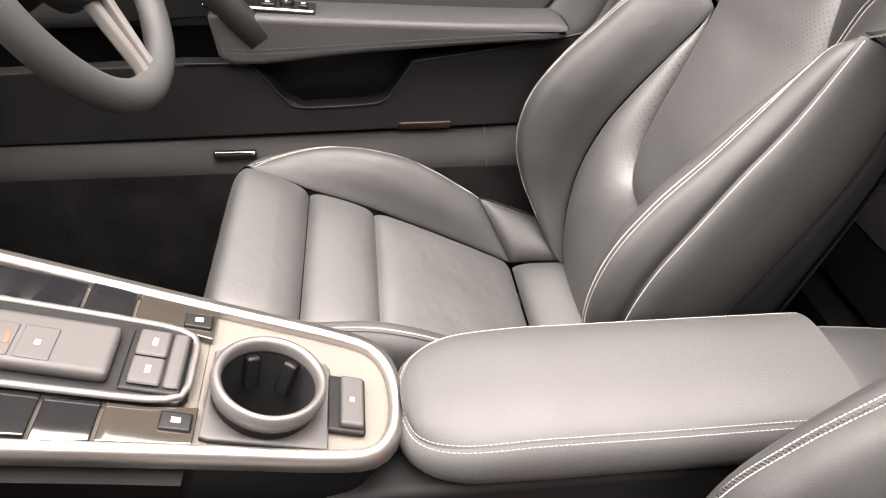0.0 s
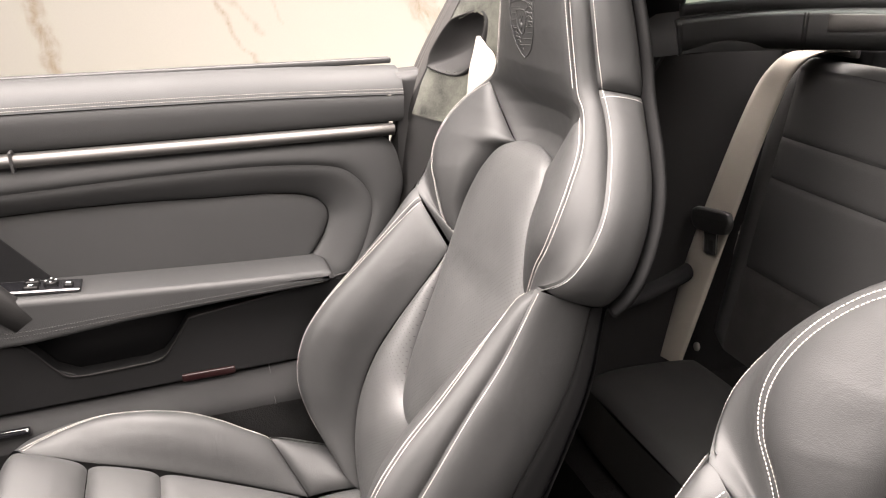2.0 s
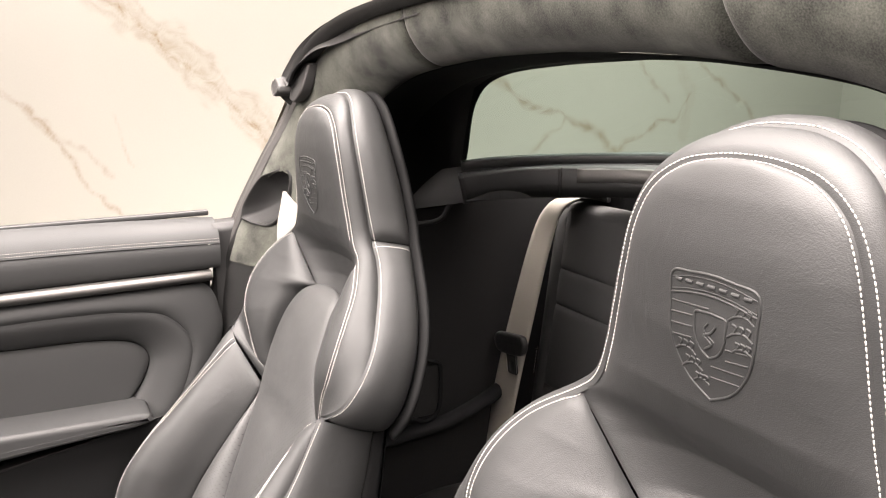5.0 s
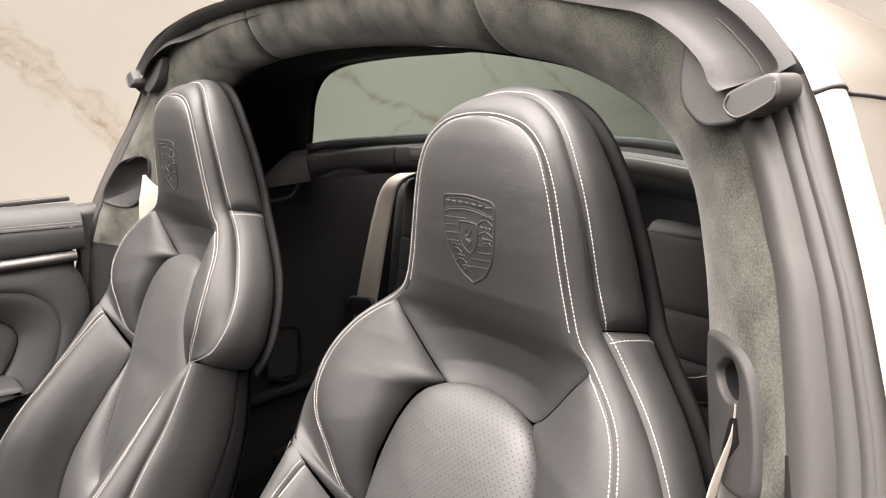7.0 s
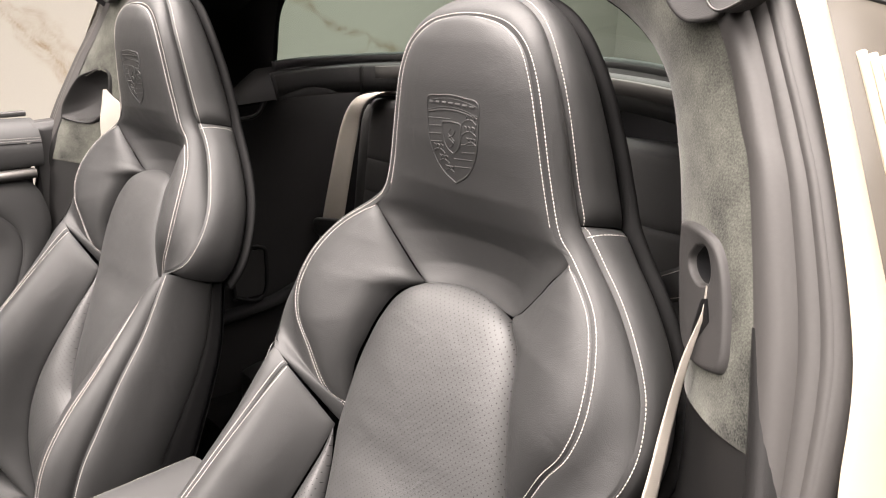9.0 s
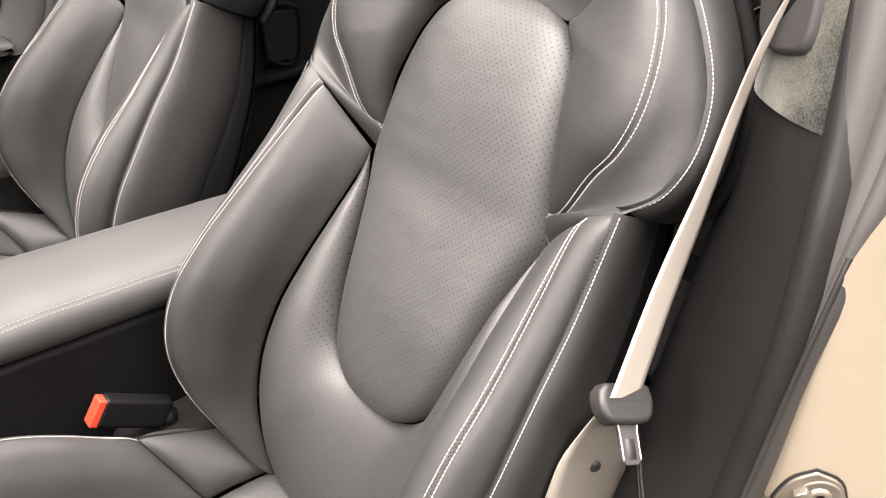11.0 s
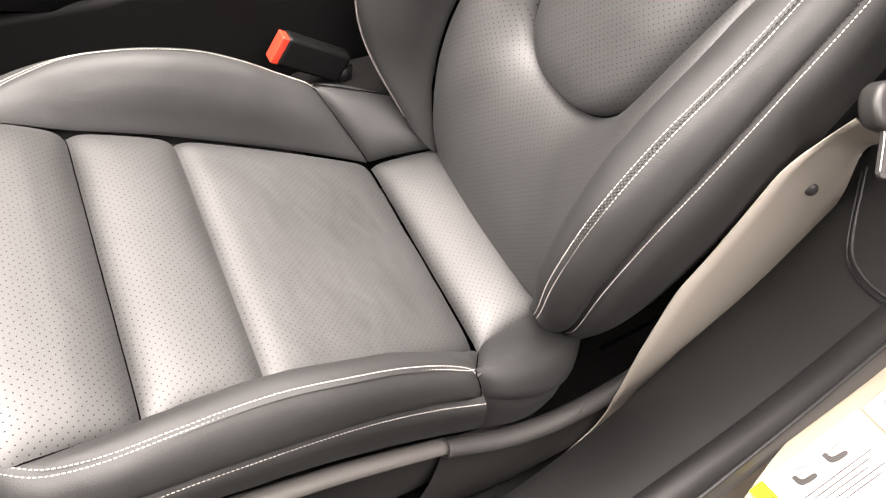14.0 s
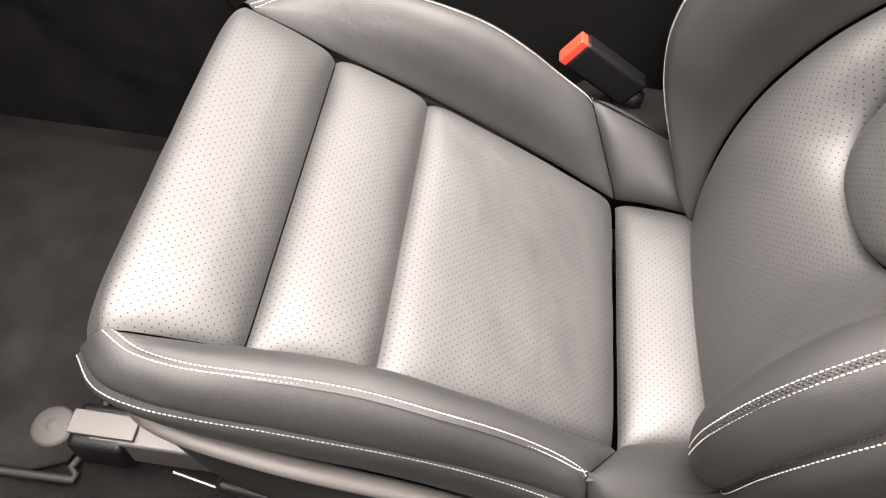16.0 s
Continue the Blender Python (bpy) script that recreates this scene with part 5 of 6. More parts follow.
def rear_seat():
    seat = thing("small_car_seat", category="rear seat", group="rear seats", label="small black leather rear seat with horizontal seams")
    RB = lambda u, v, w: (0.82 + v * 0.12 - w * 0.993, u, 0.585 + v * 0.993 + w * 0.12)
    half = 0.158
    cuts = [0.0, 0.178, 0.352, 0.427, 0.55]
    for a, b in zip(cuts, cuts[1:]):
        pts = [(half, a + (b - a) * k / 3, 0.0) for k in range(4)]
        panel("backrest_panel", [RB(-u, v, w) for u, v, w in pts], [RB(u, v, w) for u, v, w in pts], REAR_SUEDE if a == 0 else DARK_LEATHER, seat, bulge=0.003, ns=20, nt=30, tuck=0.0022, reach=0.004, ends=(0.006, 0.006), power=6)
    for s in (-1, 1):
        pts = [(half, k * 0.11, 0.0) for k in range(6)]
        out = [(half + 0.052, k * 0.1095, -0.030) for k in range(6)]
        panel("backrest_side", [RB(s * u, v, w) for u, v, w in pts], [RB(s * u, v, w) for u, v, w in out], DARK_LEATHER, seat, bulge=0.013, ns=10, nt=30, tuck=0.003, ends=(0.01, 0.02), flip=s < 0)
    top = [(-half, 0.55, 0.0), (0, 0.553, 0.004), (half, 0.55, 0.0)]
    back = [(-half, 0.56, -0.05), (0, 0.563, -0.05), (half, 0.56, -0.05)]
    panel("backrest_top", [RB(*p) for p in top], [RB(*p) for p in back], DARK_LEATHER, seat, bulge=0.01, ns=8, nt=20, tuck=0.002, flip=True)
    pan = [(half + 0.03, 0.0), (half + 0.035, 0.1), (half + 0.03, 0.2), (half + 0.01, 0.27)]
    Cs = lambda u, a, h: (0.785 - a, u, 0.555 + 0.02 * a / 0.27 + h)
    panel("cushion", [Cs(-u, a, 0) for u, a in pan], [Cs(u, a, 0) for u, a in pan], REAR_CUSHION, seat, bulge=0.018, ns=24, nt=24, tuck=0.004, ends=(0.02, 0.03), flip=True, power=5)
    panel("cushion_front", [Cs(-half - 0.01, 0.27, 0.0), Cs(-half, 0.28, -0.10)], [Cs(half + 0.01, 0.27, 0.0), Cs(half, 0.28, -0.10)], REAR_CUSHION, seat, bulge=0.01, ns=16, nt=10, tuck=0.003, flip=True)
    part("cushion_core", rbox((0.24, 0.36, 0.07), 0.01, m=pose(0.655, 0, 0.505)), PLASTIC, seat)
    bt = [RB(half + 0.030, 0.19 + k * 0.02, 0.004) for k in range(4)]
    nn = np.tile(np.array([[-0.95, 0, 0.3]]), (31, 1))
    stitches("seam_stitching", [(curve(bt, 30), nn)], seat)
    part("stud", turned([(0, 0.004), (0.007, 0.004), (0.009, 0.002), (0.009, 0)], 18, m=pose(*RB(0.190, -0.01, 0.03), 0, -80, 0)), ALU, seat, "small bright metal stud")
    return seat


far_rear = rear_seat()
far_rear.location = (0, 0.34, 0)
copy_thing(far_rear, Matrix.Translation((0, -0.32, 0)))


def webbing(name, left, right, parent, n=50, material=None):
    """A flat belt of webbing between two edge lines, with a little thickness."""
    a, b = curve(left, n), curve(right, n)
    s = np.linspace(0, 1, 7)
    g = a[:, None] * (1 - s)[None, :, None] + b[:, None] * s[None, :, None]
    nrm = unit(np.cross(np.gradient((a + b) / 2, axis=0), b - a))
    v = np.concatenate([(g + nrm[:, None] * 0.0006).reshape(-1, 3), (g - nrm[:, None] * 0.0006).reshape(-1, 3)])
    idx = np.arange((n + 1) * 7).reshape(n + 1, 7)
    f = np.stack([idx[:-1, :-1], idx[1:, :-1], idx[1:, 1:], idx[:-1, 1:]], axis=-1).reshape(-1, 4)
    k = (n + 1) * 7
    rim = [(idx[i, 0], idx[i, 0] + k, idx[i + 1, 0] + k, idx[i + 1, 0]) for i in range(n)] + [(idx[i, 6], idx[i + 1, 6], idx[i + 1, 6] + k, idx[i, 6] + k) for i in range(n)]
    uv = np.zeros((n + 1, 7, 2))
    uv[:, :, 0] = s[None] * 0.048
    uv[:, :, 1] = np.concatenate([[0], np.cumsum(np.linalg.norm(np.diff(a, axis=0), axis=1))])[:, None]
    uvs = np.concatenate([uv.reshape(-1, 2)] * 2)
    return raw(name, v, [tuple(q) for q in f] + [tuple(q[::-1] + k) for q in f] + rim, material or BELT, parent, uvs=uvs)


def tongue_on(belt, m):
    """A belt tongue: black grip with a slot, and a steel blade with its window."""
    body = [(-0.019, 0.015), (0.019, 0.015), (0.0255, 0.009), (0.0265, -0.002), (0.021, -0.013), (0.010, -0.0155), (-0.010, -0.0155), (-0.021, -0.013), (-0.0265, -0.002), (-0.0255, 0.009)]
    at = lambda a, b, d: tuple(m @ Vector((a, d, b)))
    grip = part("tongue_grip", prism(rounded(body), 0.016, lambda a, b, d: at(a, b, d - 0.008), 0.005, 4), TONGUE, belt, "dark grey plastic belt tongue")
    part("tongue_slot", prism([(-0.020, 0.004), (0.020, 0.004), (0.019, 0.0005), (-0.019, 0.0005)], 0.0164, lambda a, b, d: at(a, b, d - 0.0082), 0.0005, 1), BLACKINK, grip)
    blade = [(-0.0105, -0.012), (0.0105, -0.012), (0.0085, -0.022), (0.0085, -0.042), (0.006, -0.045), (-0.006, -0.045), (-0.0085, -0.042), (-0.0085, -0.022)]
    part("tongue_blade", prism(blade, 0.004, lambda a, b, d: at(a, b, d - 0.002), 0.0008, 1), PLATE, grip, "dark steel blade")
    part("tongue_window", prism([(-0.004, -0.026), (0.004, -0.026), (0.004, -0.041), (-0.004, -0.041)], 0.0052, lambda a, b, d: at(a, b, d - 0.0026), 0, 1), BLACKINK, grip)
    for s in (-1, 1):
        part("blade_edge", sweep([at(s * 0.0105, -0.013, -0.0022), at(s * 0.0088, -0.021, -0.0022), at(s * 0.0086, -0.042, -0.0022)], ring(0.0007, 0.0007, 6), n=16), ALU, grip, "bright steel edge")


rear_belt = thing("rear_seat_belt", category="seat belt", label="greige rear seat belt hanging over the black backrest")
webbing("belt_webbing", [(0.925, 0.49, 1.150), (0.875, 0.50, 1.156), (0.838, 0.510, 1.135), (0.829, 0.545, 1.06), (0.802, 0.584, 0.851), (0.78, 0.605, 0.672), (0.760, 0.615, 0.52)], [(0.925, 0.43, 1.160), (0.88, 0.43, 1.168), (0.837, 0.450, 1.14), (0.828, 0.476, 1.06), (0.802, 0.503, 0.852), (0.782, 0.522, 0.684), (0.764, 0.542, 0.53)], rear_belt)
tongue_on(rear_belt, Matrix.Translation((0.786, 0.541, 0.845)) @ pose(0, 0, 0, 0, 0, -90) @ pose(0, 0, 0, 0, -10, 0) @ Matrix.Diagonal((2.0, 1.0, 1.45, 1)))
exit_box = thing("belt_exit_box", category="belt outlet", label="black plastic belt outlet below the rear shelf")
part("outlet_body", rbox((0.05, 0.225, 0.12), 0.008, 2, m=pose(0.950, 0.498, 1.112)), PLASTIC, exit_box)
part("outlet_slot", rbox((0.01, 0.10, 0.014), 0.002, 1, m=pose(0.920, 0.465, 1.160)), BLACKINK, exit_box)
side_pocket = thing("side_pocket", category="storage pocket", label="black moulded pocket in the rear side lining")
part("pocket_rim", sweep([(0.56, 0.590, 0.71), (0.555, 0.590, 0.80), (0.58, 0.590, 0.825), (0.635, 0.590, 0.815), (0.645, 0.590, 0.79), (0.64, 0.590, 0.71), (0.61, 0.590, 0.69), (0.56, 0.590, 0.71)], ring(0.005, 0.005, 8), n=60, up=(0, 1, 0), caps=False), LINER, side_pocket)
part("pocket_back", rbox((0.085, 0.006, 0.11), 0.002, 1, m=pose(0.60, 0.594, 0.755)), BLACKINK, side_pocket)
part("arm_pad", sweep([(0.46, 0.60, 0.66), (0.56, 0.60, 0.665), (0.67, 0.595, 0.675), (0.78, 0.59, 0.715), (0.83, 0.585, 0.76)], ring(0.022, 0.014, 12), n=40), LINER, side_pocket, "black padded side bolster")
near_rear_belt = thing("belt_retainer", category="seat belt", label="black leather belt loop with cream stitching behind the suede hoop")
rl = panel("strap", [(0.56, -0.43, 1.05), (0.50, -0.485, 1.085), (0.44, -0.545, 1.125), (0.38, -0.595, 1.155)], [(0.56, -0.44, 1.015), (0.50, -0.495, 1.052), (0.44, -0.552, 1.088), (0.38, -0.60, 1.115)], DARK_LEATHER, near_rear_belt, bulge=0.003, ns=8, nt=20, tuck=0.001, flip=True)
stitches("strap_stitching", [track(rl[1], rl[2], 0.005), track(rl[1], rl[2], 0.005, True)], near_rear_belt)

# ---- driver's door ----
door = thing("driver_door", category="car door", label="closed car door lined in dark grey leather with a silver strip")
Y = lambda pts, y: [(a, y, b) for a, b in pts]
part("door_core", rbox((1.34, 0.06, 0.60), 0.01, 2, m=pose(-0.44, 0.79, 0.82)), PLASTIC, door)
T0 = [(-1.1, 1.135), (-0.8, 1.138), (-0.36, 1.14), (0.0, 1.137), (0.235, 1.13)]
belt_in = panel("belt_pad", [(x, 0.745, z) for x, z in T0], [(x, 0.690, z - 0.040) for x, z in T0], DOOR_LEATHER, door, bulge=0.012, ns=12, nt=50, tuck=0, flip=True, power=2)
stitches("belt_stitching", [track(belt_in[1], belt_in[2], 0.004, True), track(belt_in[1], belt_in[2], 0.009, True)], door, radius=0.0005, material=GREYTHREAD, label="grey stitching")
face = panel("upper_face", [(x, 0.690, z - 0.042) for x, z in T0], [(x, 0.697, 1.043) for x, z in T0], DOOR_LEATHER, door, bulge=0.003, ns=8, nt=30, tuck=0.002, flip=True)
part("glass_slot", rbox((1.33, 0.014, 0.01), 0.002, 1, m=pose(-0.435, 0.752, 1.138)), RUBBER, door)
part("trim_strip", sweep([(-1.1, 0.690, 1.033), (-0.4, 0.690, 1.033), (0.10, 0.690, 1.033), (0.216, 0.692, 1.032)], [(-0.008, -0.009), (0.009, -0.0085), (0.011, 0.0), (0.008, 0.0085), (-0.008, 0.009)], n=20), STRIP, door, "brushed silver trim strip")
part("trim_joint", rbox((0.004, 0.03, 0.03), 0.0005, 1, m=pose(-0.362, 0.69, 1.033)), RUBBER, door)
O0 = [(-1.1, 1.022), (-0.4, 1.022), (-0.07, 1.022), (0.12, 1.022), (0.205, 1.015), (0.232, 0.95), (0.228, 0.90), (0.205, 0.84), (0.165, 0.775)]
O1 = [(-1.1, 0.95), (-0.39, 0.982), (-0.07, 0.99), (0.09, 0.98), (0.145, 0.955), (0.172, 0.91), (0.166, 0.86), (0.142, 0.80), (0.11, 0.765)]
O2 = [(-1.1, 0.90), (-0.40, 0.938), (-0.07, 0.932), (0.03, 0.926), (0.08, 0.912), (0.10, 0.885), (0.092, 0.85), (0.07, 0.815), (0.045, 0.79)]
O3 = [(-1.1, 0.79), (-0.40, 0.79), (-0.20, 0.79), (-0.12, 0.79), (-0.08, 0.79), (-0.04, 0.79), (-0.01, 0.79), (0.02, 0.79), (0.045, 0.79)]
p1 = panel("middle_pad", Y(O0, 0.697), Y(O1, 0.688), DOOR_LEATHER, door, bulge=0.006, ns=12, nt=70, tuck=0.003, even=False, flip=True)
p2 = panel("recess_band", Y(O1, 0.688), Y(O2, 0.722), DOOR_LEATHER, door, bulge=0.006, ns=12, nt=70, tuck=0.003, even=False, flip=True)
panel("inset_panel", Y(O2, 0.722), Y(O3, 0.722), DOOR_LEATHER, door, bulge=0.006, ns=14, nt=70, tuck=0.002, even=False, flip=True, power=5)
stitches("recess_stitching", [track(p1[1], p1[2], 0.004, True), track(p2[1], p2[2], 0.004)], door, radius=0.00045, length=0.0034, material=SOFT, label="grey tone-in-tone stitching")
part("speaker_cover", prism([(-0.43, 0.935), (-0.335, 0.815), (-0.62, 0.80), (-0.62, 0.92)], 0.004, lambda a, b, d: (a, 0.716 - d, b), 0.0015, 1), LINER, door, "black cloth speaker cover")
rest = [(-0.452, 0.768), (-0.430, 0.757), (-0.385, 0.757), (-0.245, 0.771), (-0.07, 0.781), (0.05, 0.786), (0.078, 0.790), (0.090, 0.797), (0.086, 0.806), (0.066, 0.811), (0.0, 0.813), (-0.10, 0.817), (-0.31, 0.828), (-0.46, 0.838)]
part("armrest", prism(rest, 0.092, lambda a, b, d: (a, 0.636 + d, b), 0.011, 4), DOOR_LEATHER, door, "padded leather door armrest")
rl = curve([(-0.445, 0.6352, 0.786), (-0.385, 0.6352, 0.783), (-0.245, 0.6352, 0.789), (-0.07, 0.6352, 0.796), (0.07, 0.6352, 0.800)], 80)
stitches("armrest_stitching", [(rl, np.tile([[0, -1.0, 0]], (81, 1))), (rl - np.array([0, 0, 0.007]), np.tile([[0, -1.0, 0]], (81, 1)))], door, radius=0.00045, length=0.0034, material=TRIM, label="grey tone-in-tone stitching")
part("switch_plate", rbox((0.165, 0.04, 0.008), 0.004, 2, m=pose(-0.385, 0.672, 0.838, 0, 5, 0)), GLOSS, door, "black window switch plate")
for k, (sx, sy) in enumerate(((-0.445, 0.682), (-0.445, 0.662), (-0.372, 0.682), (-0.372, 0.662), (-0.32, 0.664))):
    key = part("switch", rbox((0.022 if k < 4 else 0.014, 0.013, 0.008), 0.003, 2, m=pose(sx, sy, 0.843 - (sx + 0.385) * 0.08, 0, 5, 0)), PLASTIC, door)
    part("switch_mark", rbox((0.006, 0.004, 0.001), 0, m=pose(sx, sy, 0.8475 - (sx + 0.385) * 0.08, 0, 5, 0)), WHITE, key)
knob = part("mirror_knob", turned([(0.011, 0), (0.011, 0.005), (0.009, 0.007), (0, 0.007)], 20, m=pose(-0.345, 0.674, 0.838)), PLASTIC, door)
for dx, dy in ((0.007, 0), (-0.007, 0), (0, 0.007), (0, -0.007)):
    part("switch_mark", rbox((0.003, 0.003, 0.001), 0, m=pose(-0.345 + dx, 0.674 + dy, 0.8455)), WHITE, knob)
part("pull_handle", sweep([(-0.56, 0.690, 0.985), (-0.50, 0.655, 0.945), (-0.455, 0.645, 0.885), (-0.41, 0.648, 0.825), (-0.385, 0.66, 0.79)], [(-0.016, -0.022), (0.016, -0.022), (0.022, 0.0), (0.014, 0.020), (-0.014, 0.020), (-0.022, 0.0)], n=30, up=(0, 1, 0)), SOFT, door, "soft grey door pull")
POCKET = [(-0.515, 0.741), (-0.425, 0.738), (-0.400, 0.722), (-0.368, 0.678), (-0.338, 0.661), (-0.228, 0.664), (-0.203, 0.671), (-0.188, 0.688), (-0.158, 0.732), (-0.145, 0.738), (-0.045, 0.752), (0.085, 0.772), (0.160, 0.786)]
part("lower_panel", prism([(-1.1, 0.72)] + POCKET + [(0.185, 0.70), (0.17, 0.62), (-1.1, 0.60)], 0.03, lambda a, b, d: (a, 0.690 + d, b), 0.004, 2), SILL, door, "dark plastic lower door panel with a map pocket")
part("pocket_back", prism([(-0.47, 0.63), (-0.12, 0.63), (-0.12, 0.78), (-0.47, 0.78)], 0.006, lambda a, b, d: (a, 0.752 - d, b), 0.001, 1), PLASTIC, door)
part("pocket_edge", sweep([(a, 0.6885, b) for a, b in POCKET], ring(0.0022, 0.0022, 8), n=110), SOFT, door)
part("door_reflector", rbox((0.09, 0.008, 0.014), 0.002, 1, m=pose(-0.135, 0.689, 0.622)), REFLECT, door, "dark red door reflector")

part("end_seal", sweep([(0.205, 0.735, 0.62), (0.245, 0.735, 0.75), (0.262, 0.733, 0.90), (0.266, 0.728, 1.02), (0.262, 0.725, 1.125)], [(-0.035, -0.02), (0.035, -0.02), (0.035, 0.02), (-0.035, 0.02)], n=30, up=(0, 1, 0)), RUBBER, door, "black rubber door edge seal")

# sill on the driver's side
sill = thing("sill_trim", category="sill trim", label="grey plastic sill trim beside the driver's seat", kind="structure")
panel("sill_cover", [(-1.4, 0.70, 0.605), (-0.5, 0.70, 0.605), (-0.03, 0.70, 0.610)], [(-1.4, 0.652, 0.560), (-0.5, 0.652, 0.560), (-0.03, 0.652, 0.556)], SILL, sill, bulge=0.008, ns=8, nt=30, tuck=0, flip=True)
panel("sill_cover", [(-0.0297, 0.70, 0.610), (0.08, 0.70, 0.625), (0.2, 0.70, 0.69)], [(-0.0297, 0.652, 0.556), (0.08, 0.652, 0.56), (0.2, 0.652, 0.60)], SILL, sill, bulge=0.008, ns=8, nt=12, tuck=0, flip=True)
panel("sill_side", [(-1.4, 0.652, 0.560), (-0.5, 0.652, 0.560), (0.2, 0.652, 0.556)], [(-1.4, 0.63, 0.285), (-0.5, 0.63, 0.285), (0.2, 0.63, 0.285)], CARPET, sill, bulge=0.0, ns=6, nt=12, tuck=0, flip=True)
part("sill_joint", sweep([(-0.030, 0.702, 0.613), (-0.030, 0.676, 0.589), (-0.030, 0.651, 0.557)], ring(0.0014, 0.004, 6), n=12), BLACKINK, sill)
boot = part("sill_switch", rbox((0.072, 0.014, 0.030), 0.006, 3, m=pose(-0.455, 0.664, 0.588, 45, 0, 0)), GLOSS, sill, "black boot release switch")
part("switch_mark", rbox((0.005, 0.002, 0.012), 0, m=pose(-0.455, 0.658, 0.593, 45, 0, 0)), WHITE, boot)

# ---- steering wheel ----
wheel = thing("steering_wheel", category="steering wheel", label="dark leather steering wheel with grey metal spokes")
WM = Matrix.Translation((-0.548, 0.375, 1.014)) @ pose(0, 0, 0, 0, 90 - 24, 0)
rimpts = [tuple(WM @ Vector((0.178 * math.cos(a), 0.178 * math.sin(a), 0))) for a in np.linspace(0, 2 * math.pi, 49)]
part("rim", sweep(rimpts, ring(0.019, 0.0172, 14), n=96, up=tuple(WM.to_3x3() @ Vector((0, 0, 1))), caps=False), DOOR_LEATHER, wheel, "smooth leather rim")
for ang in (0, 115, 245):
    m = WM @ pose(0, 0, 0, 0, 0, ang)
    for off in (-1, 1):
        part("spoke", prism([(0.05, off * 0.012), (0.15, off * 0.006), (0.172, off * 0.004), (0.172, off * 0.021), (0.15, off * 0.018), (0.05, off * 0.028)], 0.014, lambda a, b, d: tuple(m @ Vector((a, b, d - 0.007))), 0.003, 2), SPOKE, wheel, "satin silver spoke blade")
part("hub", turned([(0, 0.03), (0.055, 0.028), (0.076, 0.012), (0.078, -0.02), (0.04, -0.03)], 32, m=WM), DOOR_LEATHER, wheel)
badge = part("badge", prism(rounded([(-0.024, -0.019), (-0.024, 0.0), (-0.024, 0.019), (0.0, 0.019), (0.016, 0.011), (0.026, 0.0), (0.016, -0.011), (0.0, -0.019)], 30), 0.003, lambda a, b, d: tuple(WM @ Vector((a, b, 0.0285 + d))), 0.001, 1), YELLOWBADGE, wheel, "small shield-shaped badge in yellow, red and black")
for a0, a1, c0, c1, tone in ((-0.014, -0.002, -0.015, -0.003, RED), (0.002, 0.013, 0.003, 0.012, RED), (-0.014, -0.002, 0.004, 0.008, BLACKINK), (-0.006, 0.006, -0.004, 0.004, BLACKINK)):
    part("badge_field", rbox((a1 - a0, c1 - c0, 0.001), 0, m=WM @ pose((a0 + a1) / 2, (c0 + c1) / 2, 0.032)), tone, badge)
for side in (-1, 1):
    dial = part("thumb_dial", turned([(0, 0.012), (0.010, 0.012), (0.013, 0.009), (0.013, 0.0)], 24, m=WM @ pose(0.045, side * 0.068, 0.016)), PLASTIC, wheel, "small black thumb dial")
    part("dial_mark", rbox((0.008, 0.008, 0.0008), 0, m=WM @ pose(0.045, side * 0.068, 0.0285)), WHITE, dial)
part("column", sweep([tuple(WM @ Vector((0, 0, -0.02))), tuple(WM @ Vector((0.02, 0, -0.15))), tuple(WM @ Vector((0.06, 0, -0.4)))], ring(0.05, 0.05, 16), n=12, up=(0, 1, 0)), PLASTIC, wheel)
# Mostly unseen bulk, enlarged to keep light off the footwell.
dash = thing("dashboard", category="dashboard", label="dark dashboard underside in front of the seats")
part("dash_body", rbox((0.52, 1.32, 0.24), 0.05, 3, m=pose(-1.08, MID, 1.0)), PLASTIC, dash)
part("knee_panel", rbox((0.40, 1.30, 0.34), 0.04, 3, m=pose(-1.10, MID, 0.76)), PLASTIC, dash, "dark plastic knee panel")
part("pedal_plate", rbox((0.04, 0.28, 0.12), 0.01, 2, m=pose(-1.35, 0.37, 0.45, 0, -30, 0)), PLASTIC, dash)

# ---- centre console ----
CT = radians(17)


def K(p, q, h=0.0):
    return (-0.25 - p * math.cos(CT) + h * math.sin(CT), MID + q, 0.70 + p * math.sin(CT) + h * math.cos(CT))


KM = Matrix.Translation(K(0, 0)) @ Matrix(((-math.cos(CT), 0, math.sin(CT), 0), (0, 1, 0, 0), (math.sin(CT), 0, math.cos(CT), 0), (0, 0, 0, 1)))


def kbox(p0, p1, q0, q1, h0, h1, bevel=0.002, seg=2):
    bm = rbox((abs(p1 - p0), abs(q1 - q0), abs(h1 - h0)), bevel, seg)
    for v in bm.verts:
        v.co = Vector(K((p0 + p1) / 2 + v.co.x, (q0 + q1) / 2 + v.co.y, (h0 + h1) / 2 + v.co.z))
    bmesh.ops.recalc_face_normals(bm, faces=bm.faces)
    return bm


console = thing("centre_console", category="centre console", label="centre console with a silver frame and gloss black panels")
half_line = [(0.62, 0.125), (0.45, 0.117), (0.335, 0.105), (0.215, 0.092), (0.11, 0.081), (0.03, 0.073), (-0.008, 0.064), (-0.026, 0.042), (-0.032, 0.012)]
outline = half_line + [(p, -q) for p, q in half_line[::-1]]


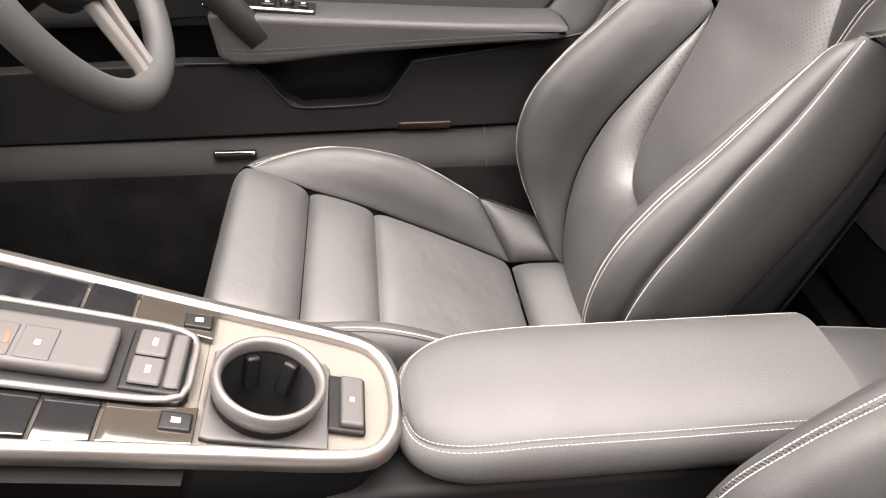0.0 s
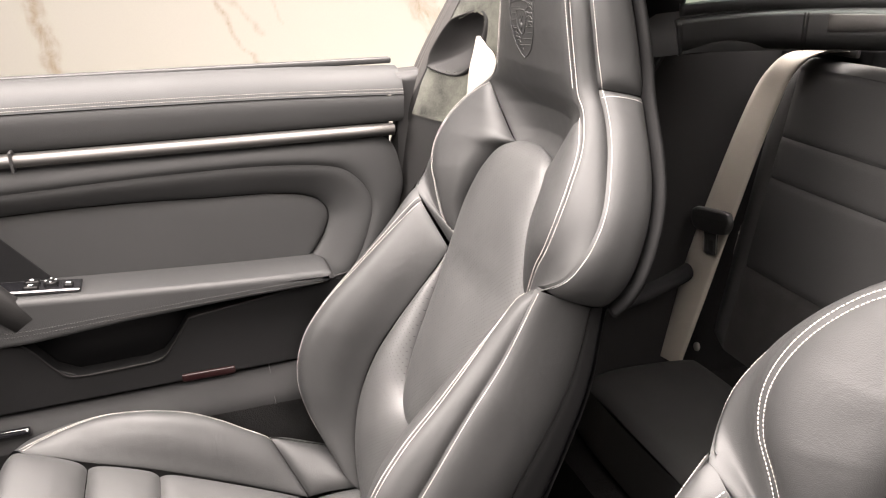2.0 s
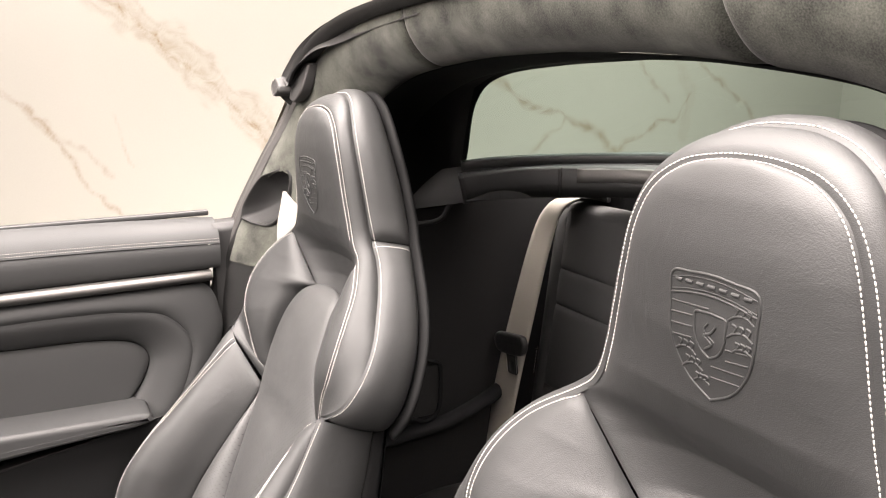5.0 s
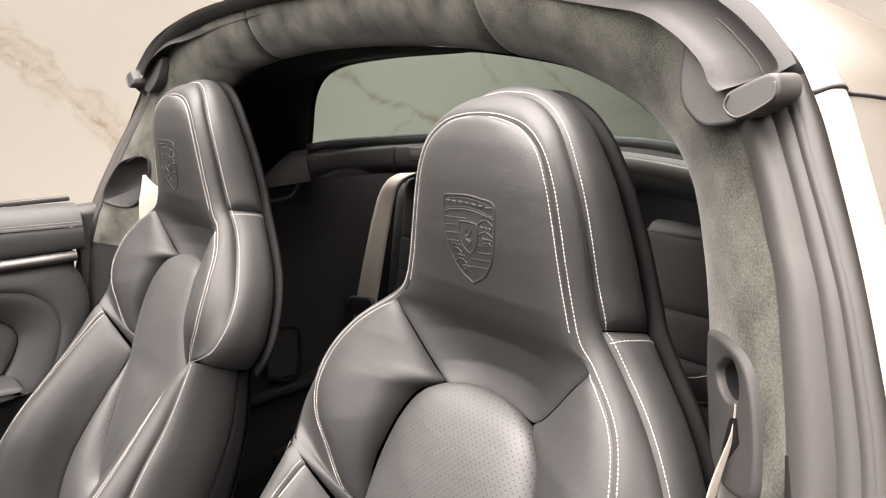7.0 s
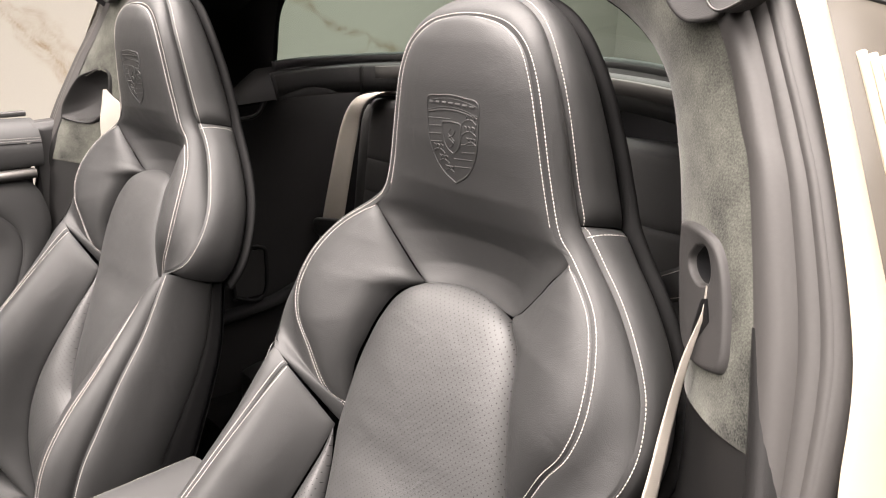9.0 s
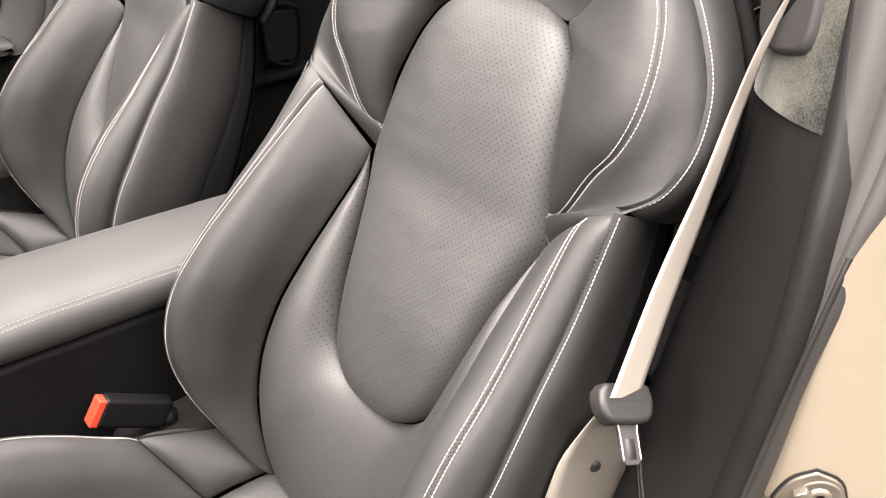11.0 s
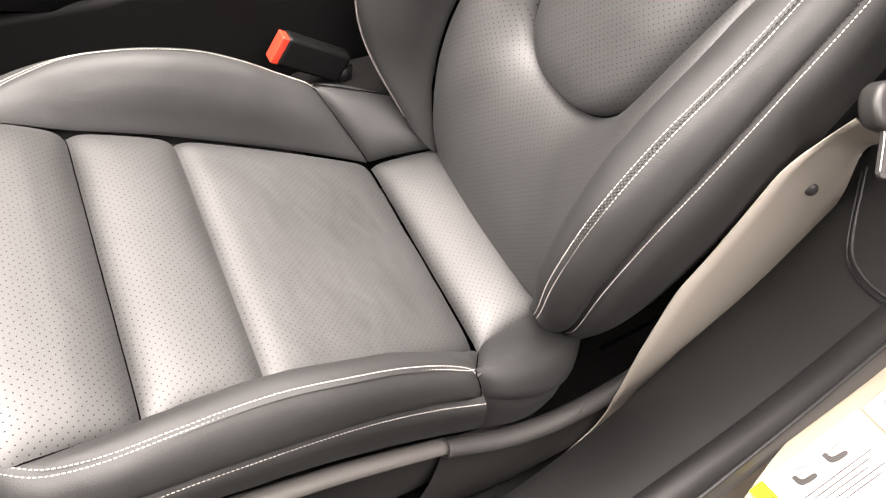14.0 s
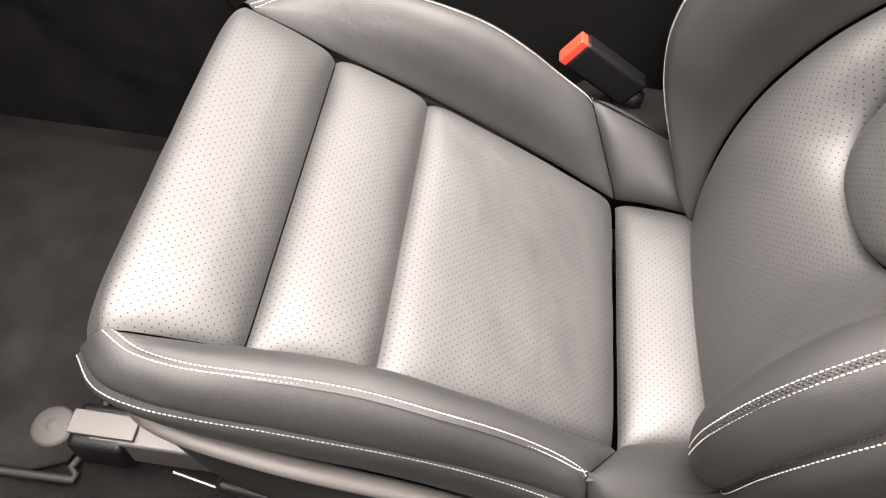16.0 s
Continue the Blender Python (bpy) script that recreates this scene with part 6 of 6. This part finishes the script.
def holed(poly, depth, to_world, radius=0.044, centre=(0.086, -0.020), n=64):
    """A flat plate of the polygon's shape, with the cup's round hole through it."""
    def rim(a):
        dx, dy, best = math.cos(a), math.sin(a), 1.0
        for (x0, y0), (x1, y1) in zip(poly, poly[1:] + poly[:1]):
            ex, ey, px, py = x1 - x0, y1 - y0, x0 - centre[0], y0 - centre[1]
            det = ex * dy - ey * dx
            if abs(det) < 1e-9:
                continue
            r, s = (ex * py - ey * px) / det, (dx * py - dy * px) / det
            if r > 0 and -1e-6 <= s <= 1 + 1e-6:
                best = min(best, r)
        return max(best, radius + 0.001)
    bm = bmesh.new()
    rows = []
    for k in range(n):
        a = 2 * math.pi * k / n
        R = rim(a)
        rows.append([bm.verts.new(to_world(centre[0] + r * math.cos(a), centre[1] + r * math.sin(a), d)) for r, d in ((radius, 0), (radius, depth), (R - 0.0015, depth), (R, depth - 0.0015), (R, 0))])
    for p, q in zip(rows, rows[1:] + rows[:1]):
        for k in range(5):
            bm.faces.new((p[k], p[(k + 1) % 5], q[(k + 1) % 5], q[k]))
    bmesh.ops.recalc_face_normals(bm, faces=bm.faces)
    return bm


def rear_end(scale):
    """The outline's rear part, round the cup."""
    side = [(0.14, 0.085 * scale)] + [(p, q * scale) for p, q in half_line if p < 0.13]
    return side + [(p, -q) for p, q in side[::-1]]


def fore_end(scale):
    side = [(p, q * scale) for p, q in half_line if p > 0.2] + [(0.14, 0.085 * scale)]
    return side + [(p, -q) for p, q in side[::-1]]


part("console_top", prism(fore_end(0.97), 0.03, lambda a, b, d: K(a, b, -0.036 + d), 0.0, 1), WEAVE, console, "woven aluminium console surface")
part("console_top", holed(rear_end(0.97), 0.03, lambda a, b, d: K(a, b, -0.036 + d)), WEAVE, console, "woven aluminium console surface")
part("frame_rail", sweep([K(p, q, 0.0) for p, q in outline], [(-0.007, -0.012), (0.007, -0.016), (0.007, 0.0), (0.003, 0.005), (-0.006, 0.004)], n=120), ALU, console, "bright silver frame")
part("console_side", prism(fore_end(1.02), 0.05, lambda a, b, d: K(a, b, -0.065 + d), 0.0, 1), PLASTIC, console)
part("console_side", holed(rear_end(1.02), 0.05, lambda a, b, d: K(a, b, -0.065 + d)), PLASTIC, console)
for s in (-1, 1):
    gl = [(0.138, s * 0.040), (0.138, s * 0.078), (0.20, s * 0.084), (0.208, s * 0.085), (0.208, s * 0.046), (0.18, s * 0.046)]
    part("gloss_panel", prism(gl, 0.008, lambda a, b, d: K(a, b, -0.006 + d), 0.0012, 1), REFLECTING_GLOSS, console, "gloss black switch panel, coloured paler for the reflection on it")
    for a0, a1 in ((0.211, 0.252), (0.255, 0.60)):
        part("gloss_panel", prism([(a0, s * 0.046), (a1, s * 0.050), (a1, s * (0.078 + 0.063 * a1)), (a0, s * (0.078 + 0.05 * a0 - 0.004))], 0.008, lambda a, b, d: K(a, b, -0.006 + d), 0.0012, 1), GLOSS, console, "gloss black touch panel")
    heat = part("heat_switch", kbox(0.141, 0.166, s * 0.050, s * 0.068, 0.0, 0.005, 0.002), PLASTIC, console, "black seat heating switch")
    part("switch_mark", kbox(0.150, 0.157, s * 0.0565, s * 0.0615, 0.005, 0.0056, 0), WHITE, heat)
part("selector_well", prism([(0.148, -0.034), (0.156, -0.043), (0.60, -0.048), (0.60, 0.048), (0.156, 0.043), (0.148, 0.034)], 0.01, lambda a, b, d: K(a, b, -0.004 + d), 0.003, 2), PLASTIC, console, "black selector surround")
part("selector_frame", sweep([K(*p, 0.006) for p in ((0.60, 0.047), (0.40, 0.046), (0.22, 0.044), (0.165, 0.040), (0.151, 0.028), (0.150, 0.0), (0.151, -0.028), (0.165, -0.040), (0.22, -0.044), (0.40, -0.046), (0.60, -0.047))], ring(0.0035, 0.003, 8), n=80), GUN, console)
part("selector_plate", kbox(0.212, 0.46, -0.033, 0.024, 0.004, 0.018, 0.006, 3), PLATE, console, "satin grey gear selector plate")
for a0, a1 in ((0.256, 0.283), (0.286, 0.316)):
    key = part("selector_key", kbox(a0, a1, -0.028, 0.008, 0.0165, 0.0190, 0.0015), PLATE, console)
    part("switch_mark", kbox(a0 + 0.011, a0 + 0.015, -0.013, -0.008, 0.019, 0.0195, 0), WHITE, key)
    if a0 > 0.28:
        part("selector_mark", kbox(a0 + 0.0035, a0 + 0.0065, -0.016, -0.004, 0.019, 0.0196, 0), RED, key, "red park mark")
part("switch_bay", kbox(0.154, 0.204, -0.037, 0.032, 0.002, 0.009, 0.003), PLASTIC, console)
for q0 in (-0.032, 0.0):
    key = part("roof_switch", kbox(0.172, 0.198, q0, q0 + 0.030, 0.008, 0.013, 0.003), PLATE, console, "satin grey roof switch")
    part("switch_mark", kbox(0.182, 0.186, q0 + 0.011, q0 + 0.019, 0.013, 0.0135, 0), WHITE, key)
part("roof_switch", kbox(0.157, 0.170, -0.032, 0.030, 0.008, 0.012, 0.003), PLATE, console)
part("cup_tray", holed([(0.030, -0.066), (0.134, -0.070), (0.134, 0.032), (0.030, 0.032)], 0.006, lambda a, b, d: K(a, b, -0.005 + d)), PLATE, console)
part("brake_bay", kbox(-0.003, 0.032, -0.046, 0.018, -0.004, 0.002, 0.003), PLASTIC, console)
brake = part("brake_switch", kbox(0.0, 0.021, -0.042, 0.014, 0.0, 0.008, 0.003), PLATE, console, "satin grey parking brake switch")
part("switch_mark", kbox(0.009, 0.013, -0.017, -0.012, 0.008, 0.0085, 0), WHITE, brake)

cup = thing("cup_holder", category="cup holder", label="grey ring cup holder with spring clips in the console")
CM = KM @ pose(0.086, -0.020, 0)
part("cup_ring", turned([(0.040, 0.018), (0.0405, 0.026), (0.044, 0.030), (0.048, 0.028), (0.049, 0.020), (0.047, 0.012), (0.043, 0.010), (0.040, 0.018)], 56, m=CM), GUN, cup, "satin grey ring")
part("cup_wall", turned([(0.042, 0.020), (0.040, -0.02), (0.038, -0.062), (0.0, -0.063)], 48, m=CM), LINER, cup)
# Paler disc puts the light on the cup's floor into its colour.
part("lit_cup_floor", turned([(0, -0.060), (0.026, -0.060), (0.027, -0.062)], 36, m=CM), PLATE, cup)
part("cup_wall_outer", turned([(0.045, 0.014), (0.044, 0.0), (0.043, -0.02)], 48, m=CM), PLASTIC, cup)
for ang in (65, 120):
    part("spring_clip", rbox((0.012, 0.013, 0.034), 0.003, 2, m=CM @ pose(0, 0, 0, 0, 0, ang) @ pose(0.035, 0, -0.002, 0, 12, 0)), PLASTIC, cup, "black spring clip")

# padded armrest lid
lid = thing("console_box", category="armrest", label="padded slate grey leather centre armrest with cream stitching")
AY = 0.008
ring_l = [(-0.10, -0.073), (-0.165, -0.070), (-0.200, -0.052), (-0.213, -0.02), (-0.214, 0.02), (-0.200, 0.052), (-0.165, 0.070), (-0.10, 0.073)]
top_l = [(0.20, -0.072), (0.05, -0.073), (-0.05, -0.073)] + ring_l + [(-0.05, 0.073), (0.05, 0.073), (0.20, 0.072)]
zt = lambda x: 0.708 - 0.014 * max(0.0, (-0.10 - x) / 0.11) ** 2
A3 = [(x, AY + y, zt(x)) for x, y in top_l]
near_half, far_half = A3[:7] , A3[7:][::-1]
lidtop, g, n = panel("lid_top", near_half, far_half, LID, lid, bulge=[0.014] * 5 + [0.006], ns=30, nt=70, tuck=0.003, even=False, power=3.2, flip=True)
low_l = [(x * 1.01, AY + (y - 0) * 1.05, 0.660) for x, y in top_l]
sidep, g2, n2 = panel("lid_side", A3, low_l, LID, lid, bulge=0.008, ns=14, nt=120, tuck=0.003, even=False, flip=False, power=2.2)
stitches("lid_stitching", [track(g2, n2, 0.005), track(g, n, 0.005), track(g, n, 0.005, True)], lid, radius=0.00055, length=0.0036, material=GREYTHREAD, label="grey stitching")
part("box_side", prism([(-0.232, 0.655), (0.32, 0.655), (0.34, 0.60), (0.34, 0.36), (-0.40, 0.36), (-0.52, 0.60), (-0.36, 0.652), (-0.25, 0.652)], 0.150, lambda a, b, d: (a, AY - 0.075 + d, b), 0.010, 3), SHELL, lid, "dark plastic console side")
part("tunnel_carpet", rbox((0.20, 0.080, 0.16), 0.020, 3, m=pose(0.035, -0.110, 0.435)), MATCLOTH, lid, "black pile carpet on the tunnel flank")
rearp, g3, n3 = panel("console_tail", [(0.202, AY - 0.07, 0.690), (0.26, AY - 0.07, 0.686), (0.42, AY - 0.07, 0.665)], [(0.202, AY + 0.07, 0.690), (0.26, AY + 0.07, 0.686), (0.42, AY + 0.07, 0.665)], LEATHER, lid, bulge=0.010, ns=16, nt=30, tuck=0.003, ends=(0.01, 0.01))
stitches("tail_stitching", [track(g3, n3, 0.006), track(g3, n3, 0.006, True)], rearp, material=GREYTHREAD, label="grey stitching")
part("tail_box", rbox((0.24, 0.14, 0.10), 0.015, 3, m=pose(0.32, AY, 0.63)), SOFT, lid)

# ---- belts, buckles and jamb ----
belt = thing("front_seat_belt", category="seat belt", label="greige front seat belt hanging beside the passenger seat")
webbing("belt_webbing", [(0.326, -0.6160, 1.152), (0.322, -0.6170, 1.130), (0.3120, -0.6105, 1.090), (0.2965, -0.609, 1.039), (0.2653, -0.6173, 0.9976), (0.2138, -0.6281, 0.9358), (0.159, -0.6435, 0.860)], [(0.3268, -0.6168, 1.151), (0.3235, -0.6185, 1.128), (0.3175, -0.6140, 1.086), (0.3100, -0.612, 1.038), (0.2755, -0.622, 0.9737), (0.2337, -0.634, 0.9082), (0.190, -0.649, 0.846)], belt)
webbing("belt_webbing_lower", [(0.172, -0.628, 0.825), (0.1816, -0.613, 0.789), (0.160, -0.610, 0.762), (0.1467, -0.610, 0.7186), (0.1318, -0.610, 0.6676), (0.1175, -0.610, 0.6274), (0.1111, -0.612, 0.5774), (0.1087, -0.613, 0.518), (0.111, -0.613, 0.446), (0.106, -0.613, 0.370), (0.058, -0.615, 0.30)], [(0.215, -0.640, 0.80), (0.2444, -0.615, 0.7586), (0.262, -0.615, 0.702), (0.264, -0.616, 0.655), (0.262, -0.616, 0.5846), (0.2462, -0.615, 0.5274), (0.2147, -0.613, 0.4748), (0.1784, -0.611, 0.4276), (0.1473, -0.610, 0.3851), (0.113, -0.610, 0.350), (0.070, -0.61, 0.285)], belt)
tz, tx = Vector((0.43, 0.66, 0.62)).normalized(), Vector((0.9, -0.3, -0.3)).normalized()
ty = tz.cross(tx).normalized()
tx = ty.cross(tz)
tongue_on(belt, Matrix.Translation((0.175, -0.645, 0.845)) @ Matrix((tx, ty, tz)).transposed().to_4x4())
part("belt_button", turned([(0, 0.0018), (0.0045, 0.0018), (0.0055, 0)], 16, m=Matrix.Translation((0.2095, -0.6145, 0.7255)) @ Vector((-0.45, -0.8, 0.4)).to_track_quat("Z", "Y").to_matrix().to_4x4()), BLACKINK, belt, "black belt stop button")

driver_belt = thing("front_seat_belt", category="seat belt", label="greige front seat belt running from the pillar behind the driver's seat")
webbing("belt_webbing", [(0.332, 0.6099, 1.1899), (0.3265, 0.6102, 1.1632), (0.320, 0.611, 1.1325), (0.318, 0.614, 1.08), (0.315, 0.615, 1.00), (0.30, 0.612, 0.90)], [(0.3358, 0.6045, 1.1904), (0.3421, 0.5914, 1.1771), (0.3503, 0.5762, 1.160), (0.358, 0.566, 1.10), (0.352, 0.567, 1.00), (0.335, 0.567, 0.90)], driver_belt)

for nm, yc in (("passenger", -0.113), ("driver", 0.135)):
    buckle = thing("belt_buckle", category="belt buckle", group="belt buckles", label="black belt buckle with a red press button")
    m = Matrix.Translation((-0.050, yc, 0.565)) @ pose(0, 0, 0, 0, -58, 0)
    shell = part("buckle_body", rbox((0.040, 0.022, 0.09), 0.005, 2, m=m @ pose(0, 0, -0.012)), PLASTIC, buckle)
    part("press_button", rbox((0.037, 0.018, 0.012), 0.002, 2, m=m @ pose(-0.001, 0, 0.035)), RED, shell, "red press button")
    part("buckle_stalk", sweep([tuple(m @ Vector((0, 0, -0.06))), (0.0, yc, 0.45), (0.01, yc, 0.36)], ring(0.012, 0.008, 8), n=10, up=(0, 1, 0)), PLASTIC, buckle)

J = lambda a, z, d=0.0: (0.275 + 0.6 * a - 0.8 * d, -0.768 - 0.8 * a - 0.6 * d, z)
striker = thing("door_striker", category="door striker", label="bright steel door striker on the painted jamb")
plate = rounded([(-0.0059, 0.809), (0.0126, 0.8024), (0.0229, 0.783), (0.0320, 0.7457), (0.0262, 0.7142), (0.0110, 0.7049), (-0.0086, 0.7159), (-0.025, 0.7465), (-0.029, 0.766), (-0.0214, 0.7949)], 48)
part("striker_gasket", prism([(a * 1.07, 0.757 + (b - 0.757) * 1.05) for a, b in plate], 0.0016, lambda a, b, d: J(a, b, d), 0.0005, 1), RUBBER, striker, "thin black gasket")
base = part("striker_plate", prism(plate, 0.004, lambda a, b, d: J(a, b, d), 0.0018, 3), ZINC, striker)
for a, z in ((0.0025, 0.786), (0.001, 0.727)):
    m = Matrix.Translation(J(a, z, 0.004)) @ Vector((-0.8, -0.6, 0)).to_track_quat("Z", "Y").to_matrix().to_4x4()
    part("screw_seat", turned([(0.0165, 0.0), (0.0155, 0.0012), (0.0140, 0.0012), (0.0115, -0.0008), (0.0, -0.0008)], 28, m=m), ZINC, base, "pressed ring round the screw")
    part("screw", turned([(0, 0.0012), (0.0035, 0.0012), (0.0040, 0.0030), (0.0075, 0.0026), (0.0088, 0.0)], 24, m=m), ZINC, striker, "steel screw")
    part("screw_socket", turned([(0, 0.0022), (0.0034, 0.0022), (0.0036, 0.0010)], 6, m=m), REFLECT, base, "rusty screw socket")
part("striker_loop", sweep([J(-0.033, 0.765, 0.002), J(-0.033, 0.765, 0.018), J(-0.027, 0.760, 0.024), J(-0.010, 0.752, 0.024), J(0.012, 0.740, 0.022), J(0.024, 0.739, 0.016), J(0.026, 0.748, 0.008), J(0.016, 0.762, 0.005), J(-0.002, 0.778, 0.004), J(-0.014, 0.791, 0.003)], [(-0.0045, -0.007), (0.0045, -0.007), (0.0055, 0.0), (0.0045, 0.007), (-0.0045, 0.007), (-0.0055, 0.0)], n=60, up=(0.8, 0.6, 0.15)), ZINC, striker, "steel striker loop")
part("jamb_stud", turned([(0, 0.003), (0.004, 0.003), (0.006, 0.0)], 16, m=Matrix.Translation(J(-0.040, 0.772, 0.0)) @ Vector((-0.8, -0.6, 0)).to_track_quat("Z", "Y").to_matrix().to_4x4()), RUBBER, striker, "small dark plug")


ON = lambda a, b, d: JS(a, b, d, radians(22))


def disc(cx, cz, r0, r1, d, n=48):
    bm = bmesh.new()
    a = [bm.verts.new(ON(cx + r0 * math.cos(t), cz + r0 * math.sin(t), d)) for t in np.linspace(0, 2 * math.pi, n, endpoint=False)]
    b = [bm.verts.new(ON(cx + r1 * math.cos(t), cz + r1 * math.sin(t), d)) for t in np.linspace(0, 2 * math.pi, n, endpoint=False)]
    for i in range(n):
        bm.faces.new((a[i], a[(i + 1) % n], b[(i + 1) % n], b[i]))
    return bm


def mark(points, d0=0.0022, thick=0.0003):
    return prism(points, thick, lambda a, b, d: ON(a, b, d0 + d), 0)


def tag(a0, a1, z0, z1, d0=0.0012, d1=0.0018, corner=0.0):
    if not corner:
        return mark([(a0, z0), (a1, z0), (a1, z1), (a0, z1)], d0, d1 - d0)
    pts = []
    for cx, cz, t0 in ((a1 - corner, z1 - corner, 0), (a0 + corner, z1 - corner, 90), (a0 + corner, z0 + corner, 180), (a1 - corner, z0 + corner, 270)):
        pts += [(cx + corner * math.cos(radians(t0 + t)), cz + corner * math.sin(radians(t0 + t))) for t in (0, 30, 60, 90)]
    return mark(pts, d0, d1 - d0)


def stroke(parent, points, material=None, width=0.0005):
    part("print_line", sweep([ON(a, b, 0.0021) for a, b in points], ring(width, 0.0002, 6), n=8 * len(points), up=(-0.613, -0.46, 0.643)), material or BLACKINK, parent)


def seat_sign(parent, a, b, k=1.0):
    """A small line drawing of a seat."""
    stroke(parent, [(a, b), (a + 0.003 * k, b + 0.012 * k), (a + 0.006 * k, b + 0.013 * k), (a + 0.004 * k, b + 0.001 * k), (a + 0.012 * k, b + 0.001 * k), (a + 0.012 * k, b - 0.003 * k), (a, b)], GUN, 0.0003)


label1 = thing("airbag_sticker", category="warning sticker", label="white and yellow warning sticker with a red ring on the jamb")
part("sticker_sheet", tag(-0.017, 0.063, -0.0866, 0.0244, corner=0.003), WHITE, label1)
part("yellow_band", tag(-0.0168, 0.0628, 0.0137, 0.0242, 0.0018, 0.0022), YELLOW, label1)
part("warning_triangle", mark([(0.010, 0.0148), (0.020, 0.0148), (0.015, 0.0232)], 0.0023), BLACKINK, label1)
part("exclamation_mark", mark([(0.0147, 0.0175), (0.0153, 0.0175), (0.0156, 0.0212), (0.0144, 0.0212)], 0.0027), YELLOW, label1)
part("red_ring", disc(0.0139, -0.0177, 0.0245, 0.0292, 0.0023), ORANGE, label1)
part("red_bar", mark([(0.0005, 0.0045), (0.0045, 0.0065), (0.0272, -0.0400), (0.0232, -0.0420)], 0.0024), ORANGE, label1)
part("pictogram", mark(rounded([(0.012, -0.020), (0.018, -0.024), (0.022, -0.018), (0.020, -0.011), (0.016, -0.014)])), BLACKINK, label1)
part("pictogram", mark(rounded([(0.028, -0.030), (0.035, -0.031), (0.034, -0.024), (0.030, -0.024)])), BLACKINK, label1)
part("arrow", mark([(0.026, -0.0235), (0.028, -0.0225), (0.0265, -0.0185), (0.028, -0.018), (0.0245, -0.0155), (0.0232, -0.0195), (0.0245, -0.0192)]), BLACKINK, label1)
for q in (0.0, 0.004):
    part("pictogram", mark([(0.014 + q, -0.004), (0.0158 + q, -0.0035), (0.0162 + q, -0.009)]), BLACKINK, label1)
stroke(label1, [(-0.006, -0.024), (-0.003, -0.012), (0.002, -0.008), (0.004, -0.016), (0.008, -0.028), (0.0, -0.031)], GUN, 0.0002)
stroke(label1, [(0.020, -0.028), (0.026, -0.012), (0.033, -0.012), (0.035, -0.020)], GUN, 0.0002)
stroke(label1, [(-0.016, -0.051), (-0.004, -0.051)], None, 0.0003)
stroke(label1, [(0.012, -0.056), (0.012, -0.075)], None, 0.0003)
seat_sign(label1, -0.011, -0.070)
seat_sign(label1, 0.018, -0.072)
stroke(label1, [(-0.003, -0.064), (0.003, -0.068)], ORANGE, 0.0006)
stroke(label1, [(0.024, -0.064), (0.030, -0.070)], ORANGE, 0.0007)
stroke(label1, [(0.030, -0.064), (0.024, -0.070)], ORANGE, 0.0007)
part("pictogram", mark(rounded([(0.002, -0.051), (0.006, -0.053), (0.008, -0.048), (0.004, -0.046)])), BLACKINK, label1)
stroke(label1, [(0.014, -0.049), (0.019, -0.047), (0.024, -0.049), (0.024, -0.055), (0.019, -0.053), (0.014, -0.055), (0.014, -0.049)], None, 0.0004)
label2 = thing("child_seat_sticker", category="warning sticker", label="white sticker with small print on the jamb")
part("sticker_sheet", tag(-0.019, 0.040, -0.205, -0.090, corner=0.003), WHITE, label2)
part("yellow_band", tag(-0.0188, 0.0398, -0.2048, -0.190, 0.0018, 0.0022), YELLOW, label2)
part("warning_triangle", mark([(-0.008, -0.2035), (0.004, -0.2035), (-0.002, -0.192)], 0.0023), BLACKINK, label2)
for k in range(5):
    stroke(label2, [(0.014 + 0.005 * k, -0.180), (0.014 + 0.005 * k, -0.105 - 0.006 * (k % 3))], GUN, 0.0005)
stroke(label2, [(-0.014, -0.184), (-0.010, -0.165), (-0.004, -0.140), (-0.006, -0.115), (0.002, -0.104)], GUN, 0.0003)
for q in (-0.170, -0.138):
    part("pictogram", mark(rounded([(-0.006, q), (0.004, q + 0.002), (0.006, q + 0.016), (0.002, q + 0.017), (0.0, q + 0.006), (-0.006, q + 0.004)])), GUN, label2)

# ---- footwell ----
fm = thing("floor_mat", category="floor mat", label="grey pile floor mat in the passenger footwell")
part("mat_surface", prism([(-1.4, -0.56), (-0.60, -0.565), (-0.565, -0.55), (-0.555, -0.52), (-0.555, -0.10), (-1.4, -0.08)], 0.010, lambda a, b, d: (a, b, 0.286 + d), 0.004, 2), MATCLOTH, fm)
part("mat_edge", sweep([(-1.4, -0.565, 0.294), (-0.61, -0.570, 0.294), (-0.565, -0.555, 0.294), (-0.550, -0.515, 0.294), (-0.550, -0.10, 0.294)], ring(0.005, 0.005, 8), n=50), SOFT, fm, "bound mat edge")
part("mat_clip", turned([(0, 0.006), (0.006, 0.006), (0.008, 0.004), (0.020, 0.004), (0.024, 0.0), (0.024, -0.002)], 30, m=pose(-0.595, -0.515, 0.296)), TRIM, fm, "round grey mat clip")
fm2 = thing("floor_mat", category="floor mat", label="grey pile floor mat in the driver's footwell")
part("mat_surface", prism([(-1.4, 0.585), (-0.60, 0.585), (-0.565, 0.57), (-0.555, 0.54), (-0.555, 0.13), (-1.4, 0.11)], 0.010, lambda a, b, d: (a, b, 0.286 + d), 0.004, 2), MATCLOTH, fm2)
